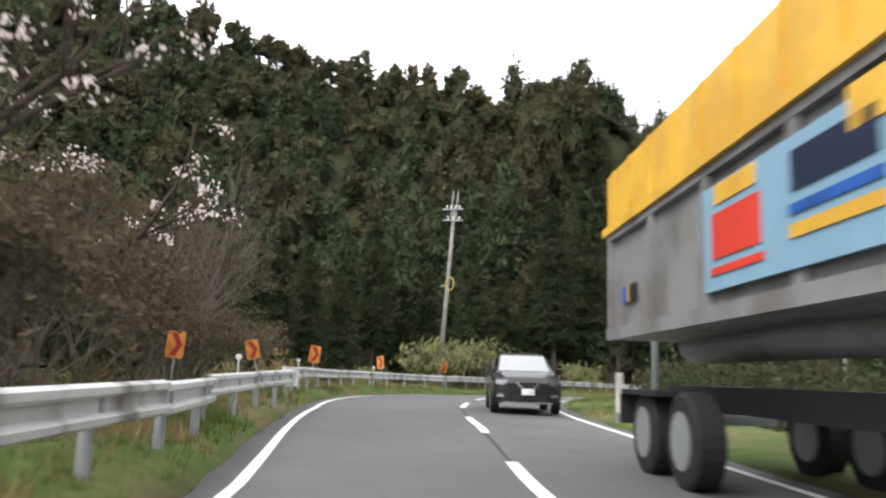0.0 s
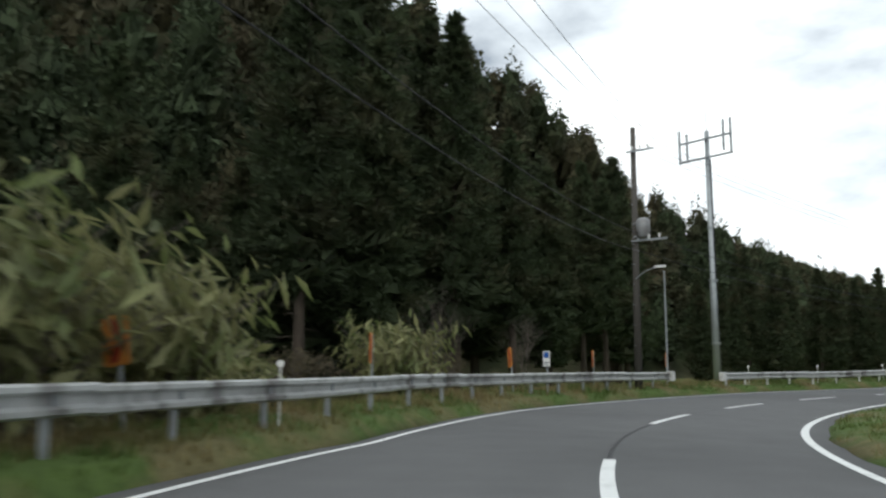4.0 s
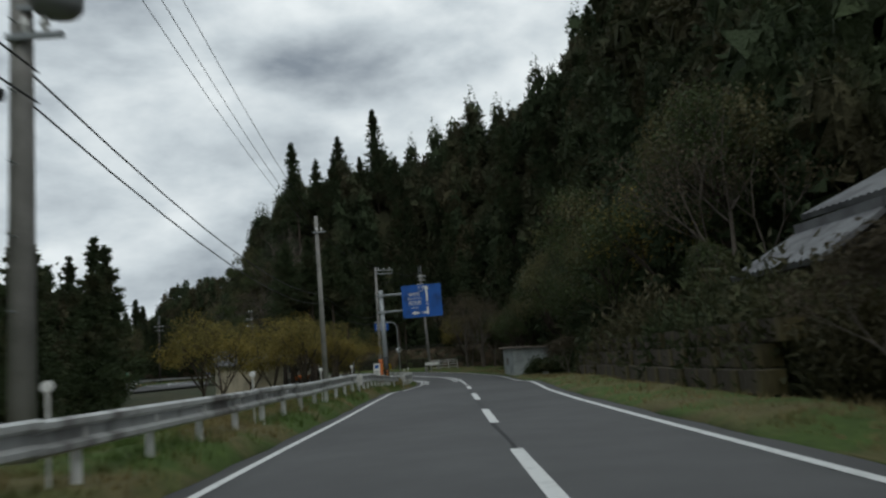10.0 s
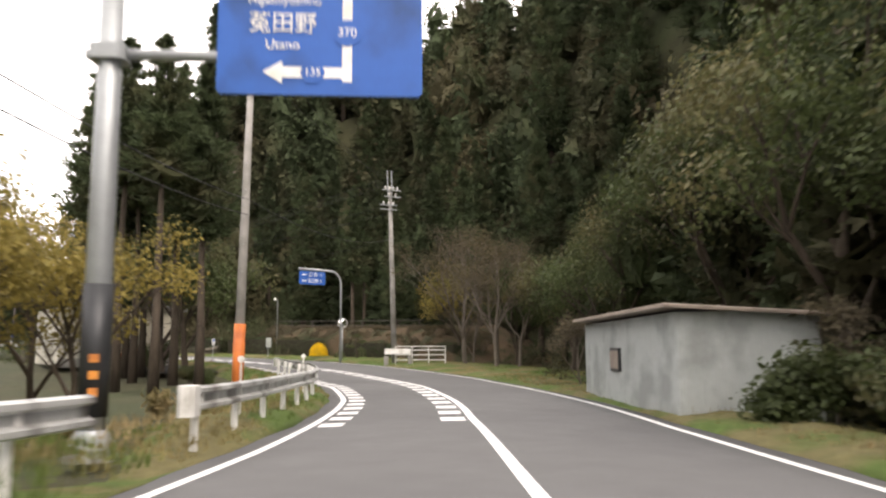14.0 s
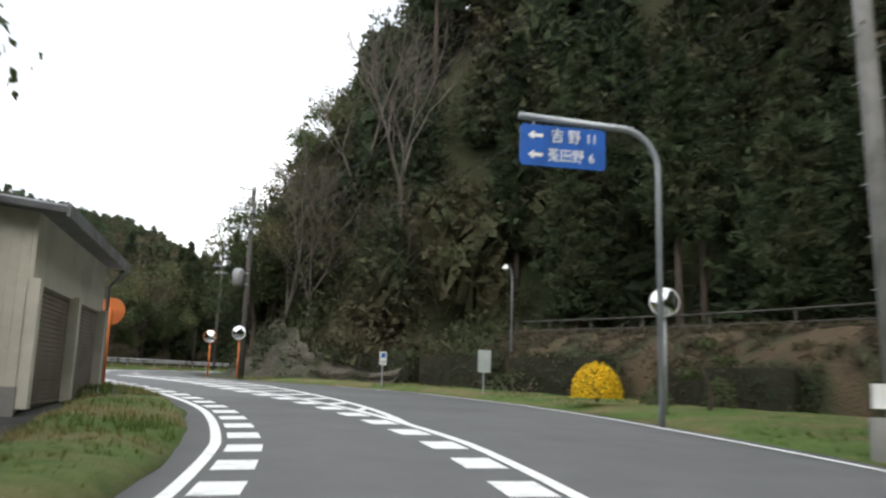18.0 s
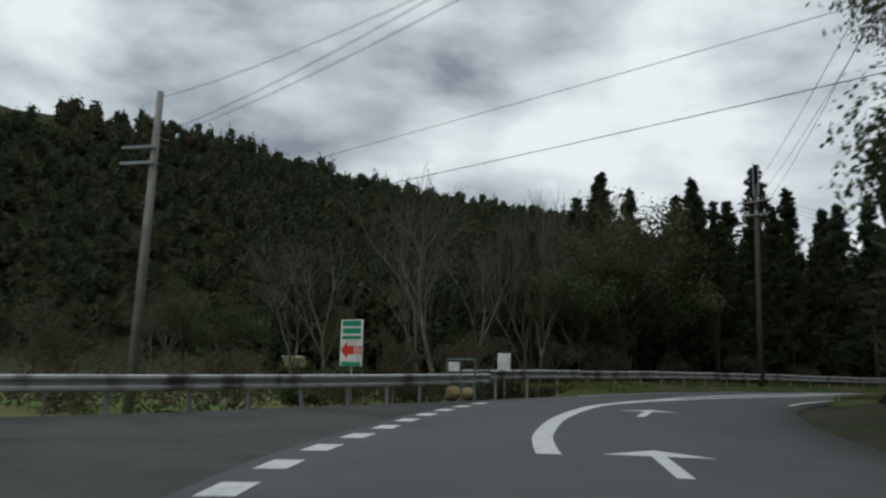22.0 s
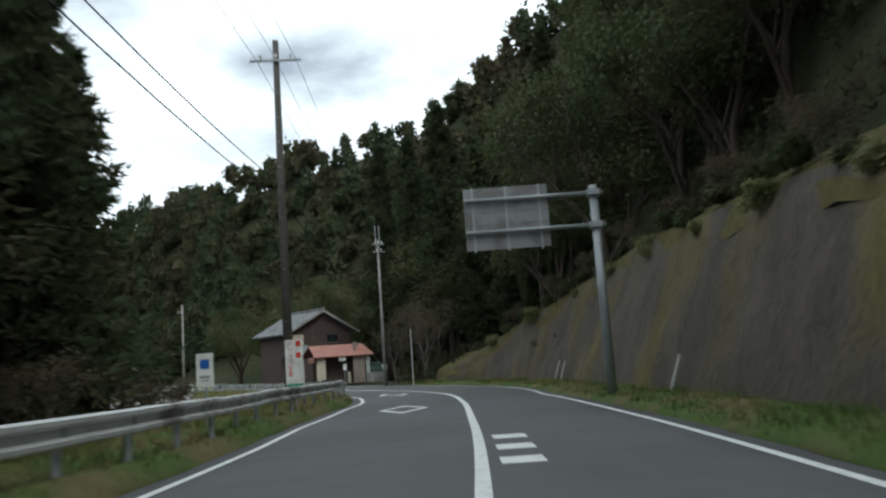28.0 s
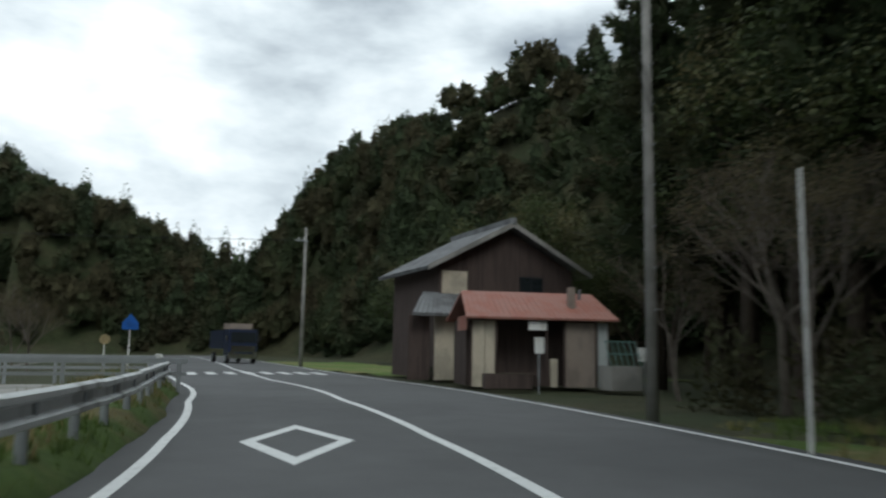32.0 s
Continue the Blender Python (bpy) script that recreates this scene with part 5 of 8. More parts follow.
for z in (0.17, -0.17):
    face_board("arrow", [(-2.72, 4.62 + z), (-2.6, 4.54 + z), (-2.6, 4.59 + z), (-2.42, 4.59 + z), (-2.42, 4.65 + z), (-2.6, 4.65 + z), (-2.6, 4.7 + z)], 0.006, WHITE, ar, y=-0.028)

# gantry seen from behind
gb = thing("direction_sign", "back of an overhead direction sign with steel ribs", "road sign", stand(350.1, -4.85, 0, -3) @ Matrix.Diagonal((0.95, 1, 0.88, 1)))
part("post", Shape().tube([(0, 0, -0.3), (0, 0, 7.1)], [0.15, 0.13], 16), STEEL, gb, smooth=True)
for z in (5.75, 6.85):
    part("arm", Shape().tube([(0.3, 0, z), (-4.05, 0, z)], 0.07, 10), STEEL, gb, smooth=True)
    part("clamp", Shape().box(0, 0, z, 0.42, 0.42, 0.2, chamfer=0.06), STEEL, gb)
for k in range(5):
    part("panel_plank", Shape().box(-2.75, 0.14, 5.37 + 0.43 * k, 2.65, 0.03, 0.415), TRUCKGREY, gb)
for x in (-3.8, -2.75, -1.7):
    part("rib", Shape().box(x, 0.1, 6.2, 0.07, 0.06, 2.2), STEEL, gb)


side_post = thing("sign_post", "grey steel sign post with two arms on the side road", "road sign", pose(100.4, 160.0, ground_z(100.4, 160.0), 0, 0, 12))
part("post", Shape().tube([(0, 0, -0.3), (0, 0, 6.6)], [0.15, 0.13], 14), STEEL, side_post, smooth=True)
for z in (5.3, 6.2):
    part("arm", Shape().tube([(0.2, 0, z), (-3.4, 0, z)], 0.07, 10), STEEL, side_post, smooth=True)


def mirror_post(s, d, h, r, turn, label, post_material=ORANGE, disc_material=ORANGE):
    root = thing("traffic_mirror", label, "traffic mirror", stand(s, d, 0, turn), "traffic mirrors")
    part("post", Shape().tube([(0, 0.1, -0.4), (0, 0.1, h + 0.1)], 0.045, 10), post_material, root, smooth=True)
    face_board("rim", round_pts(r, 0, h), 0.05, disc_material, root)
    vs, fs, n = [(0, -0.085, h)], [], 24
    for ring in (0.45, 0.92):
        vs += [(r * ring * math.cos(a), -0.085 + 0.05 * ring * ring, h + r * ring * math.sin(a)) for a in (2 * math.pi * k / n for k in range(n))]
    fs += [(0, 1 + k, 1 + (k + 1) % n) for k in range(n)] + [(1 + k, 1 + n + k, 1 + n + (k + 1) % n, 1 + (k + 1) % n) for k in range(n)]
    part_me("glass", mesh_of("glass", vs, fs, MIRROR, True), root, "convex mirror face")


mirror_post(246.0, -9.2, 2.8, 0.36, -30, "round convex traffic mirror on a grey post", STEEL, WHITE)
mirror_post(277.0, -6.2, 2.25, 0.38, -25, "round convex traffic mirror on an orange post")
mirror_post(272.2, -6.75, 2.4, 0.38, -45, "round convex traffic mirror beside the dark pole", ORANGE, WHITE)
mirror_post(253.4, 2.75, 2.1, 0.36, 150, "orange traffic mirror seen from the side by the garage", ORANGE, ORANGE)
lp = thing("street_lamp", "thin curved street lamp above the hedge", "street lamp", stand(256.0, -12.4))
part("shaft", Shape().tube([(0, 0, -0.4), (0, 0, 4.6), (-0.15, -0.1, 4.95), (-0.45, -0.2, 5.05)], [0.05, 0.04, 0.035, 0.03], 8), STEEL, lp, smooth=True)
part("lamp_head", Shape().tube([(-0.45, -0.2, 5.08), (-0.5, -0.2, 4.9)], [0.06, 0.12], 10), WHITE, lp)
bus = thing("bus_stop", "slim blue and white bus stop post on a concrete foot", "bus stop", stand(268.0, 4.4, -0.02, 10) @ Matrix.Diagonal((0.9, 0.9, 0.88, 1)))
blk = thing("concrete_block", "stained concrete block beside the bus stop", "block", stand(266.8, 3.5, -0.05, 20))
part("block", Shape().box(0, 0, 0.26, 0.3, 0.34, 0.56, chamfer=0.05), CONCRETE, blk)
part("foot", Shape().box(0, 0, 0.1, 0.45, 0.45, 0.3, chamfer=0.06), CONCRETE, bus)
part("post", Shape().tube([(0, 0, 0.2), (0, 0, 1.7)], 0.03, 8), STEEL, bus)
face_board("timetable", rect(0.13, 1.0, 0, 0.95), 0.03, WHITE, bus, y=-0.05)
face_board("plate", rect(0.15, 0.4, 0, 1.62, 0.03), 0.03, BLUE, bus, "blue head plate", y=-0.05)
xs = thing("crossing_sign", "blue pedestrian crossing sign on a white post", "road sign", stand(417, 2.2))
part("post", Shape().tube([(0, 0.05, -0.3), (0, 0.05, 2.5)], 0.035, 8), WHITE, xs)
face_board("plate", [(-0.4, 2.1), (0.4, 2.1), (0.4, 2.45), (0.0, 2.95), (-0.4, 2.45)], 0.02, BLUE, xs)
mr = thing("round_sign", "small round sign on a low post beyond the bridge", "road sign", stand(415, 3.6))
part("post", Shape().tube([(0, 0.05, -0.3), (0, 0.05, 1.6)], 0.03, 8), WHITE, mr)
face_board("disc", round_pts(0.25, 0, 1.55), 0.02, STONE, mr)

# delineator pins on the rails
for k, s in enumerate((56, 66, 78, 94, 127, 133, 139, 145, 152, 160, 168, 175, 205, 213)):
    pin = thing("delineator", "small round reflector on a thin post above the guard rail", "delineator", stand(s, LEFT(s) + 1.1), "rail delineators")
    part("stem", Shape().tube([(0, 0, 0.3), (0, 0, 1.25)], 0.018, 6), WHITE, pin)
    face_board("reflector", round_pts(0.06, 0, 1.28, 14), 0.03, WHITE, pin)


# ---------------------------------------------------------------- vehicles
def wheel(parent, x, y, z, r, w, rim=STEEL):
    ty = Shape().tube([(x - w / 2, y, z), (x - w / 2 + 0.03, y, z), (x + w / 2 - 0.03, y, z), (x + w / 2, y, z)], [r * 0.9, r, r, r * 0.9], 26)
    wh = part("wheel", Shape().tube([(x - w / 2 - 0.01, y, z), (x + w / 2 + 0.01, y, z)], r * 0.3, 16), DARKMETAL, parent)
    part("tyre", ty, BLACK, wh)
    part("rim", Shape().tube([(x - w / 2 - 0.012, y, z), (x - w / 2 + 0.06, y, z), (x + w / 2 - 0.06, y, z), (x + w / 2 + 0.012, y, z)], [r * 0.6, r * 0.5, r * 0.5, r * 0.6], 22), rim, wh)


# dump truck going the other way: local +y is its tail, x to the road's right
dt = thing("dump_truck", "large grey dump truck with yellow tarpaulin side boards", "truck", stand(47.7, -4.35, 0, -1))
part("bed", Shape().box(0, 0.0, 2.2, 2.45, 7.6, 1.5, chamfer=0.05), TRUCKGREY, dt)
part("bed_floor", Shape().tube([(0, -3.7, 1.42), (0, 3.8, 1.42)], 0.28, 14), TRUCKGREY, dt, smooth=True)
for y in (-3.7, -1.9, -0.1, 1.7, 3.7):
    part("bed_rib", Shape().box(-1.25, y, 2.2, 0.1, 0.16, 1.5), TRUCKGREY, dt)
for z in (1.52, 2.93):
    part("bed_rail", Shape().box(-1.25, 0, z, 0.11, 7.65, 0.16), TRUCKGREY, dt)
part("side_board", Shape().box(-1.24, 0, 3.42, 0.07, 7.7, 0.85), YELLOW, dt, "yellow tarpaulin board")
part("side_board", Shape().box(1.24, 0, 3.42, 0.07, 7.7, 0.85), YELLOW, dt)
part("board_lip", Shape().box(-1.29, 0, 3.0, 0.12, 7.75, 0.12), YELLOW, dt)
for k in range(9):
    part("board_seam", Shape().box(-1.285, -3.5 + 0.87 * k, 3.45, 0.03, 0.05, 0.8), YELLOW, dt)
part("tail_gate", Shape().box(0, 3.83, 2.3, 2.4, 0.08, 1.5), TRUCKGREY, dt)
part("load_cover", Shape().box(0, 0, 3.5, 2.4, 7.5, 0.5), BLACK, dt)
part("chassis", Shape().box(0, -0.3, 0.95, 0.9, 7.4, 0.3), DARKMETAL, dt)
part("mud_guard", Shape().box(-1.05, 2.15, 1.0, 0.42, 1.55, 0.06).box(-1.05, 2.95, 0.78, 0.42, 0.05, 0.4), BLACK, dt)
part("tail_bar", Shape().box(0, 3.6, 0.62, 2.3, 0.12, 0.14), STEEL, dt)
part("tail_post", Shape().box(-1.1, 3.62, 0.9, 0.08, 0.08, 0.7), WHITE, dt)
part("advert_panel", Shape().box(-1.315, 0.15, 2.2, 0.03, 3.2, 0.98), mat("light_blue_print", (0.2, 0.35, 0.46), 0.55, var=0.06, bump=0), dt, "light blue printed panel")
for y, z, w, h, mm in ((1.0, 2.2, 1.0, 0.42, RED), (1.0, 2.58, 0.85, 0.18, YELLOW), (1.0, 1.88, 1.1, 0.07, RED), (-0.6, 2.42, 1.1, 0.3, TRUCKBLUE), (-0.6, 2.14, 1.2, 0.08, BLUE), (-0.6, 1.98, 1.2, 0.1, YELLOW), (-1.15, 2.62, 0.6, 0.3, YELLOW)):
    part("printed_shape", Shape().box(-1.335, y, z, 0.02, w, h), mm, dt)
for y, w, mm in ((2.95, 0.22, BLUE), (2.6, 0.3, DARKMETAL), (2.82, 0.1, YELLOW)):
    part("printed_shape", Shape().box(-1.26, y, 2.02, 0.02, w, 0.22), mm, dt)
for y in (2.15, 0.75, -4.3):
    for x in (-1.02, 1.02):
        wheel(dt, x, y, 0.52, 0.52, 0.32)
cab = part("cab", Shape().box(0, -4.7, 1.75, 2.4, 1.6, 2.2, chamfer=0.15), WHITE, dt, "white truck cab")
part("windscreen", Shape().box(0, -5.52, 2.2, 2.1, 0.03, 0.8), GLASS, cab)


# the bed rides high on its springs
for c in dt.children:
    kind = c.name.split(".")[0]
    if kind in ("bed", "bed_floor", "bed_rib", "bed_rail", "side_board", "board_lip", "board_seam", "tail_gate", "load_cover", "advert_panel", "printed_shape"):
        c.location.z += 0.26
        c.location.y -= 0.3 + (1.9 if kind == "advert_panel" or (kind == "printed_shape" and c.dimensions.y > 0.35) else 0.0)


def body_loft(sections, material, name, parent, label=""):
    """Rings of an upright section at y stations: (y, half width, bottom, waist, roof, roof half width)."""
    vs, fs, n = [], [], 12
    for y, hw, zb, zw, zr, rw in sections:
        ring = [(-hw * 0.9, zb), (hw * 0.9, zb), (hw, zb + 0.15), (hw, zw - 0.08), (hw * 0.96, zw), (rw, zr - 0.06), (rw * 0.85, zr), (-rw * 0.85, zr), (-rw, zr - 0.06), (-hw * 0.96, zw), (-hw, zw - 0.08), (-hw, zb + 0.15)]
        vs += [(x, y, z) for x, z in ring]
    for i in range(len(sections) - 1):
        fs += [(i * n + k, i * n + (k + 1) % n, (i + 1) * n + (k + 1) % n, (i + 1) * n + k) for k in range(n)]
    fs += [tuple(range(n - 1, -1, -1)), tuple((len(sections) - 1) * n + k for k in range(n))]
    return part_me(name, mesh_of(name, vs, fs, material, False), parent, label)


# car coming the other way: its nose looks along -y
car = thing("car", "glossy black compact car with a chrome grille", "car", stand(63.2, -3.15, 0, 3))
body = body_loft(((-2.2, 0.8, 0.35, 0.72, 0.8, 0.62), (-2.05, 0.88, 0.28, 0.9, 0.95, 0.7), (-1.2, 0.91, 0.25, 1.0, 1.08, 0.75), (-0.9, 0.91, 0.25, 1.03, 1.14, 0.74), (-0.2, 0.91, 0.25, 1.05, 1.6, 0.64),
                  (0.9, 0.91, 0.25, 1.06, 1.68, 0.62), (1.7, 0.9, 0.27, 1.08, 1.62, 0.58), (2.15, 0.88, 0.35, 1.0, 1.15, 0.6), (2.25, 0.8, 0.4, 0.85, 0.9, 0.6)), CARBLACK, "body", car)
# the windscreen's pale grey base colour stands in for sky mirrored in dark glass
part("windscreen", Shape().add([(-0.69, -0.99, 1.13), (0.69, -0.99, 1.13), (0.6, -0.3, 1.56), (-0.6, -0.3, 1.56)], [(0, 1, 2, 3)]), mat("sky_lit_glass", (0.25, 0.27, 0.28), 0.08, var=0.05, bump=0, spec=0.8), car)
for x in (-0.93, 0.93):
    part("side_window", Shape().box(x * 0.86, 0.5, 1.32, 0.05, 1.7, 0.34), GLASS, car)
    part("door_mirror", Shape().box(x * 1.08, -0.55, 1.12, 0.2, 0.12, 0.16, chamfer=0.04), CARBLACK, car)
    part("headlight", Shape().box(x * 0.72, -2.12, 0.82, 0.36, 0.12, 0.12, chamfer=0.03), CHROME, car)
    part("fog_light", Shape().box(x * 0.76, -2.18, 0.48, 0.18, 0.06, 0.07), CHROME, car)
    for y in (-1.35, 1.4):
        wheel(car, x * 0.88, y, 0.35, 0.35, 0.22, CHROME)
part("grille", Shape().box(0, -2.22, 0.72, 0.7, 0.04, 0.2), BLACK, car)
part("grille_bar", Shape().add([(-0.34, -2.25, 0.82), (-0.26, -2.25, 0.82), (-0.06, -2.25, 0.63), (0.06, -2.25, 0.63), (0.26, -2.25, 0.82), (0.34, -2.25, 0.82), (0.1, -2.25, 0.58), (-0.1, -2.25, 0.58)], [(0, 7, 2, 1), (2, 7, 6, 3), (3, 6, 5, 4)]), CHROME, car)
part("bumper_intake", Shape().box(0, -2.2, 0.42, 1.0, 0.05, 0.13), BLACK, car)
part("number_plate", Shape().box(0, -2.27, 0.58, 0.33, 0.02, 0.16), WHITE, car)
part("bumper_lip", Shape().box(0, -2.18, 0.3, 1.3, 0.08, 0.05), CHROME, car)

# truck at the far end of the road
tk = thing("cargo_truck", "dark blue cargo truck with chrome trim on the road", "truck", stand(438, -9.0, 0, -3))
part("cab", Shape().box(0, -2.6, 1.65, 2.3, 1.8, 2.1, chamfer=0.12), TRUCKBLUE, tk)
part("windscreen", Shape().box(0, -3.51, 2.05, 2.0, 0.04, 0.8), GLASS, tk)
part("grille", Shape().box(0, -3.52, 1.15, 1.9, 0.04, 0.5), CHROME, tk)
part("bumper", Shape().box(0, -3.55, 0.6, 2.3, 0.2, 0.4, chamfer=0.05), CHROME, tk)
part("cargo_bed", Shape().box(0, 1.0, 1.9, 2.35, 5.2, 1.5, chamfer=0.04), TRUCKBLUE, tk)
part("bed_rack", Shape().box(0, -1.5, 2.95, 2.3, 0.12, 0.5), SHUTTER, tk)
for x in (-1.3, 1.3):
    part("door_mirror", Shape().box(x, -3.5, 2.0, 0.14, 0.1, 0.45, chamfer=0.03), CHROME, tk)
    part("headlight", Shape().box(x * 0.7, -3.6, 0.85, 0.4, 0.06, 0.2), CHROME, tk)
    for y in (-2.6, 2.4):
        wheel(tk, x * 0.8, y, 0.46, 0.46, 0.28)


# ---------------------------------------------------------------- buildings
def wall_box(name, x0, x1, y0, y1, z0, z1, material, root, label="", th=0.14):
    sh = Shape()
    sh.box((x0 + x1) / 2, y0 + th / 2, (z0 + z1) / 2, x1 - x0, th, z1 - z0)
    sh.box((x0 + x1) / 2, y1 - th / 2, (z0 + z1) / 2, x1 - x0, th, z1 - z0)
    sh.box(x0 + th / 2, (y0 + y1) / 2, (z0 + z1) / 2, th, y1 - y0 - 2 * th, z1 - z0)
    sh.box(x1 - th / 2, (y0 + y1) / 2, (z0 + z1) / 2, th, y1 - y0 - 2 * th, z1 - z0)
    return part(name, sh, material, root, label)


def roof_slope(name, a, b, c, d, material, root, rib=0.3, rise=0.05, thick=0.1, label=""):
    """A pitched sheet: a-b is the eave, d-c the ridge; ribs run from eave to ridge."""
    a, b, c, d = (Vector(p) for p in (a, b, c, d))
    up = (b - a).cross(d - a).normalized()
    if up.z < 0:
        up = -up
    n = max(2, int((b - a).length / rib))
    vs, fs = [], []
    for i in range(n * 2 + 1):
        u = i / (n * 2)
        lift = up * (rise if i % 2 else 0.0)
        e, r = a.lerp(b, u), d.lerp(c, u)
        vs += [e + lift, r + lift, e - up * thick, r - up * thick]
    for i in range(n * 2):
        o, p = 4 * i, 4 * i + 4
        fs += [(o, p, p + 1, o + 1), (o + 2, o + 3, p + 3, p + 2), (o, o + 2, p + 2, p), (o + 1, p + 1, p + 3, o + 3)]
    fs += [(0, 1, 3, 2), (8 * n, 8 * n + 2, 8 * n + 3, 8 * n + 1)]
    return part_me(name, mesh_of(name, vs, fs, material), root, label)


# farmhouse near the road's end: local -y faces the road, x runs along it
fm = Matrix.Translation(at(403.6, -12.9)) @ pose(0, 0, 0, 0, 0, turn_at(404.3) - 90 + 84) @ Matrix.Diagonal((0.83, 0.75, 1.04, 1))
fh = thing("farmhouse", "old two-storey farmhouse with dark boarded gable and grey tile roof", "house", fm)
wall_box("wall", -4.3, 4.3, 0.3, 8.6, 0, 5.0, WOODDARK, fh, "dark weathered boards")
part("gable_wall", Shape().add([(-4.3, 0.3, 5.0), (4.3, 0.3, 5.0), (0, 0.3, 6.8), (-4.3, 0.44, 5.0), (4.3, 0.44, 5.0), (0, 0.44, 6.8)], [(0, 1, 2), (5, 4, 3), (0, 3, 4, 1), (1, 4, 5, 2), (2, 5, 3, 0)]), WOODDARK, fh)
roof_slope("roof_slope", (-5.2, -0.5, 4.85), (-5.2, 9.2, 4.85), (0, 9.2, 7.05), (0, -0.5, 7.05), TILE, fh, 0.28, 0.05, 0.14)
roof_slope("roof_slope", (5.2, -0.5, 4.85), (5.2, 9.2, 4.85), (0, 9.2, 7.05), (0, -0.5, 7.05), TILE, fh, 0.28, 0.05, 0.14)
part("ridge_cap", Shape().box(0, 4.35, 7.15, 0.34, 9.9, 0.26, chamfer=0.08), TILE, fh)
for sgn in (-1, 1):
    part("barge_board", Shape().add([(sgn * 5.2, -0.52, 4.68), (sgn * 5.2, -0.52, 4.9), (0, -0.52, 7.12), (0, -0.52, 6.86)], [(0, 1, 2, 3)]), CONCRETE, fh)
w1 = part("window", Shape().box(1.5, 0.26, 4.3, 1.5, 0.08, 0.75), DARKMETAL, fh)
part("pane", Shape().box(1.13, 0.2, 4.3, 0.68, 0.03, 0.62), GLASS, w1)
part("pane", Shape().box(1.87, 0.2, 4.3, 0.68, 0.03, 0.62), GLASS, w1)
part("sill", Shape().box(1.5, 0.15, 3.88, 1.6, 0.2, 0.06), CONCRETE, w1)
part("upper_shutter", Shape().box(-3.4, 0.2, 4.1, 1.6, 0.1, 1.3), PLASTER, fh, "faded plaster panel")
for x in (-4.2, -2.5):
    part("corner_post", Shape().box(x, 0.18, 4.1, 0.12, 0.12, 1.6), WOODDARK, fh)
roof_slope("porch_roof", (-6.6, -2.2, 2.75), (-1.6, -2.2, 2.75), (-2.2, 0.25, 3.75), (-5.2, 0.25, 3.75), TILE, fh, 0.28, 0.05, 0.12)
for x in (-5.9, -4.4, -2.9):
    part("porch_wall", Shape().box(x, -1.2, 1.35, 1.2, 0.12, 2.7), PLASTER if x > -5 else WOODDARK, fh)
# front shop annex with the red roof
am = Matrix.Translation(at(397.4, -9.9)) @ pose(0, 0, 0, 0, 0, turn_at(397.4) - 90 + 75.5)
an = thing("roadside_shed", "low open-fronted shed with a faded red metal roof", "shed", am @ Matrix.Diagonal((0.52, 0.57, 1.04, 1)))
roof_slope("roof_slope", (-5.6, -1.2, 2.42), (5.6, -1.2, 2.42), (5.0, 2.4, 3.45), (-5.2, 2.4, 3.45), REDROOF, an, 0.4, 0.025, 0.07, "faded red ribbed sheet roof")
roof_slope("roof_slope", (-5.6, 6.0, 2.42), (5.6, 6.0, 2.42), (5.0, 2.4, 3.45), (-5.2, 2.4, 3.45), REDROOF, an, 0.4, 0.025, 0.07)
wall_box("wall", -5.0, 5.0, 1.4, 5.6, 0, 2.4, WOODDARK, an)
for x, w, mm in ((-4.6, 0.9, PLASTER), (-3.75, 0.7, PLASTER), (2.9, 2.2, SHUTTER), (4.6, 0.7, SHEDGREY)):
    part("front_panel", Shape().box(x, -0.55, 1.15, w, 0.1, 2.3), mm, an)
for x in (-5.1, -3.3, 0.4, 1.7, 4.1, 5.0):
    part("post", Shape().box(x, -0.6, 1.2, 0.12, 0.12, 2.4), WOODDARK, an)
part("notice_board", Shape().box(-0.4, -0.9, 2.15, 1.3, 0.05, 0.32), WHITE, an)
part("bench", Shape().box(-1.2, 0.0, 0.45, 2.4, 0.45, 0.07).box(-2.2, 0, 0.2, 0.1, 0.4, 0.42).box(-0.2, 0, 0.2, 0.1, 0.4, 0.42), WOODDARK, an)
part("low_wall", Shape().box(0.9, -0.6, 0.5, 0.5, 0.15, 1.0), PLASTER, an)
part("chimney_stub", Shape().box(2.6, 0.4, 3.2, 0.5, 0.5, 0.8, chamfer=0.05), SHUTTER, an)
part("roof_vent", Shape().tube([(3.7, 1.6, 3.1), (3.7, 1.6, 3.6)], 0.12, 10), TILE, an)
part("side_gable", Shape().box(-5.55, 0.4, 2.2, 0.1, 2.6, 0.5), REDROOF, an)
pl = thing("planter", "dark rectangular planter box before the shed", "planter", am @ pose(-1.6, -1.5, 0))
part("box", Shape().box(0, 0, 0.25, 1.7, 0.5, 0.5, chamfer=0.04), WOODDARK, pl)
part("soil", Shape().box(0, 0, 0.47, 1.55, 0.38, 0.08), SOIL, pl)
cage = thing("metal_cage", "green metal cage on a concrete block by the shed", "cage", am @ pose(2.6, -1.5, 0, 0, 0, 8))
part("block", Shape().box(0, 0, 0.4, 1.3, 0.9, 0.85, chamfer=0.05), CONCRETE, cage)
for x in np.linspace(-0.6, 0.6, 6):
    part("bar", Shape().tube([(x, -0.4, 0.8), (x + 0.15, 0.3, 1.7)], 0.02, 6), GREENMETAL, cage)
for u in (0.0, 0.5, 1.0):
    part("rail", Shape().tube([(-0.65 + 0.15 * u, -0.4 + 0.7 * u, 0.8 + 0.9 * u), (0.65 + 0.15 * u, -0.4 + 0.7 * u, 0.8 + 0.9 * u)], 0.025, 6), GREENMETAL, cage)
wsg = thing("plate_sign", "small white plate on a short post by the cage", "sign", am @ pose(3.6, -1.3, 0))
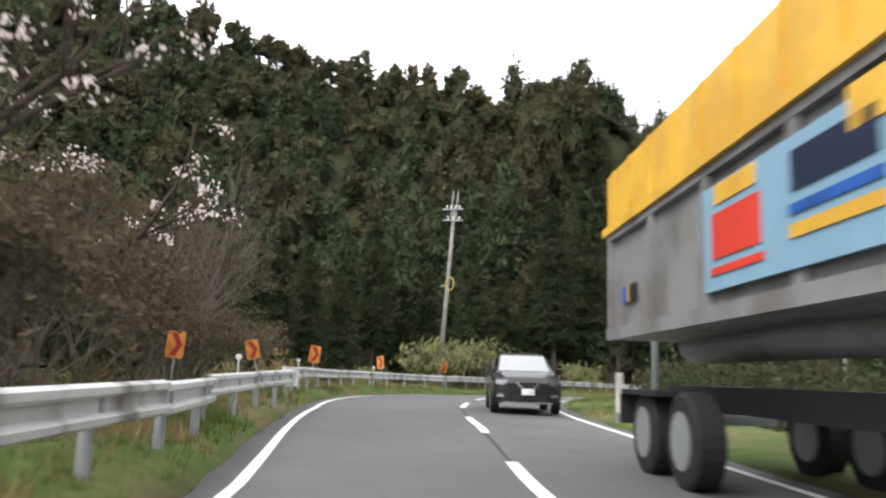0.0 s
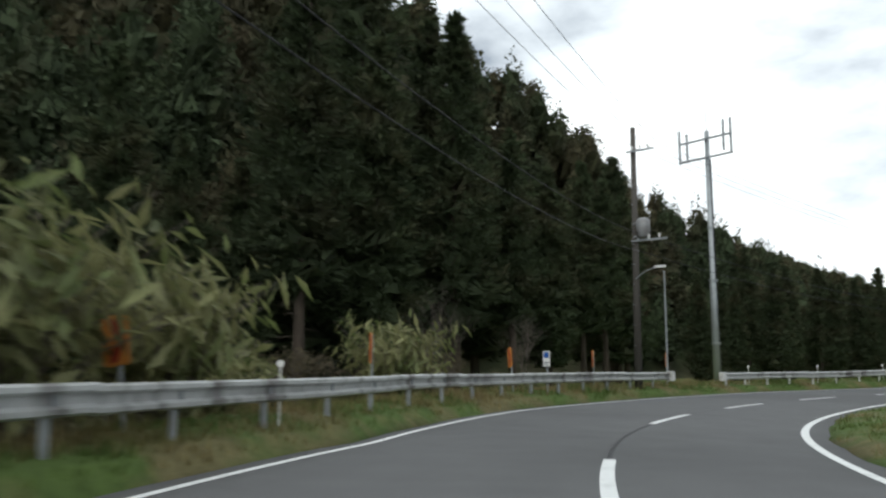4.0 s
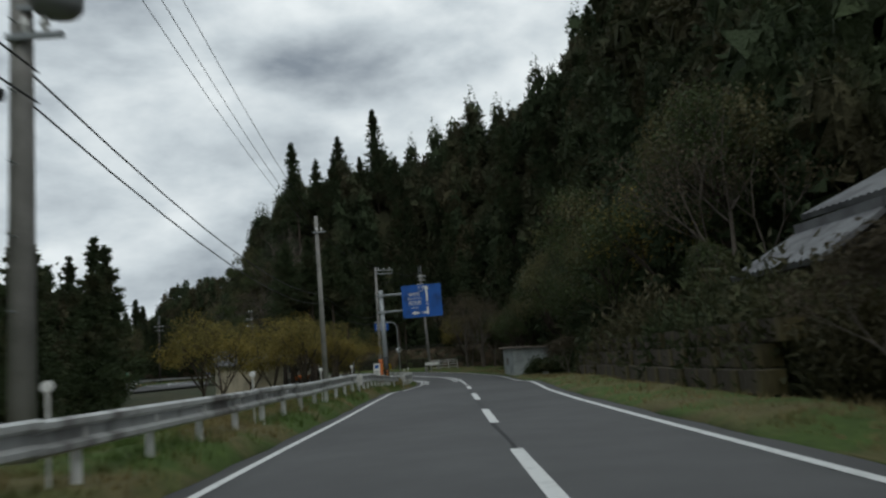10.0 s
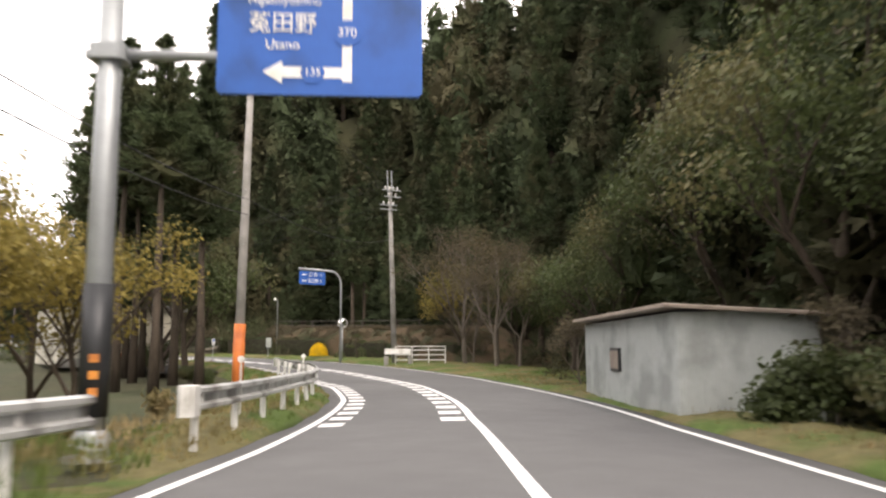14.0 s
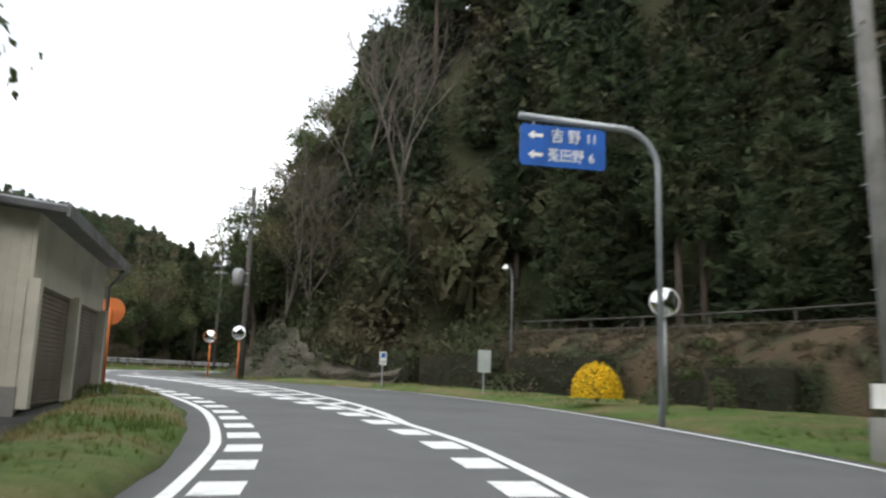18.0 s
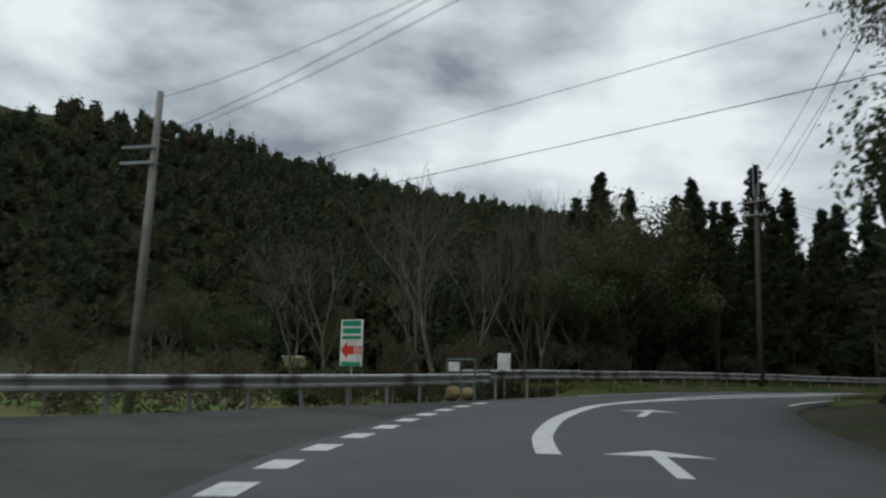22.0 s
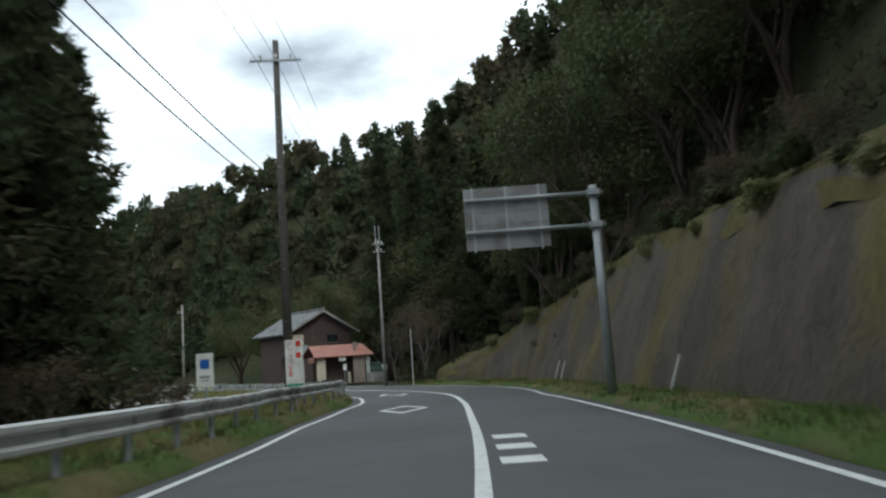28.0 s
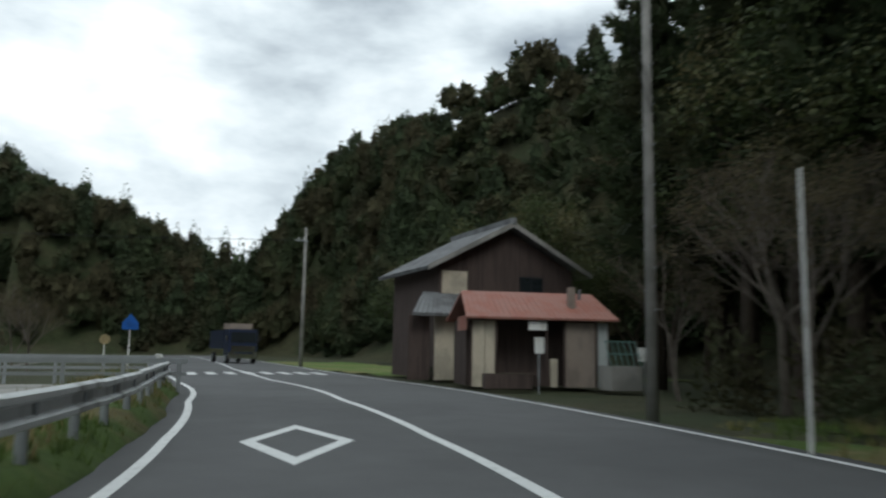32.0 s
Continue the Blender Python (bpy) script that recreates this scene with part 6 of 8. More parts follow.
part("post", Shape().tube([(0, 0.04, -0.3), (0, 0.04, 1.3)], 0.025, 6), STEEL, wsg)
face_board("board", rect(0.5, 0.5, 0, 1.25), 0.02, WHITE, wsg)

# garage by the bend
gm = pose(108.0, 123.8, -0.1, 0, 0, 74)
ga = thing("garage", "cream metal garage with two brown roller shutters", "garage", gm)
GL = 7.0
wall_box("wall", 0, GL, 0, 6.5, 2.05, 3.25, SIDING, ga, "cream ribbed siding")
wall_box("wall", 0, GL, 3.0, 6.5, 0, 2.05, SIDING, ga)
part("end_wall", Shape().box(0.07, 3.2, 1.0, 0.14, 6.3, 2.1), SIDING, ga)
part("end_wall", Shape().box(GL - 0.07, 3.2, 1.0, 0.14, 6.3, 2.1), SIDING, ga)
for k in range(40):
    part("siding_rib", Shape().box(-0.012, 0.1 + 0.16 * k, 1.7, 0.03, 0.05, 3.1), SIDING, ga)
for x in (0.12, GL / 2, GL - 0.12):
    part("pier", Shape().box(x, -0.02, 1.05, 0.24, 0.2, 2.1), SIDING, ga)
for x0 in (0.24, GL / 2 + 0.12):
    w = GL / 2 - 0.36
    sh_ = part("roller_shutter", Shape().box(x0 + w / 2, 0.12, 1.0, w, 0.04, 2.05), SHUTTER, ga, "brown roller shutter")
    for k in range(24):
        part("slat", Shape().box(x0 + w / 2, 0.085, 0.06 + 0.085 * k, w, 0.03, 0.06), SHUTTER, sh_)
roof_slope("roof_slope", (-0.4, -0.5, 3.25), (GL + 0.15, -0.5, 3.25), (GL + 0.15, 7.0, 4.0), (-0.4, 7.0, 4.0), TILE, ga, 0.25, 0.05, 0.1)
part("fascia", Shape().box(GL / 2 - 0.12, -0.5, 3.2, GL + 0.55, 0.05, 0.22), TRUCKGREY, ga)
part("down_pipe", Shape().tube([(GL + 0.02, -0.45, 3.1), (GL + 0.02, -0.1, 2.7), (GL + 0.02, -0.1, 0)], 0.045, 8), STEEL, ga)
part("side_window", Shape().box(-0.02, 3.4, 1.55, 0.06, 1.0, 0.8), GLASS, ga)
part("window_frame", Shape().box(-0.05, 3.4, 1.98, 0.05, 1.12, 0.06).box(-0.05, 3.4, 1.12, 0.05, 1.12, 0.06).box(-0.05, 2.87, 1.55, 0.05, 0.06, 0.92).box(-0.05, 3.93, 1.55, 0.05, 0.06, 0.92), STEEL, ga)
part("vent", Shape().box(-0.03, 1.9, 1.7, 0.06, 0.34, 0.24), BLACK, ga)
part("plinth", Shape().box(-0.04, 3.25, 0.1, 0.1, 6.4, 0.5), CONCRETE, ga)
for x, y, turn in ((-0.75, 1.9, 80), (-0.8, 3.0, 95)):
    drum = thing("oil_drum", "rusty orange oil drum lying by the garage wall", "drum", gm @ pose(x, y, 0.32, 0, 0, turn), "drums by the garage")
    part("body", Shape().tube([(-0.44, 0, 0), (-0.16, 0, 0), (-0.15, 0, 0), (-0.13, 0, 0), (0.13, 0, 0), (0.15, 0, 0), (0.17, 0, 0), (0.44, 0, 0)], [0.29, 0.29, 0.305, 0.29, 0.29, 0.305, 0.29, 0.29], 20), ORANGE, drum, smooth=False)
    for e in (-0.44, 0.44):
        part("rim", Shape().tube([(e - 0.015, 0, 0), (e + 0.015, 0, 0)], 0.305, 20), ORANGE, drum)
pad = []
for s in np.linspace(236, 262, 14):
    pad += [at(s, LEFT(s) + 0.55, 0.01), at(s, LEFT(s) + 1.7, 0.03), at(s, LEFT(s) + 6, 0.03)]
fs = []
for i in range(13):
    for k in range(2):
        fs.append((i * 3 + k, (i + 1) * 3 + k, (i + 1) * 3 + k + 1, i * 3 + k + 1)[::-1])
# this apron takes the same asphalt, darkened in colour for tree shade
tagged(new("pavement", mesh_of("pavement", pad, fs, APRON)), "worn asphalt apron in front of the garage, coloured dark for tree shade", "pavement", kind="structure")

# grey shed by the wood
sm = Matrix.Translation(at(210.6, -5.6)) @ pose(0, 0, 0, 0, 0, turn_at(210.6) - 90 - 5)
sd_ = thing("tool_shed", "pale grey corrugated tool shed at the wood's edge", "shed", sm)
wall_box("wall", -4.5, 4.5, 0, 3.0, -0.1, 2.2, SHEDGREY, sd_)
for k in range(45):
    part("rib", Shape().box(-4.4 + 0.2 * k, -0.01, 1.05, 0.06, 0.03, 2.25), SHEDGREY, sd_)
for k in range(14):
    part("rib", Shape().box(4.51, 0.15 + 0.2 * k, 1.05, 0.03, 0.06, 2.25), SHEDGREY, sd_)
roof_slope("roof_slope", (-4.8, -0.35, 2.35), (4.8, -0.35, 2.35), (4.8, 3.3, 2.15), (-4.8, 3.3, 2.15), SHUTTER, sd_, 0.3, 0.03, 0.06)
wn_ = part("window", Shape().box(-0.6, -0.03, 1.15, 0.95, 0.08, 0.62), DARKMETAL, sd_)
part("pane", Shape().box(-0.6, -0.075, 1.15, 0.8, 0.02, 0.48), SHUTTER, wn_, "boarded pane")

# houses on the bank above the straight
for k, (s, d, z, w, dp, h, turn) in enumerate(((161.7, -12.6, 1.6, 9, 6, 3.0, 8), (165.0, -9.9, 0.9, 3.2, 2.4, 2.1, 4))):
    hm = Matrix.Translation(at(s, d, z)) @ pose(0, 0, 0, 0, 0, turn_at(s) - 90 + turn)
    hs = thing("farmhouse", "dark timber farmhouse with a grey tile roof above the hedge" if k == 0 else "small tiled gatehouse below the farmhouse", "house", hm)
    wall_box("wall", -w / 2, w / 2, 0, dp, -2.5, h, WOODDARK, hs)
    part("plaster_band", Shape().box(0, -0.02, h - 0.5, w - 0.4, 0.08, 0.7), PLASTER, hs)
    roof_slope("roof_slope", (-w / 2 - 0.8, -1.0, h - 0.1), (w / 2 + 0.8, -1.0, h - 0.1), (w / 2 + 0.5, dp / 2, h + 1.6 - 0.5 * k), (-w / 2 - 0.5, dp / 2, h + 1.6 - 0.5 * k), TILE, hs, 0.28, 0.05, 0.14)
    roof_slope("roof_slope", (-w / 2 - 0.8, dp + 1.0, h - 0.1), (w / 2 + 0.8, dp + 1.0, h - 0.1), (w / 2 + 0.5, dp / 2, h + 1.6 - 0.5 * k), (-w / 2 - 0.5, dp / 2, h + 1.6 - 0.5 * k), TILE, hs, 0.28, 0.05, 0.14)
    part("ridge_cap", Shape().box(0, dp / 2, h + 1.68 - 0.5 * k, w + 1.2, 0.32, 0.25, chamfer=0.07), TILE, hs)
# pale farm building behind the field
bm_ = thing("farm_building", "pale plastered farm building behind the field", "house", pose(82, 103, ground_z(82, 103), 0, 0, turn_at(200) + 20) @ Matrix.Diagonal((0.6, 0.6, 0.75, 1)))
wall_box("wall", -4, 4, 0, 6, -0.5, 4.4, PLASTER, bm_)
roof_slope("roof_slope", (-4.5, -0.6, 4.3), (4.5, -0.6, 4.3), (4.5, 3, 6.0), (-4.5, 3, 6.0), TILE, bm_, 0.3, 0.05, 0.12)
roof_slope("roof_slope", (-4.5, 6.6, 4.3), (4.5, 6.6, 4.3), (4.5, 3, 6.0), (-4.5, 3, 6.0), TILE, bm_, 0.3, 0.05, 0.12)
part("gable", Shape().add([(-4, 0, 4.3), (-4, 6, 4.3), (-4, 3, 5.9), (-3.9, 0, 4.3), (-3.9, 6, 4.3), (-3.9, 3, 5.9)], [(0, 1, 2), (5, 4, 3), (0, 2, 5, 3), (1, 4, 5, 2)]), PLASTER, bm_)
# house over the river
bh = thing("farmhouse", "small white-walled house beyond the bridge", "house", Matrix.Translation(at(425, 26)) @ pose(0, 0, 0, 0, 0, turn_at(425) + 70))
wall_box("wall", -4, 4, 0, 6, -0.6, 2.9, PLASTER, bh)
roof_slope("roof_slope", (-4.8, -0.8, 2.8), (4.8, -0.8, 2.8), (4.6, 3, 4.4), (-4.6, 3, 4.4), TILE, bh, 0.28, 0.05, 0.12)
roof_slope("roof_slope", (-4.8, 6.8, 2.8), (4.8, 6.8, 2.8), (4.6, 3, 4.4), (-4.6, 3, 4.4), TILE, bh, 0.28, 0.05, 0.12)

# ---------------------------------------------------------------- walls, fence, bridge, river
WALL_H = along(((318, 0.6), (332, 3.4), (345, 5.0), (358, 5.4), (366, 4.7), (373, 3.4), (379, 1.3), (384, 0.5), (390, 0.3)))
rw = tagged(new("retaining_wall"), "tall leaning retaining wall, dark brown with moss and stains", "retaining wall", kind="structure")
row = 0
ss = np.arange(318, 382.1, 2.0)
for i in range(len(ss) - 1):
    a, b = ss[i], ss[i + 1]
    ha, hb = WALL_H(a), WALL_H(b)
    n = 6
    vs, fs = [], []
    for s, hh in ((a, ha), (b, hb)):
        for k in range(n + 1):
            z = hh * k / n
            dd = RIGHT(s) - 2.3 - 0.42 * z - 0.12 * math.sin(s * 0.9 + k * 1.7)
            vs.append(at(s, dd, z - (0.3 if k == 0 else 0)))
        vs.append(at(s, RIGHT(s) - 2.3 - 0.42 * hh - 1.6, hh + 0.25))
    m = n + 2
    for k in range(n + 1):
        fs.append((k, m + k, m + k + 1, k + 1))
    part_me("wall_bay", mesh_of("wall_bay", vs, fs, WALLSTONE, True), rw)
    part_me("moss_cap", mesh_of("moss_cap", [at(a, RIGHT(a) - 1.95 - 0.42 * ha, ha - 0.5 - 0.7 * abs(math.sin(a))), at(b, RIGHT(b) - 1.95 - 0.42 * hb, hb - 0.5 - 0.7 * abs(math.sin(b))),
                                             at(b, RIGHT(b) - 2.35 - 0.42 * hb, hb + 0.12), at(a, RIGHT(a) - 2.35 - 0.42 * ha, ha + 0.12),
                                             at(b, RIGHT(b) - 4.6 - 0.42 * hb, hb + 1.1), at(a, RIGHT(a) - 4.6 - 0.42 * ha, ha + 1.1)], [(0, 1, 2, 3), (3, 2, 4, 5)], MOSS, False), rw)
for s in (348, 363, 364):
    dp_ = Shape().tube([at(s, RIGHT(s) - 2.0, 0.0), at(s + 0.3, RIGHT(s) - 2.5, 1.1)], 0.05, 8)
    tagged(new("drain_pipe", dp_.mesh("drain_pipe", CONCRETE)), "grey drain pipe leaning on the retaining wall", "pipe")
# low stone wall below the houses
lw = tagged(new("garden_wall"), "dark stone garden wall below the farmhouse", "garden wall", kind="structure")
for i, s in enumerate(np.arange(160, 182, 1.25)):
    for k in range(3):
        z = 0.28 + 0.5 * k
        part("stone", Shape().box(0, 0, 0, 0.5, 1.2 - 0.03, 0.47, chamfer=0.05), WALLSTONE, lw, m=stand(s + (0.6 if k % 2 else 0), -6.4 - 0.3 * k - 0.04 * math.sin(s * 3 + k), z, 2 * math.sin(s * 5 + k)))
# rock cut above the junction
rk = tagged(new("rock_cut"), "leaning concrete-faced rock cut beside the junction", "rock face", kind="structure")
vs, fs = [], []
ss2 = np.arange(262, 304, 0.8)
for s in ss2:
    hh = 3.0 * math.exp(-((s - 277) / 8.5) ** 2) + 0.5 + 0.25 * math.sin(s * 1.9) * math.sin(s * 0.7)
    for k in range(6):
        z = hh * k / 5
        vs.append(at(s, RIGHT(s) - 2.6 - 0.55 * z - 0.2 * math.sin(s * 0.8 + k * 2.3) - 0.12 * math.sin(s * 2.7 + k * 4.1), z - (0.3 if k == 0 else 0)))
for i in range(len(ss2) - 1):
    for k in range(5):
        fs.append((i * 6 + k, (i + 1) * 6 + k, (i + 1) * 6 + k + 1, i * 6 + k + 1))
part_me("rock_face", mesh_of("rock_face", vs, fs, ROCK, True), rk)

# earth bank with a hand rail above the lawn
BANK = mat("dry_earth_bank", (0.075, 0.052, 0.03), 0.95, var=0.4, scale=1.6, fine=14, second=(0.035, 0.036, 0.016), mixscale=0.8, bump=0.8, dist=0.1)
vs, fs = [], []
sb = np.arange(238, 266.1, 1.0)
for s in sb:
    fall = max(0.0, min(1.0, (266 - s) / 6, (s - 238) / 5))
    for k, (d, z) in enumerate(((-13.3, -0.3), (-14.0, 1.5), (-15.3, 2.45), (-17.5, 2.7), (-21.0, 2.8), (-24.0, 2.2))):
        vs.append(at(s, d + 0.25 * math.sin(s * 1.3 + k), z * fall - (0.4 if k == 0 else 0.15 * (1 - fall)) + 0.1 * fall * math.sin(s * 2.1 + 3 * k)))
for i in range(len(sb) - 1):
    for k in range(5):
        fs.append((i * 6 + k, i * 6 + k + 1, (i + 1) * 6 + k + 1, (i + 1) * 6 + k))
tagged(new("earth_bank", mesh_of("earth_bank", vs, fs, BANK, True)), "brown earth bank with dry grass above the lawn", "bank", kind="structure")
hr = thing("hand_rail", "weathered pipe hand rail along the top of the bank", "railing")
for s in np.arange(245, 260.1, 2.5):
    part("post", Shape().box(0, 0, 0.3, 0.06, 0.06, 1.0), DARKPOLE, hr, m=stand(s, -15.6, 2.4))
for z in (2.75, 3.15):
    part("rail", Shape().tube([at(s, -15.6, z) for s in np.arange(244.5, 260.6, 1.5)], 0.028, 6), DARKPOLE, hr)

# white pipe fence and panel beside the lawn
fe = thing("pipe_fence", "cream painted pipe fence with a white panel on stone blocks", "fence", stand(239.8, -8.1, 0.0, -32))
for x in (0.6, 1.7, 2.8, 3.9):
    part("post", Shape().box(x, 0, 0.6, 0.07, 0.07, 1.3), RAILWHITE, fe)
for z in (0.35, 0.68, 1.0, 1.24):
    part("rail", Shape().tube([(0.6, 0, z), (3.9, 0, z)], 0.035, 8), RAILWHITE, fe)
part("panel", Shape().box(0.75, -0.15, 0.92, 1.7, 0.08, 0.36, chamfer=0.03), WHITE, fe)
for x in (0.0, 1.55):
    part("stone_block", Shape().box(x, -0.2, 0.3, 0.3, 0.3, 0.62, chamfer=0.08), CONCRETE, fe)

# notice cage on a stone at the junction
nc = thing("notice_frame", "green wire notice frame standing on ochre stones", "notice frame", stand(291.0, 4.1, 0, -12))
for x in (-0.55, 0.0, 0.55):
    part("upright", Shape().tube([(x, 0, -0.2), (x, 0, 1.3)], 0.03, 8), GREENMETAL, nc)
for z in (0.55, 1.28):
    part("bar", Shape().tube([(-0.55, 0, z), (0.55, 0, z)], 0.03, 8), GREENMETAL, nc)
face_board("notice", rect(0.42, 0.3, -0.25, 1.05), 0.02, WHITE, nc, "grey paper notice", y=-0.03)
for x, r in ((-0.3, 0.28), (0.25, 0.24)):
    bmh = bmesh.new()
    bmesh.ops.create_icosphere(bmh, subdivisions=2, radius=r)
    for v in bmh.verts:
        v.co *= 1 + 0.18 * noise.noise(v.co * 4 + Vector((x, 0, 3)))
        v.co.z *= 0.9
    me = bpy.data.meshes.new("stone")
    bmh.to_mesh(me)
    bmh.free()
    me.materials.append(STONE)
    part_me("stone", me, nc, m=pose(x, 0.05, 0.2))
# junction rail on the far side of the side road
jr = thing("guard_rail", "clean galvanised guard rail behind the junction", "guard rail", group="guard rails along the road")
ends = [at(293.5, 4.3), at(287.4, 5.2), at(282.2, 7.9), at(279.2, 10.5), at(274.5, 16), at(271, 21), at(266, 32), at(262, 46)]
for a, b in zip(ends, ends[1:]):
    n = max(1, round((b - a).length / 4))
    for i in range(n):
        p0, p1 = a.lerp(b, i / n), a.lerp(b, (i + 1) / n)
        dirv = (p1 - p0).normalized()
        side = Vector((dirv.y, -dirv.x, 0))
        vs, fs = [], []
        for q in (p0, p1 + dirv * 0.1):
            for tk_ in (0.0, -0.008):
                vs += [q + side * -(px_ + tk_) + Vector((0, 0, 0.47 + pz_)) for px_, pz_ in BEAM]
        m = len(BEAM)
        for k in range(m - 1):
            fs += [(k, k + 1, 2 * m + k + 1, 2 * m + k), (m + k + 1, m + k, 3 * m + k, 3 * m + k + 1)]
        part_me("beam", mesh_of("beam", vs, fs, RAIL), jr)
        for u in (0.25, 0.75):
            q = p0.lerp(p1, u) + side * 0.13
            part("post", Shape().tube([(0, 0, -0.6), (0, 0, 0.78)], 0.057, 10), STEEL, jr, m=Matrix.Translation(q))

# river beside the last stretch and the bridge over it
vs, fs = [], []
ss3 = np.arange(348, 470, 2.0)
for s in ss3:
    for dd, z in ((LEFT(s) + 2.6, -0.3), (LEFT(s) + 3.4, -2.4), (LEFT(s) + 9.5, -2.5), (LEFT(s) + 10.5, -0.3)):
        vs.append(at(s, dd, z))
for i in range(len(ss3) - 1):
    for k in (0, 2):
        fs.append((i * 4 + k, (i + 1) * 4 + k, (i + 1) * 4 + k + 1, i * 4 + k + 1))
tagged(new("river_bank", mesh_of("river_bank", vs, fs, CONCRETE)), "stained concrete river bank walls", "river bank", kind="structure")
vs, fs = [], []
for s in ss3:
    vs += [at(s, LEFT(s) + 3.2, -2.3), at(s, LEFT(s) + 9.8, -2.3)]
for i in range(len(ss3) - 1):
    fs.append((2 * i, 2 * i + 2, 2 * i + 3, 2 * i + 1)[::-1])
tagged(new("water", mesh_of("water", vs, fs, WATER)), "shallow dark river water", "water", kind="structure")
br = thing("bridge", "small concrete bridge with grey steel railings over the river", "bridge", stand(401.5, LEFT(401.5) + 0.9, 0, 90))
part("deck", Shape().box(-3.2, 7.5, -0.25, 6.4, 15, 0.4), CONCRETE, br)
part("girder", Shape().box(0.0, 7.5, -0.45, 0.25, 15, 0.35), DARKMETAL, br)
for x in (-0.05, -6.3):
    rl_ = part("railing", Shape().box(x, 7.5, 0.85, 0.12, 15, 0.14), STEEL, br)
    part("lower_rail", Shape().box(x, 7.5, 0.5, 0.06, 15, 0.09), STEEL, rl_)
    for k in range(11):
        part("baluster", Shape().box(x, 0.2 + 1.45 * k, 0.4, 0.1, 0.1, 0.85), STEEL, rl_)
wr_ = thing("white_railing", "white pipe railing along the river edge", "railing", group="river railings")
for s in np.arange(398, 401.5, 1.2):
    part("baluster", Shape().box(0, 0, 0.5, 0.08, 0.08, 1.0), RAILWHITE, wr_, m=stand(s, LEFT(s) + 0.9))
for z in (0.5, 0.95):
    part("rail", Shape().tube([at(s, LEFT(s) + 0.9, z) for s in np.arange(397, 402, 1.0)], 0.04, 8), RAILWHITE, wr_)
# slanted panel in the field
sp = thing("slanted_panel", "small slanted white panel on a stand in the field", "panel", stand(301.8, 27.2, 0.3, 35))
part("sheet", Shape().box(0, 0, 0.9, 1.5, 0.05, 1.0, m=pose(0, 0, 0.3, 50, 0, 0)), WHITE, sp)
part("stand", Shape().tube([(0, 0.2, -1.2), (0, 0.2, 0.6)], 0.04, 6).tube([(0, -0.3, -1.2), (0, -0.3, 2.4)], 0.025, 6), STEEL, sp)


# ---------------------------------------------------------------- broadleaf trees, bare trees and shrubs
def branching(rng, height, spread_, levels=4, first=0.35, r0=0.16, sides=6, kids=3, upright=0.5):
    """A bare tree: trunk, limbs and twigs; gives the wood and the tips of its twigs."""
    sh, tips = Shape(), []
    stack = [(Vector((0, 0, -0.3)), Vector((rng.normal() * 0.08, rng.normal() * 0.08, 1)).normalized(), height * first, r0, 0)]
    while stack:
        p, d, ln, r, lev = stack.pop()
        bend = Vector(rng.normal(size=3)) * 0.16
        q = p + d * ln * 0.5 + bend * ln * 0.3
        e = p + d * ln + bend * ln * 0.4
        sh.tube([p, q, e], [r, r * 0.82, r * 0.62], max(3, sides - lev), cap=False)
        if lev >= levels:
            tips.append(e)
            continue
        n = kids + (1 if rng.random() < 0.5 else 0)
        ph = rng.random() * 6.28
        for k in range(n):
            a = ph + k * 6.28 / n + rng.normal() * 0.4
            side = Vector((math.cos(a), math.sin(a), 0))
            lean = (0.35 if k == 0 else 0.75 + 0.3 * rng.random()) * spread_
            nd = (d + side * lean + Vector((0, 0, 0.35 * upright))).normalized()
            start = e if k < 2 else p.lerp(e, 0.45 + 0.5 * rng.random())
            stack.append((start, nd, ln * (0.62 + 0.22 * rng.random()), r * (0.62 if k == 0 else 0.48), lev + 1))
    return sh, tips


def tree_kind(seed, height, spread_, crown_material, per, leaf, radius, levels=4, bark=GREYBARK, r0=0.16, kids=3, first=0.35, upright=0.5, keep=1.0):
    g = np.random.default_rng(seed)
    sh, tips = branching(g, height, spread_, levels, first, r0, 6, kids, upright)
    wood = sh.mesh("trunk", bark, True)
    crown = None
    if per:
        tp = np.array([tuple(p) for p in tips if g.random() < keep])
        v, t = clumped(g, tp, np.full(len(tp), radius), per, leaf, 0.36, 0.15, 0.9)
        crown = fast_mesh("crown", v, t, crown_material)
    return wood, crown


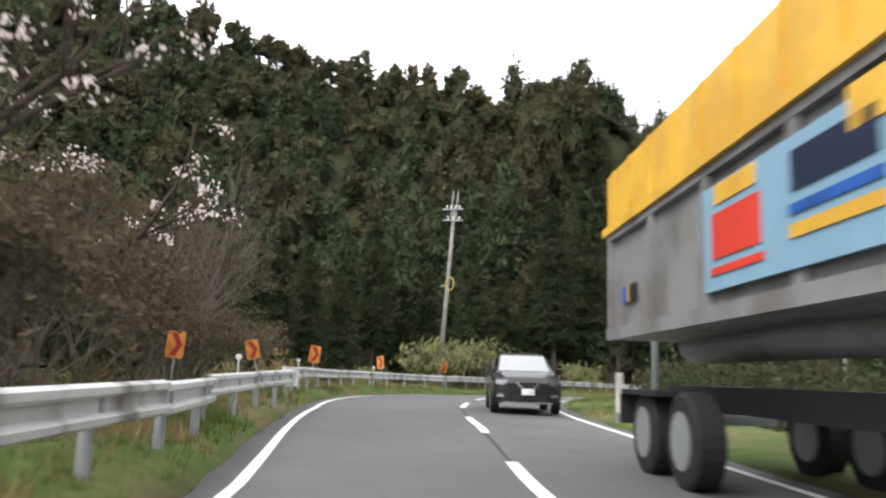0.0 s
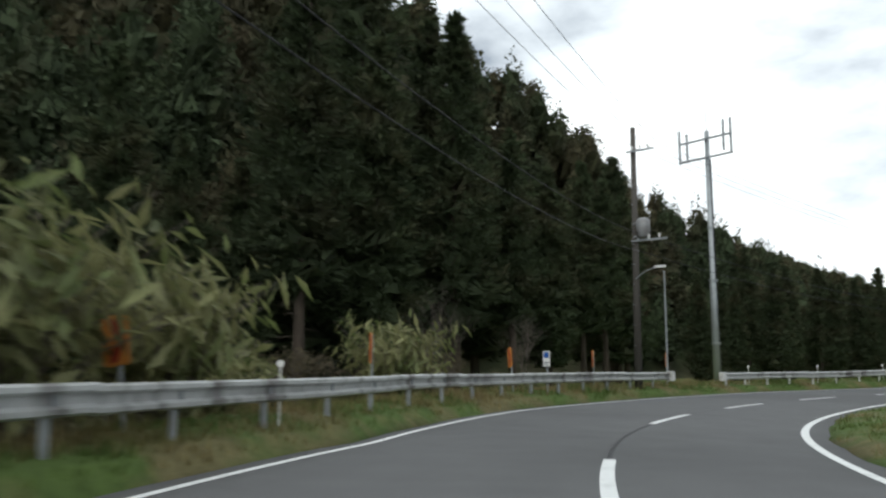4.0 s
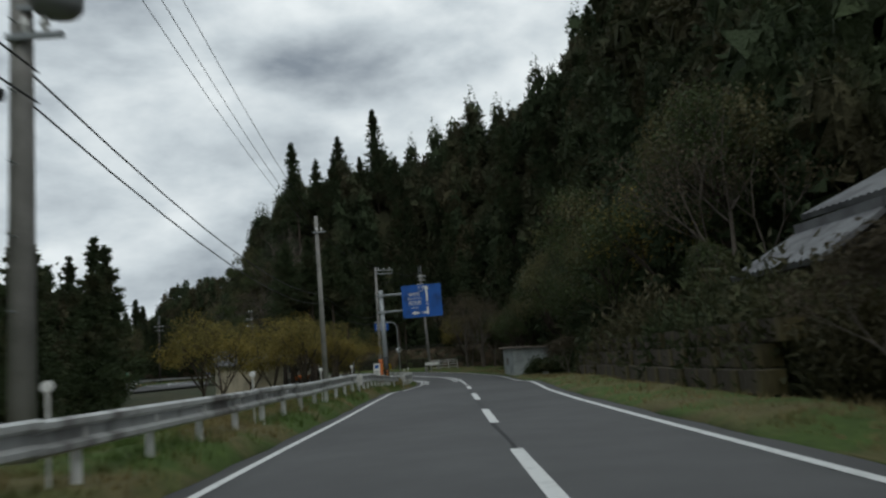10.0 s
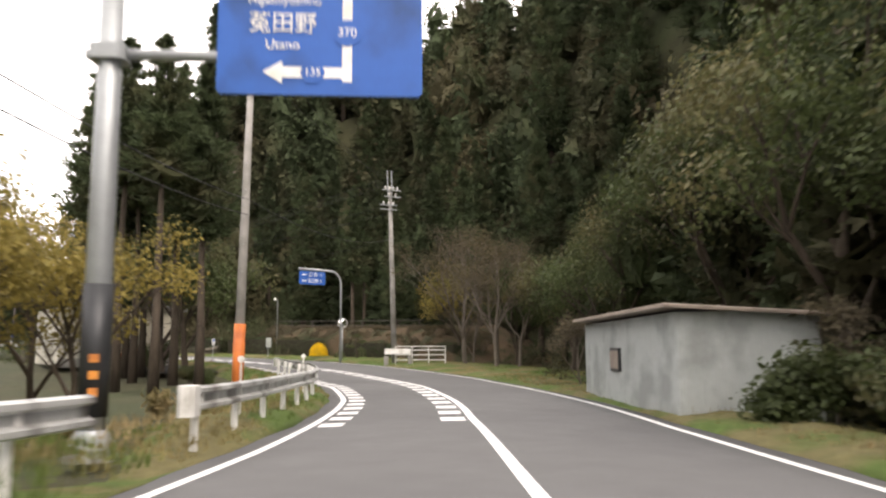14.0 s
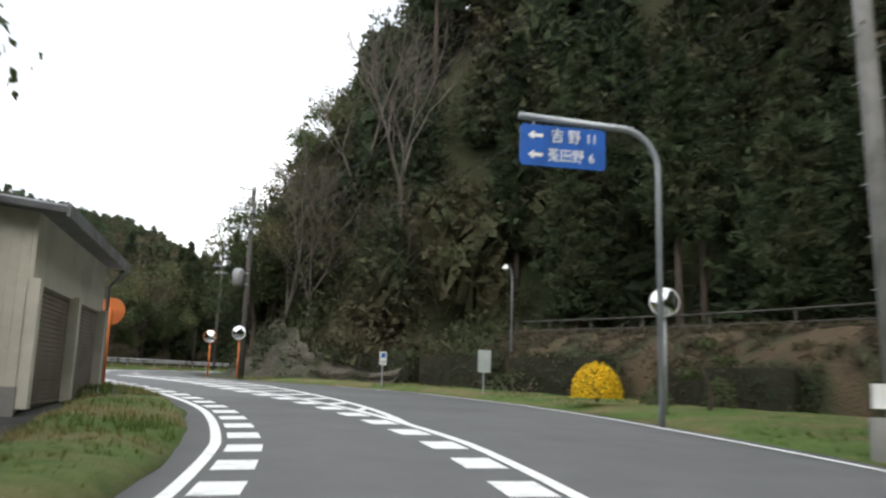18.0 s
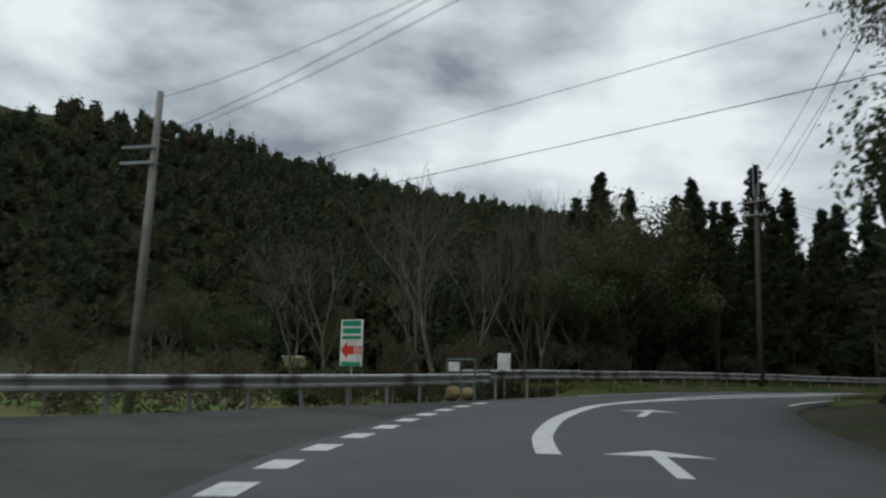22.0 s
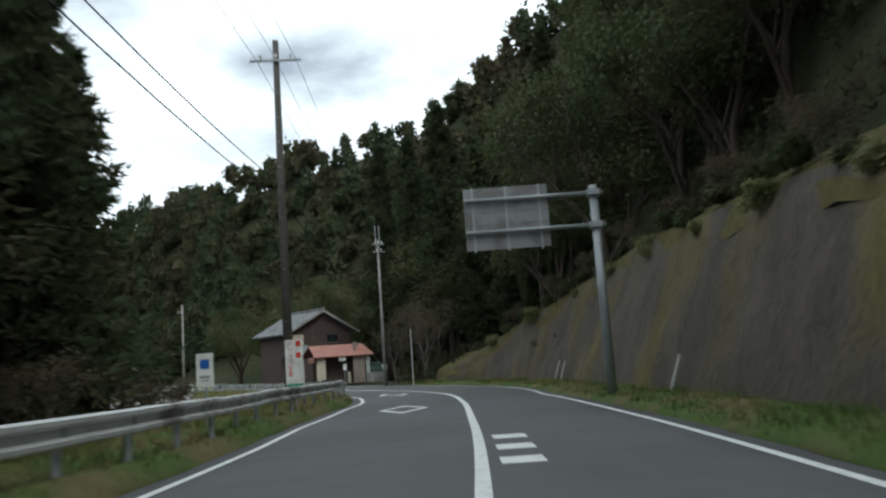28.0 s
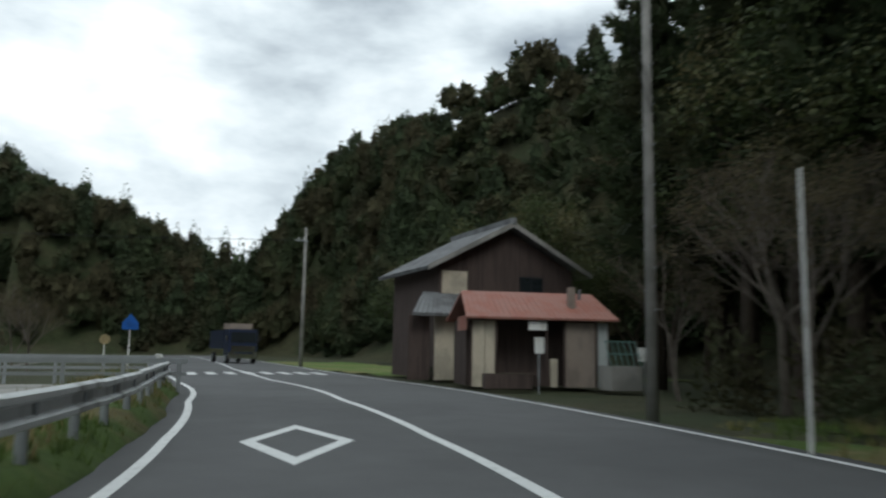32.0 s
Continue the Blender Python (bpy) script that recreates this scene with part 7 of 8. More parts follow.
KINDS = {
    "bare": [tree_kind(11 + k, 11, 0.75, None, 0, 0, 0, 5, kids=3, r0=0.17, upright=0.7) for k in range(3)],
    "thicket": [tree_kind(21 + k, 5.0, 0.9, BROWNLEAF, 16, 0.085, 0.34, 4, kids=3, r0=0.06, first=0.22) for k in range(3)],
    "ever": [tree_kind(31 + k, 9.5, 0.85, LEAF, 190, 0.13, 1.05, 3, BARK, kids=3, r0=0.2, first=0.3) for k in range(3)],
    "young": [tree_kind(41 + k, 7.5, 0.9, YLEAF, 34, 0.12, 0.6, 4, BARK, kids=3, r0=0.14, first=0.28) for k in range(2)],
    "brown": [tree_kind(51 + k, 9, 0.8, BROWNLEAF, 26, 0.1, 0.6, 4, kids=3, r0=0.16, first=0.32) for k in range(3)],
    "cherry": [tree_kind(61, 8.5, 1.0, BLOSSOM, 22, 0.075, 0.26, 4, BARK, kids=3, r0=0.2, first=0.27, keep=0.3)],
    "scrub": [tree_kind(71 + k, 2.6, 1.0, LEAF, 80, 0.1, 0.42, 3, kids=3, r0=0.05, first=0.2) for k in range(3)],
    "yscrub": [tree_kind(81 + k, 2.8, 1.0, BAMBOO, 60, 0.12, 0.47, 3, kids=3, r0=0.04, first=0.2) for k in range(2)],
}


def tree(kind, s, d, size, label, category="tree", group="", k=0, z=None, crown="crown", tall=1.0):
    p = at(s, d)
    wood, cr = KINDS[kind][k % len(KINDS[kind])]
    gz0 = ground_z(p.x, p.y) if z is None else p.z + z
    root = thing({"tree": "tree", "shrub": "shrub"}[category], label, category,
                 pose(p.x, p.y, gz0 - 0.05, 0, 0, (s * 47 + d * 83) % 360) @ Matrix.Diagonal((size, size, size * tall, 1)), group)
    stem = part_me("trunk" if category == "tree" else "stem", wood, root)
    if category == "shrub":
        tagged(stem, kind="stuff")
    if cr:
        part_me(crown if category == "tree" else "foliage", cr, root)
    return root


# fountain-like clumps of bamboo grass and dry reeds
def reed_mesh(seed, n, height, spread_, leaf, material, blades=9, stem=GREYBARK):
    g = np.random.default_rng(seed)
    sh, P, O = Shape(), [], []
    for i in range(n):
        a, r = g.random() * 6.28, spread_ * 0.25 * g.random()
        h, lean = height * (0.6 + 0.5 * g.random()), spread_ * (0.2 + 0.8 * g.random())
        pts = [Vector((math.cos(a) * (r + lean * u * u), math.sin(a) * (r + lean * u * u), h * (u - 0.22 * u * u * u) - 0.1)) for u in (0, 0.35, 0.7, 1.0)]
        sh.tube(pts, [0.014, 0.012, 0.009, 0.005], 3, cap=False)
        for j in range(blades):
            u = 0.35 + 0.65 * g.random()
            i0 = min(int(u * 3), 2)
            P.append(pts[i0].lerp(pts[i0 + 1], u * 3 - i0) + Vector(g.normal(size=3)) * 0.12)
            O.append((math.cos(a), math.sin(a), 0.2))
    v, t = leaf_quads(g, np.array([tuple(p) for p in P]), np.array(O), leaf, 0.13, 0.5, 0.9)
    return sh.mesh("stems", stem, False), fast_mesh("leaves", v, t, material)


REEDS = {
    "bamboo": [reed_mesh(101 + k, 70, 3.2, 1.5, 0.36, BAMBOO, 16) for k in range(2)],
    "reed": [reed_mesh(111 + k, 46, 2.0, 0.9, 0.5, DRYGRASS, 7, DRYGRASS) for k in range(2)],
    "cane": [reed_mesh(121, 16, 3.0, 0.5, 0.3, DRYGRASS, 3, DRYGRASS)],
}


def reeds(kind, s, d, size, label, k=0, group=""):
    p = at(s, d)
    stems, leaves = REEDS[kind][k % len(REEDS[kind])]
    root = thing({"bamboo": "bamboo_grass", "reed": "dry_grass_clump", "cane": "dry_canes"}[kind], label, "bush",
                 pose(p.x, p.y, ground_z(p.x, p.y) - 0.05, 0, 0, (s * 71 + d * 29) % 360) @ Matrix.Diagonal((size, size, size, 1)), group)
    tagged(part_me("stem", stems, root), kind="stuff")
    tagged(part_me("leaves", leaves, root), kind="stuff")
    return root


# dark brown for the solid box that fills each square hedge
HEDGECORE = mat("dark_hedge_core", (0.035, 0.032, 0.02), 0.95, var=0.3, bump=0.3)


def clipped_bush(s, d, sx, sy, sz, material, label, leaf=0.1, seed=5, n=900, square=False, name="bush", turn=0.0, z=None):
    """A clipped shrub or hedge: a dense skin of small leaves over its own form."""
    g = np.random.default_rng(seed)
    dr = g.normal(size=(n, 3))
    dr /= np.abs(dr).max(1)[:, None] if square else np.linalg.norm(dr, axis=1)[:, None]
    dr[:, 2] = np.abs(dr[:, 2]) if not square else dr[:, 2]
    half = np.array((sx / 2, sy / 2, sz / 2 if square else sz))
    pts = dr * half * (0.8 + 0.22 * g.random((n, 1))) + np.array((0, 0, sz / 2 if square else 0.0))
    v, t = leaf_quads(g, pts, dr, leaf, 0.45, 0.0, 0.8)
    p = at(s, d)
    root = thing(name, label, "hedge" if square else "bush", pose(p.x, p.y, (ground_z(p.x, p.y) if z is None else p.z + z) - 0.02, 0, 0, turn_at(s) + turn))
    part_me("leaves", fast_mesh("leaves", v, t, material), root)
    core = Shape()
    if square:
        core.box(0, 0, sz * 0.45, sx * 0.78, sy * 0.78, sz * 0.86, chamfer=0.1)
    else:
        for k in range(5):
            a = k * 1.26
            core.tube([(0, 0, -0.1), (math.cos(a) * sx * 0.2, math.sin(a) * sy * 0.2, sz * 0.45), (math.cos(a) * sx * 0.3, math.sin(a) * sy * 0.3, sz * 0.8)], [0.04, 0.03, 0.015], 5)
    part("core" if square else "stem", core, HEDGECORE if square else GREYBARK, root)
    return root




def brush(s0, s1, side, lo, hi, pitch, size, label, material, seed):
    """Low undergrowth, lo to hi metres out from the paved edge, gathered into one mesh."""
    g = np.random.default_rng(seed)
    ss, oo = np.meshgrid(np.arange(s0, s1, pitch), np.arange(0, 1.0, 0.17))
    ss, oo = ss.ravel() + g.normal(size=ss.size) * pitch * 0.4, np.clip(oo.ravel() + g.random(oo.size) * 0.14, 0, 1)
    off = (np.array([lo(v) for v in ss]) if callable(lo) else lo) * (1 - oo) + (np.array([hi(v) for v in ss]) if callable(hi) else hi) * oo
    ps = [at(float(a), side * float(b)) for a, b in zip(ss, off)]
    return woods("undergrowth", label, np.array([p.x for p in ps]), np.array([p.y for p in ps]), size * (0.55 + 0.8 * g.random(len(ps))), seed, material, LOW_ROUND, 0.1)


brush(44, 76, 1, lambda v: LEFT(v) + 2.8, lambda v: FLAT_L(v) + 3, 1.1, 0.2, "brown tangled undergrowth behind the guard rail", BROWNLEAF, 301)
brush(76, 125, 1, lambda v: LEFT(v) + 4.2, lambda v: FLAT_L(v) + 3, 1.5, 0.17, "dark undergrowth and brambles below the cedars", WOODLEAF, 302)
brush(296, 352, 1, lambda v: LEFT(v) + 3.0, lambda v: LEFT(v) + 14, 1.6, 0.19, "dark undergrowth under the cedar plantation", WOODLEAF, 303)
brush(260, 318, -1, lambda v: -RIGHT(v) + 3.8, lambda v: FLAT_R(v) + 10, 0.9, 0.36, "brown undergrowth on the steep bank", WOODLEAF, 304)
brush(318, 390, -1, lambda v: -RIGHT(v) + 2.5 + 0.36 * WALL_H(v), lambda v: FLAT_R(v) + 12, 0.9, 0.27, "overhanging undergrowth above the retaining wall", WOODLEAF, 305)
brush(138, 226, -1, lambda v: -RIGHT(v) + 3.6, lambda v: FLAT_R(v) + 9, 1.5, 0.2, "brown undergrowth and leaf litter on the slope", WOODLEAF, 306)
brush(226, 264, -1, lambda v: 16.0, lambda v: FLAT_R(v) + 12, 1.5, 0.18, "dark undergrowth on the cedar wood floor", WOODLEAF, 307)
brush(58, 104, 1, lambda v: FLAT_L(v) + 1, lambda v: FLAT_L(v) + 17, 1.3, 0.42, "brown and green understorey on the hillside", WOODLEAF, 310)
brush(224, 266, -1, lambda v: FLAT_R(v) + 1, lambda v: FLAT_R(v) + 17, 1.4, 0.16, "dark understorey on the slope above the lawn", WOODLEAF, 311)
brush(285, 300, 1, 9.0, 30.0, 1.6, 0.22, "brown scrub beyond the field edge", BROWNLEAF, 308)
brush(58, 112, -1, lambda v: -RIGHT(v) + 3.4, lambda v: FLAT_R(v) + 8, 1.5, 0.22, "scrub on the inner bank", WOODLEAF, 309)

# --- the first bend: blossom, brown thickets, dry grass
tree("cherry", 50.2, 6.0, 1.25, "old cherry tree with sparse pale blossom behind the rail", k=0)
tree("cherry", 56.0, 9.0, 1.35, "cherry tree with a few pale blossoms among brown twigs", k=0)
for k, (s, d, z) in enumerate(((49, 10.5, 1.35), (53, 12.0, 1.5), (57, 13.5, 1.5), (61, 15.0, 1.4))):
    tree("ever", s, d, z, "dark evergreen broadleaf tree behind the blossom", k=k)
tree("bare", 63.5, 7.4, 0.62, "leafless spreading tree with grey twigs by the rail", k=0)
tree("bare", 69.0, 10.5, 0.6, "leafless spreading tree with grey twigs by the rail", k=1)
for k, (s, d, z) in enumerate(((46, 5.4, 1.5), (49, 5.0, 1.3), (52, 5.4, 1.5), (54.5, 6.4, 1.7), (57, 7.4, 1.9), (60, 7.0, 1.3), (62, 9.0, 2.1), (64.5, 8.0, 1.5), (67, 9.6, 1.9), (70, 10.0, 1.6), (73, 10.6, 1.5), (76, 12, 1.6), (80, 13.5, 1.6), (66, 12.5, 2.3), (59, 10, 2.4))):
    tree("thicket", s, d, z, "tangled brown thicket of bare twigs behind the rail", "shrub", "roadside thicket", k)
for k, (s, d, z) in enumerate(((55, 8.2, 1.5), (59, 10.5, 1.7), (63, 11.5, 1.6), (66, 12.5, 1.5), (57, 11.5, 1.9))):
    tree("yscrub", s, d, z, "large yellow-green leafy shrub on the bank", "shrub", "shrubs on the bank", k)
for k, (s, d, z) in enumerate(((68.5, 6.2, 0.9), (70.5, 6.8, 1.0), (62.5, 5.4, 0.9), (73.5, 7.2, 0.8), (76.5, 8.2, 0.8))):
    reeds("reed", s, d, z, "pale dry grass clump behind the guard rail", k, "dry grass clumps")
for k, (s, d, z) in enumerate(((72, 7.4, 1.0), (75, 8.4, 0.9), (78, 8.8, 1.0), (88, 8.4, 0.8), (103, 8.2, 0.8))):
    reeds("cane", s, d, z, "tall thin dry canes behind the guard rail", k, "dry canes")
for k, (s, d, z) in enumerate(((87.0, 6.6, 1.35), (90.5, 6.6, 1.55), (93.5, 6.4, 1.25), (88.8, 8.4, 1.5), (96.5, 7.4, 0.9), (84, 9.6, 0.9), (102.8, 7.4, 1.15), (104.6, 8.8, 1.1))):
    reeds("bamboo", s, d, z, "pale bamboo grass clump with long drying leaves", k, "bamboo grass clumps")
tree("bare", 62, -10.5, 0.8, "small leafless tree on the inner bank of the bend", k=2)
tree("young", 66, -12, 0.8, "tree with sparse yellow young leaves on the inner bank", k=0)
for k, (s, d, z) in enumerate(((74, -8.5, 1.2), (82, -9, 1.4), (90, -8.5, 1.3), (98, -8, 1.2))):
    tree("scrub", s, d, z, "green leafy shrub on the inner bank", "shrub", "shrubs on the inner bank", k)
for k, (s, d, z) in enumerate(((101, 9.0, 0.8), (105, 9.4, 0.75), (109, 10.2, 0.8), (113, 10.4, 0.6), (118, 9.8, 0.6))):
    tree("thicket", s, d, z, "tangled brown thicket of bare twigs behind the rail", "shrub", "roadside thicket", k)
for s, d, z, k in ((112, 13, 0.42, 0), (117.5, 12.5, 0.38, 1)):
    tree("bare", s, d, z, "small leafless tree in front of the dark cedars", k=k)

# --- cedars at the foot of the hill across the low ground
g = np.random.default_rng(15)
for k in range(22):
    s = 72 + 36 * k / 21 + g.normal() * 0.5
    p = at(s, float(FLAT_L(s)) - 3.5 + 4 * g.random())
    conifer(p.x, p.y, (2, 4, 2, 0)[k % 4], 0.78 + 0.22 * g.random(), "green cedar at the foot of the hill", "cedars at the hill foot")
for k, (s, d, z) in enumerate(((66, 8.6, 0.95), (71, 11.5, 0.9), (61, 11.0, 1.0))):
    tree("brown", s, d, z, "spreading tree with brown budding twigs behind the rail", k=k)

# --- tall cedars behind the mast and the far tree line beyond the field
for k, (s, d, z) in enumerate(((108, 17, 1.15), (113, 18, 1.28), (118, 18, 1.05), (123, 19, 0.97), (128, 21, 1.07), (133, 23, 0.95), (111, 22, 1.42), (116, 23, 1.49), (121, 24, 1.49),
                               (126, 26, 1.42), (131, 28, 1.24), (137, 27, 1.2), (140, 31, 0.95), (135, 23, 0.98), (140, 26, 1.1), (143, 30, 1.25), (146, 34, 1.15), (150, 37, 1.05))):
    p = at(s, d)
    conifer(p.x, p.y, (0, 2, 5, 0, 2)[k % 5], z, "tall dark cedar standing behind the relay mast")
g = np.random.default_rng(17)
for k in range(34):
    u = k / 33
    p = Vector((40 + 44 * u + g.normal() * 2, 102 + 32 * u + g.normal() * 3, 0))
    conifer(p.x, p.y, (4, 2, 0, 4, 2)[k % 5], 0.62 + 0.35 * g.random(), "dark cedar in the tree line beyond the field", "tree line beyond the field")
g = np.random.default_rng(18)
for k in range(26):
    p = at(150 + 48 * k / 25 + g.normal() * 0.6, 21.5 + 6 * g.random())
    conifer(p.x, p.y, (4, 2, 4, 2, 0)[k % 5], 0.58 + 0.22 * g.random(), "dark cedar at the far edge of the field", "tree line beyond the field")
for s, d, z, k in ((178, 15, 0.55, 4), (182.5, 16.5, 0.6, 2), (174, 18, 0.62, 2)):
    p = at(s, d)
    conifer(p.x, p.y, k, z, "young cedar on the grass behind the rail")

# --- right-hand hillside above the road
g = np.random.default_rng(19)
for k, s in enumerate(np.arange(137, 222, 3.4)):
    if 156 < s < 172:
        continue
    d = -(9.5 + 4.5 * g.random())
    kind = ("ever", "brown", "ever", "ever", "young")[k % 5] if s < 188 else "ever"
    tree(kind, float(s), d, 0.95 + 0.5 * g.random(), {"ever": "dense dark evergreen broadleaf tree on the hillside", "brown": "brown budding broadleaf tree on the hillside",
         "young": "tree with yellow-brown young leaves on the hillside"}[kind], k=k, group="trees on the hillside")
for k, s in enumerate(np.arange(139, 220, 4.2)):
    if 158 < s < 170 or 196 < s < 204:
        continue
    tree(("scrub", "thicket", "scrub")[k % 3], float(s), -(7.4 + 1.2 * g.random()), 0.7 + 0.5 * g.random(), "shrub at the foot of the wooded slope", "shrub", "shrubs below the slope", k)
for k, (s, d, z) in enumerate(((204.6, -7.0, 1.3), (203.6, -8.6, 1.5), (205.2, -8.8, 1.4), (202.2, -7.6, 1.2))):
    tree("scrub", s, d, z, "dark leafy shrub beside the tool shed", "shrub", "shrubs beside the shed", k)
brush(158, 184, -1, lambda v: 7.0, lambda v: 11.0, 0.8, 0.3, "dark undergrowth on the bank below the farmhouse", WOODLEAF, 312)
clipped_bush(171.0, -9.4, 2.0, 2.0, 1.6, LEAF, "large round clipped evergreen bush on the bank", 0.08, 3, 3200, z=3.0)

# --- young yellow trees and bare-stemmed cedars on the left before the junction
for k, (s, d, z) in enumerate(((198, 9.6, 1.0), (200.5, 12.5, 1.1), (204, 9.0, 0.95), (207, 11, 1.1), (194.5, 14.5, 0.95), (210, 8.8, 0.9), (212, 12, 1.1), (206, 15, 1.1), (200, 17, 1.15), (208, 7.4, 0.8))):
    tree("young", s, d, z, "broad tree with yellow-green young leaves behind the rail", k=k, group="young-leaved trees")
for k, (s, d, z) in enumerate(((225, 8.4, 0.8), (227.5, 6.6, 0.76), (229, 10, 0.84), (231.5, 7.4, 0.78), (235, 8.8, 0.8), (237, 10.6, 0.82), (238.5, 7.8, 0.74), (240.5, 6.4, 0.74), (242.5, 8.6, 0.8))):
    p = at(s, d)
    conifer(p.x, p.y, (3, 1)[k % 2], z, "tall cedar with a bare lower trunk behind the rail", "cedars by the garage")
for k, (s, d, z) in enumerate(((188, 7.4, 0.6), (191, 8.4, 0.7), (206, 6.6, 0.5), (212, 6.4, 0.5))):
    reeds("reed", s, d, z, "dry weeds below the rail", k, "dry weeds")
for s, d, z in ((238.6, 8.6, 0.82), (240.8, 10.2, 0.9)):
    p = at(s, d)
    conifer(p.x, p.y, 0, z, "tall cedar with low hanging boughs beside the garage", "cedars by the garage")
tree("ever", 235.0, 6.2, 1.05, "dark loosely branched evergreen tree beside the garage", k=1)
tree("ever", 237.0, 7.0, 1.1, "dark loosely branched evergreen tree beside the garage", k=2)
tree("scrub", 239.6, 6.4, 1.5, "leafy green shrub beside the garage", "shrub", k=2)
tree("scrub", 231.5, 6.6, 0.85, "leafy green shrub beside the garage", "shrub", k=1)
tree("scrub", 229.0, 6.2, 0.7, "leafy green shrub beside the garage", "shrub", k=0)

# --- opposite the garage: cedars, lawn shrubs, hedge walls
g = np.random.default_rng(23)
for k in range(46):
    s = 226 + 52 * (k % 23) / 23 + g.normal() * 0.8
    d = -(18.5 + 7 * (k // 23) + g.random() * 4.5)
    p = at(s, d)
    conifer(p.x, p.y, (1, 3, 5, 0)[k % 4] if k < 23 else (0, 5, 2)[k % 3], 0.68 + 0.22 * g.random(), "tall dark cedar above the hedge wall", "cedars above the lawn")
for k, (s, d, z) in enumerate(((222, -11, 0.95), (226, -12.5, 1.05), (230, -14, 1.1), (235, -14.5, 0.8))):
    tree("ever", s, d, z, "glossy evergreen broadleaf tree by the fence", k=k)
tree("brown", 233, -12.8, 0.8, "brown leafless tree with tangled twigs behind the fence", k=1)
tree("brown", 239, -14.5, 0.7, "brown budding tree above the fence", k=2)
for k, (kk, s, d, z) in enumerate((("brown", 237.5, -12.6, 1.2), ("brown", 235.8, -13.6, 1.15), ("young", 240.5, -15.2, 1.2), ("brown", 233.5, -11.6, 0.95))):
    tree(kk, s, d, z, "russet and yellow-brown budding tree behind the fence", k=k, group="budding trees behind the fence")
clipped_bush(248.6, -9.5, 1.5, 1.4, 1.0, YELLOWFLOWER, "bright yellow flowering forsythia bush on the lawn", 0.06, 8, 3600, z=0.35)
for k, (s, d, a, b) in enumerate(((247.2, -12.2, 1.0, 1.2), (248.6, -11.6, 1.1, 0.9), (254.6, -11.6, 2.6, 1.2), (257.0, -12.2, 1.8, 1.0))):
    clipped_bush(s, d, a, a, b, LEAF if k < 3 else BROWNLEAF, "dark clipped shrub on the lawn", 0.09, 30 + k, 800)
ty = thing("topiary_pine", "small cloud-pruned garden pine on the lawn", "tree", pose(*at(246.5, -11.0).xy, ground_z(*at(246.5, -11.0).xy)))
part("trunk", Shape().tube([(0, 0, -0.1), (0.1, 0, 0.7), (-0.05, 0.1, 1.4), (0.05, 0, 2.0)], [0.07, 0.06, 0.045, 0.03], 7), BARK, ty, smooth=True)
for k, (x, y, z, r) in enumerate(((0.5, 0, 0.95, 0.42), (-0.45, 0.2, 1.25, 0.4), (0.3, -0.3, 1.6, 0.36), (0.0, 0.0, 2.05, 0.42))):
    g2 = np.random.default_rng(200 + k)
    v, t = clumped(g2, np.array([(x, y, z)]), [r], 130, 0.13, 0.3, 0, 0.8, 0.45)
    part_me("foliage_pad", fast_mesh("foliage_pad", v, t, LEAF), ty)
for k, (s, d) in enumerate(((253.5, -12.6), (259.0, -12.0), (264.5, -11.4), (269.2, -10.0), (247.8, -13.4), (242.2, -14.4))):
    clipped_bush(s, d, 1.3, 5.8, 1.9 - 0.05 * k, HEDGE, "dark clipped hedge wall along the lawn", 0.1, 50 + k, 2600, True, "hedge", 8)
for k, (s, d, z) in enumerate(((240, -16, 0.9), (245, -17, 0.8), (250, -17, 0.9), (256, -16.5, 0.9), (262, -15.5, 0.8), (267, -14, 0.9), (272, -12, 0.8))):
    tree("thicket", s, d, z, "brown leafless shrub above the hedge wall", "shrub", "shrubs above the hedge", k)
for k, (s, d, z) in enumerate(((275, -11.5, 0.9), (280, -11, 1.0), (270, -16, 0.9), (283, -13, 1.1))):
    tree("brown", s, d, z, "brown leafless tree above the bank", k=k)
tree("bare", 276, -14.5, 1.15, "tall leafless tree above the bank by the junction", k=0)
tree("bare", 272, -16, 1.2, "tall leafless tree above the bank by the junction", k=2)

g = np.random.default_rng(61)
tufts = []
for k in range(420):
    u, v = 242 + 22 * g.random(), g.random()
    f_ = min(1.0, (266 - u) / 6, (u - 238) / 5)
    tufts.append(tuple(at(u, -13.7 - 3.2 * v, (1.2 + 1.35 * min(1.0, v * 2)) * f_ + 0.05)))
v, t = clumped(g, np.array(tufts), 0.22 + 0.22 * g.random(420), 26, 0.3, 0.1, 0.3, 0.8)
tagged(new("bank_grass", fast_mesh("bank_grass", v, t, BROWNLEAF)), "brown dry grass and brambles on the bank", "grass", kind="stuff")
for k, (kk, s, d, z) in enumerate((("ever", 279.5, -9.0, 1.15), ("ever", 283.5, -8.9, 1.1), ("bare", 277.5, -9.6, 1.1))):
    tree(kk, s, d, z, "dark tree leaning out over the rock cut" if kk == "ever" else "tall leafless tree above the rock cut", k=k, group="trees above the rock cut")

# --- garden corner and the field beyond the junction
for k, (s, d, a, b) in enumerate(((256, 5.2, 1.8, 1.5), (258.5, 6.0, 2.0, 1.7), (261, 5.6, 1.6, 1.2), (263.2, 5.2, 1.5, 1.1), (258, 8.2, 2.6, 2.1), (260.6, 4.95, 1.6, 1.9), (262.4, 5.7, 1.7, 1.9), (265.0, 6.0, 1.5, 1.2), (259.0, 4.8, 1.4, 1.6))):
    clipped_bush(s, d, a, a, b, LEAF if k != 3 else BROWNLEAF, "dark garden shrub at the corner of the junction", 0.11, 70 + k, 1000)
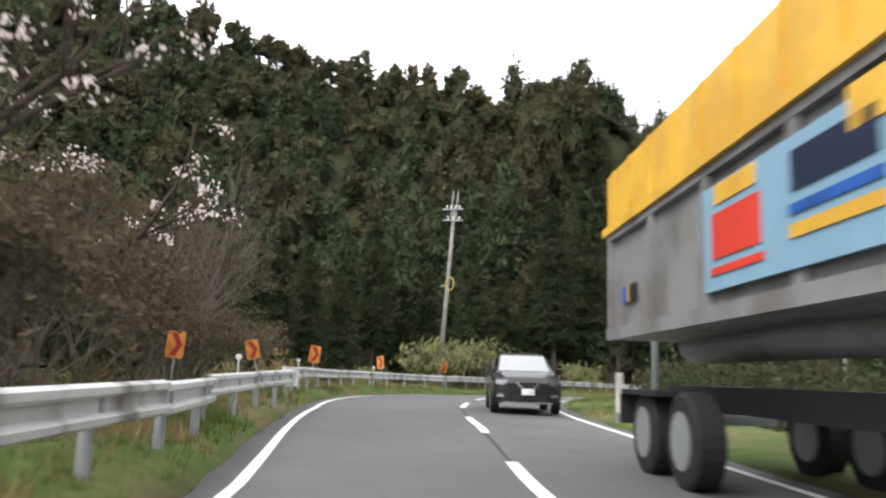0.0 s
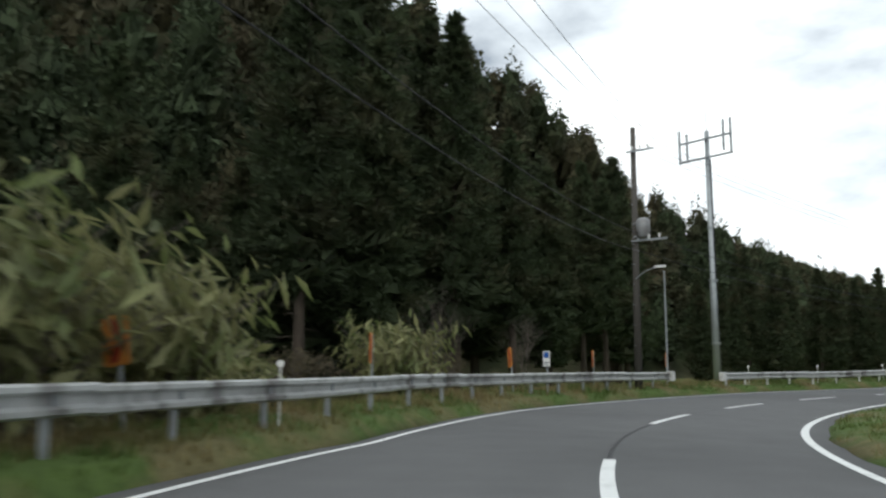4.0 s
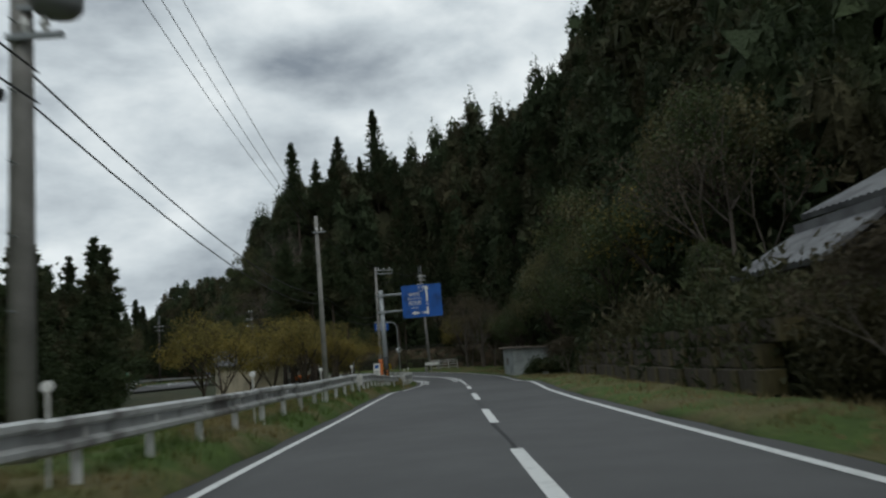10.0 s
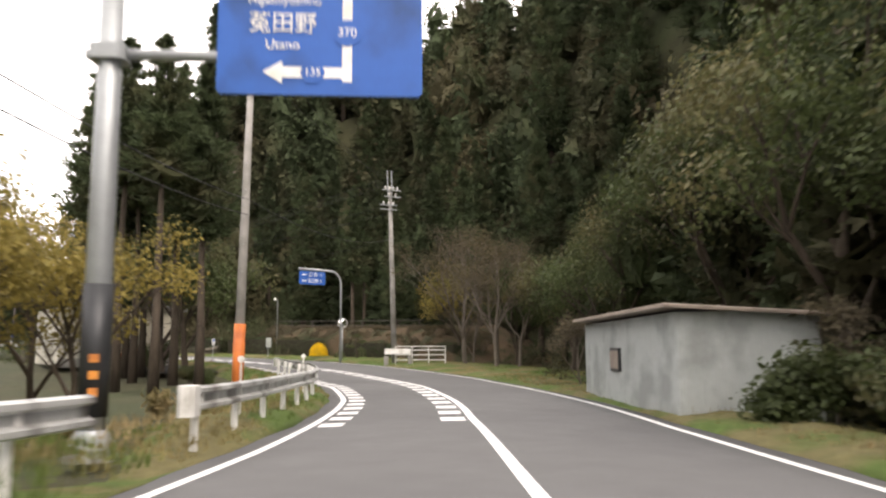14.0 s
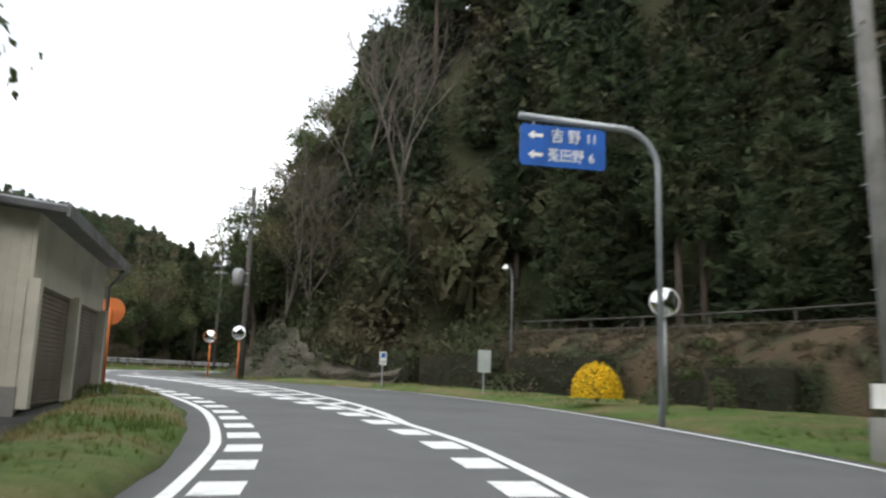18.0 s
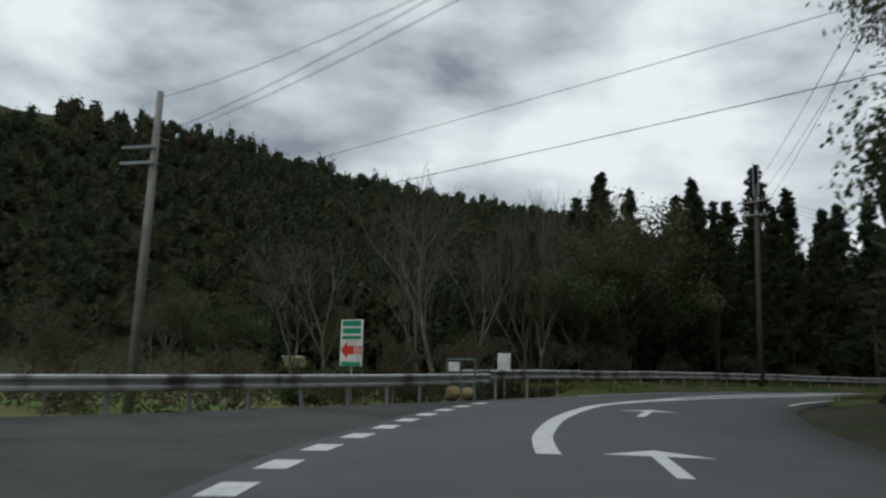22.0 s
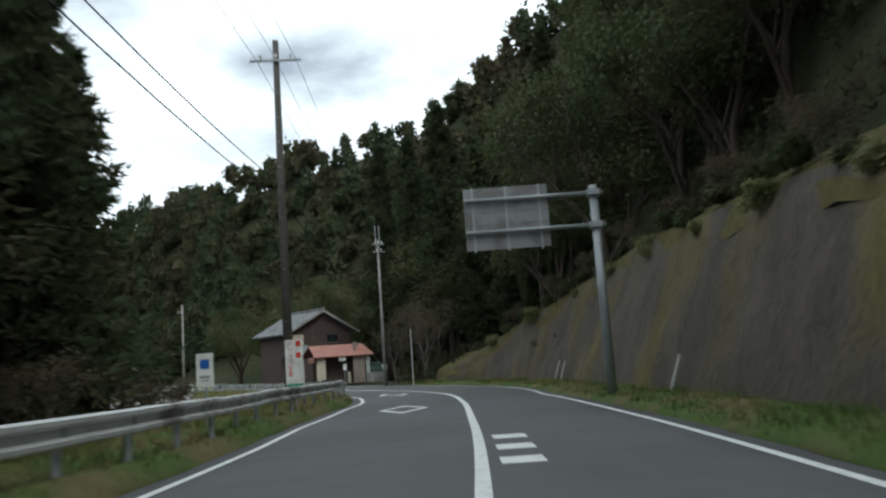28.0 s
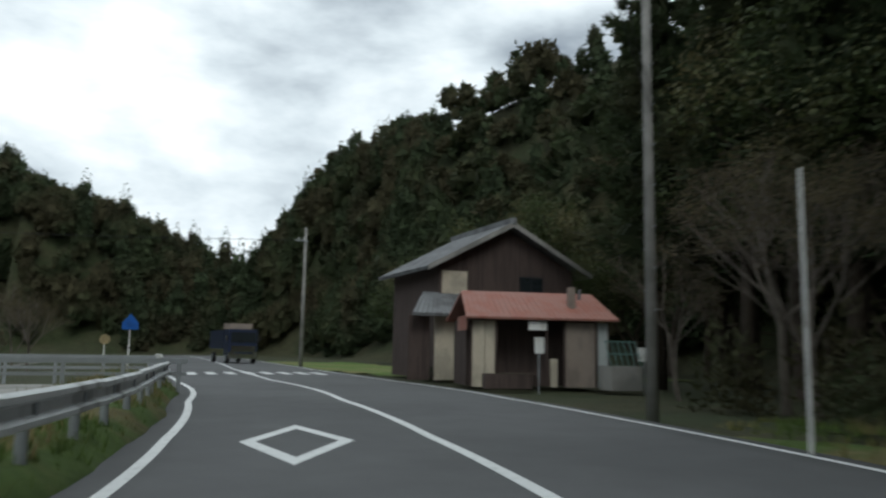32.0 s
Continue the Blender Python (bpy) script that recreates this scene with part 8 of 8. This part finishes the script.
for k, (s, d, z) in enumerate(((296, 16.5, 0.62), (300, 13.5, 0.72), (302, 12.5, 0.78), (304, 10.0, 0.68), (299, 19, 0.8), (306, 12.5, 0.75), (308, 15, 0.9), (312, 17, 1.1), (306, 20, 1.2))):
    tree("bare", s, d, z, "tall leafless tree with fine upright twigs beyond the rail", k=k, group="leafless trees by the field")
for k, (s, d, z) in enumerate(((287, 9.6, 0.7), (290, 9.4, 0.8), (294, 8.8, 0.9), (297, 8.2, 0.9), (300, 8.4, 1.0), (303, 8.0, 1.0), (306, 8.0, 1.0), (295, 12.5, 1.3), (285, 14, 1.0), (302, 11.5, 1.2))):
    tree(("thicket", "scrub")[k % 3 == 1], s, d, z * (1 if k % 3 != 1 else 1.3), "brown and dark green scrub beyond the guard rail", "shrub", "scrub beyond the rail", k)
g = np.random.default_rng(29)
for k in range(26):
    s, d = 268 + 42 * g.random(), 36 + 26 * g.random()
    tree(("brown", "ever", "thicket")[k % 3] if k % 3 != 2 else "brown", s, d, 0.7 + 0.45 * g.random(), "brown budding tree behind the field", k=k, group="trees behind the field")

# --- dark cedars close behind the left rail after the junction
g = np.random.default_rng(31)
for k in range(62):
    s = 306 + 42 * (k % 21) / 21 + g.normal() * 0.6
    row = k // 21
    d = float(LEFT(s)) + 4.2 + 4.2 * row + 1.6 * g.random()
    if s > 346 and row == 0:
        continue
    if s < 314 and row == 0:
        tree(("ever", "ever", "brown")[k % 3], s, d + 1.0, (0.85 + 0.35 * g.random()) * (1.15 if s > 310 else 1.0), "dark rounded broadleaf tree behind the guard rail", k=k, group="trees behind the rail")
        continue
    p = at(s, d)
    conifer(p.x, p.y, (0, 5, 1, 2)[(k + row) % 4], (0.58 + 0.2 * g.random()) * (1.0 + 0.12 * row) * (0.6 if s < 312 else 0.85 if s < 328 else 1.0), "dark cedar close behind the guard rail", "cedars behind the rail")
for k, s in enumerate(np.arange(306, 356, 3.0)):
    tree(("thicket", "scrub")[k % 2], float(s), float(LEFT(s)) + 3.6 + 0.8 * g.random(), 0.6 + 0.4 * g.random(), "dark undergrowth below the cedars", "shrub", "undergrowth behind the rail", k)
for k, (s, d) in enumerate(((352, 13), (356, 16), (360, 20), (349, 10), (364, 24))):
    p = at(s, d)
    conifer(p.x, p.y, (0, 2)[k % 2], 0.62 + 0.08 * k, "dark cedar at the end of the plantation", "cedars behind the rail")

p = at(316, -6.4)
conifer(p.x, p.y, 1, 0.92, "tall cedar leaning over the road opposite the plantation", "cedars behind the rail")

# --- slope above the retaining wall, right
g = np.random.default_rng(37)
for k, s in enumerate(np.arange(284, 400, 2.6)):
    d = -(10.5 + 5.5 * g.random()) if s < 378 else -(17 + 5 * g.random())
    kind = ("ever", "ever", "brown", "young", "ever")[int(g.integers(0, 5))]
    if kind == "young" and (s > 340 or g.random() < 0.5):
        kind = "ever"
    if kind == "brown" and s > 342:
        kind = "ever"
    tree(kind, float(s), d, (0.8 + 0.5 * g.random()) * (1.35 if s > 345 else 1.0), {"ever": "dark evergreen broadleaf tree above the retaining wall", "brown": "brown twiggy tree above the retaining wall",
         "young": "yellow-green young-leaved tree above the retaining wall"}[kind], k=k, group="trees above the wall")
for k, s in enumerate(np.arange(300, 384, 2.4)):
    tree(("scrub", "thicket", "yscrub", "scrub")[k % 4], float(s), -(9.0 + 2.4 * g.random()), 0.6 + 0.5 * g.random(), "overhanging scrub on the slope above the wall", "shrub", "scrub above the wall", k)
for k, s in enumerate(np.arange(322, 377, 1.25)):
    h = float(WALL_H(s))
    u = (1.0, 0.95, 1.04, 0.9)[k % 4]
    tree(("scrub", "thicket", "scrub", "yscrub")[k % 4], float(s), float(RIGHT(s)) - 2.35 - 0.42 * h * u, 0.5 + 0.35 * g.random(), "shrub hanging over the mossy retaining wall", "shrub", "shrubs hanging over the wall", k, z=h * u - 0.15)
for k, (s, d, z) in enumerate(((386, -10, 0.7), (388.5, -11.5, 0.9), (393, -12, 0.6))):
    tree("brown", s, d, z, "brown twiggy tree beside the farmhouse", k=k)

for k, (s, d, z) in enumerate(((386, -16, 0.95), (389, -17.5, 1.05), (393, -19.5, 1.1), (396, -22, 1.1), (382, -15.5, 0.9), (400, -24.5, 1.05))):
    p = at(s, d)
    conifer(p.x, p.y, (5, 0, 5)[k % 3], z, "tall dark conifer on the slope by the farmhouse")
for k, (x, y, z) in enumerate(((200, 246, 1.1), (199, 241, 1.2), (203, 240, 1.25), (197, 236, 1.15), (201, 233, 1.2), (195, 231, 1.1), (206, 247, 1.2), (193, 226, 1.0), (199, 228, 1.15), (190, 221, 0.95))):
    conifer(x, y, (5, 0, 2)[k % 3], z, "tall dark conifer on the slope by the farmhouse")

# --- round the farmhouse and beyond the bridge
for k in range(16):
    s, d = 400 + 48 * k / 16, -(27 + 5 * g.random())
    tree("ever", s, d, 1.25 + 0.5 * g.random(), "tall evergreen broadleaf tree behind the farmhouse", k=k, group="trees behind the farmhouse")
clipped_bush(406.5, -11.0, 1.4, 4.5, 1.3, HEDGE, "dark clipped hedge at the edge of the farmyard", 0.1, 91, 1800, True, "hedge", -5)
clipped_bush(404.5, -9.6, 1.0, 2.2, 0.8, HEDGE, "low dark shrub at the farmyard entrance", 0.09, 92, 700)
for k, (s, d, z) in enumerate(((428, 6.5, 0.8), (432, 9, 1.0), (436, 7, 0.9), (440, 12, 1.0), (424, 16, 0.9), (430, 20, 1.0), (418, 22, 0.9), (410, 26, 1.0))):
    tree(("brown", "thicket")[k % 2], s, d, z * (0.75 if k % 2 == 0 else 1.1), "brown leafless bush beyond the bridge", "tree" if k % 2 == 0 else "shrub", k=k)
g = np.random.default_rng(41)
for k in range(26):
    p = at(400 + 60 * g.random(), 36 + 26 * g.random())
    conifer(p.x, p.y, (0, 2, 4)[k % 3], 0.65 + 0.4 * g.random(), "dark conifer across the river", "conifers across the river")

# --- field and lawn sheets
def sheet(name, s0, s1, d0, d1, material, label, lift=0.05, step=2.0, dstep=2.0):
    ss, dd = np.arange(s0, s1 + 0.1, step), np.arange(d0, d1 + 0.1, dstep)
    vs, fs = [], []
    for s in ss:
        for d in dd:
            p = at(float(s), float(d))
            vs.append((p.x, p.y, 0))
    zz = ground_height(np.array([v[0] for v in vs]), np.array([v[1] for v in vs])) + lift + 0.05 * np.sin(np.arange(len(vs)) * 1.7)
    vs = [(v[0], v[1], float(z)) for v, z in zip(vs, zz)]
    m = len(dd)
    fs = [(i * m + j, (i + 1) * m + j, (i + 1) * m + j + 1, i * m + j + 1) for i in range(len(ss) - 1) for j in range(m - 1)]
    me = mesh_of(name, vs, fs, material, True)
    if me.polygons[0].normal.z < 0:
        me.flip_normals()
    return tagged(new(name, me), label, "ground", kind="structure")


sheet("field", 120, 212, 8, 38, FIELD, "green and straw-coloured field grass behind the guard rail")
sheet("field", 283, 306, 8, 34, FIELD, "rough grassy field mound beyond the junction")
sheet("field", 404, 450, -26, -9, FIELD, "grassy field beside the farmyard")

# --- grass blades along the verges
def blades(s0, s1, lo, hi, per, h, material, label, seed, side=1, berm=0.2, width=2.4):
    """Upright blades in small tufts, lo to hi metres out from the paved edge."""
    g = np.random.default_rng(seed)
    n = int((s1 - s0) * per)
    s = s0 + (s1 - s0) * g.random(n)
    patch = 0.5 + 0.5 * np.sin(s * 1.1) * np.sin(s * 0.37 + 1)
    off = lo + (hi - lo) * g.random(n)
    edge = (LEFT(s) + 0.45) if side > 0 else (-RIGHT(s) + 0.45)
    d = side * (edge + off)
    a = np.stack([np.interp(s + 0.6, RUN, LINE[:, k]) - np.interp(s - 0.6, RUN, LINE[:, k]) for k in (0, 1)], 1)
    a /= np.linalg.norm(a, axis=1)[:, None]
    x = np.interp(s, RUN, LINE[:, 0]) - a[:, 1] * d
    y = np.interp(s, RUN, LINE[:, 1]) + a[:, 0] * d
    z = np.interp(s, RUN, LINE[:, 2]) - 0.05 + berm * np.interp(off / width, (0, 0.12, 0.45, 0.75, 1.0, 1.25), (0, 0.6, 1, 1, 0.2, -2))
    m = 5
    bx = np.repeat(np.stack([x, y, z], 1), m, 0) + np.c_[g.normal(size=(n * m, 2)) * 0.05, np.zeros(n * m)]
    hh = np.repeat(h * (0.35 + 0.8 * patch * g.random(n)), m) * (0.6 + 0.6 * g.random(n * m))
    az = g.random(n * m) * 6.28
    lean = hh * (0.2 + 0.6 * g.random(n * m))
    w = np.stack([-np.sin(az), np.cos(az), 0 * az], 1) * (0.006 + 0.012 * g.random(n * m))[:, None]
    tip = bx + np.stack([np.cos(az) * lean, np.sin(az) * lean, hh], 1)
    v = np.stack([bx - w, bx + w, tip], 1).reshape(-1, 3)
    return tagged(new("grass", fast_mesh("grass", v, np.arange(len(v)).reshape(-1, 3), material)), label, "grass", kind="stuff")


blades(44, 200, 0.1, 2.3, 75, 0.32, GRASS, "green grass blades on the verge", 1, 1, 0.42, 2.6)
blades(44, 130, 0.5, 3.0, 40, 0.5, DRYGRASS, "dry straw-coloured grass under the rail", 2, 1, 0.42, 2.6)
blades(130, 226, 0.6, 2.6, 16, 0.35, DRYGRASS, "dry grass among the green verge", 3, 1, 0.34, 2.6)
blades(200, 253, 0.1, 2.0, 50, 0.22, GRASS, "short green grass on the verge", 4, 1, 0.24, 2.2)
blades(297, 400, 0.1, 2.4, 55, 0.28, GRASS, "green grass blades under the rail", 5, 1, 0.36, 2.6)
blades(297, 400, 0.4, 2.6, 22, 0.4, DRYGRASS, "dry brown grass under the rail", 6, 1, 0.36, 2.6)
blades(56, 112, 0.1, 2.6, 30, 0.25, GRASS, "green grass on the inner verge", 7, -1, 0.2, 3.0)
blades(150, 226, 0.2, 2.2, 26, 0.22, DRYGRASS, "dry litter and grass below the slope", 8, -1, 0.15, 2.4)
blades(224, 272, 0.1, 7.0, 110, 0.14, GRASS, "short green lawn grass", 9, -1, 0.22, 8.0)
blades(300, 384, 0.1, 2.0, 45, 0.3, GRASS, "weeds and grass at the foot of the wall", 10, -1, 0.2, 2.2)
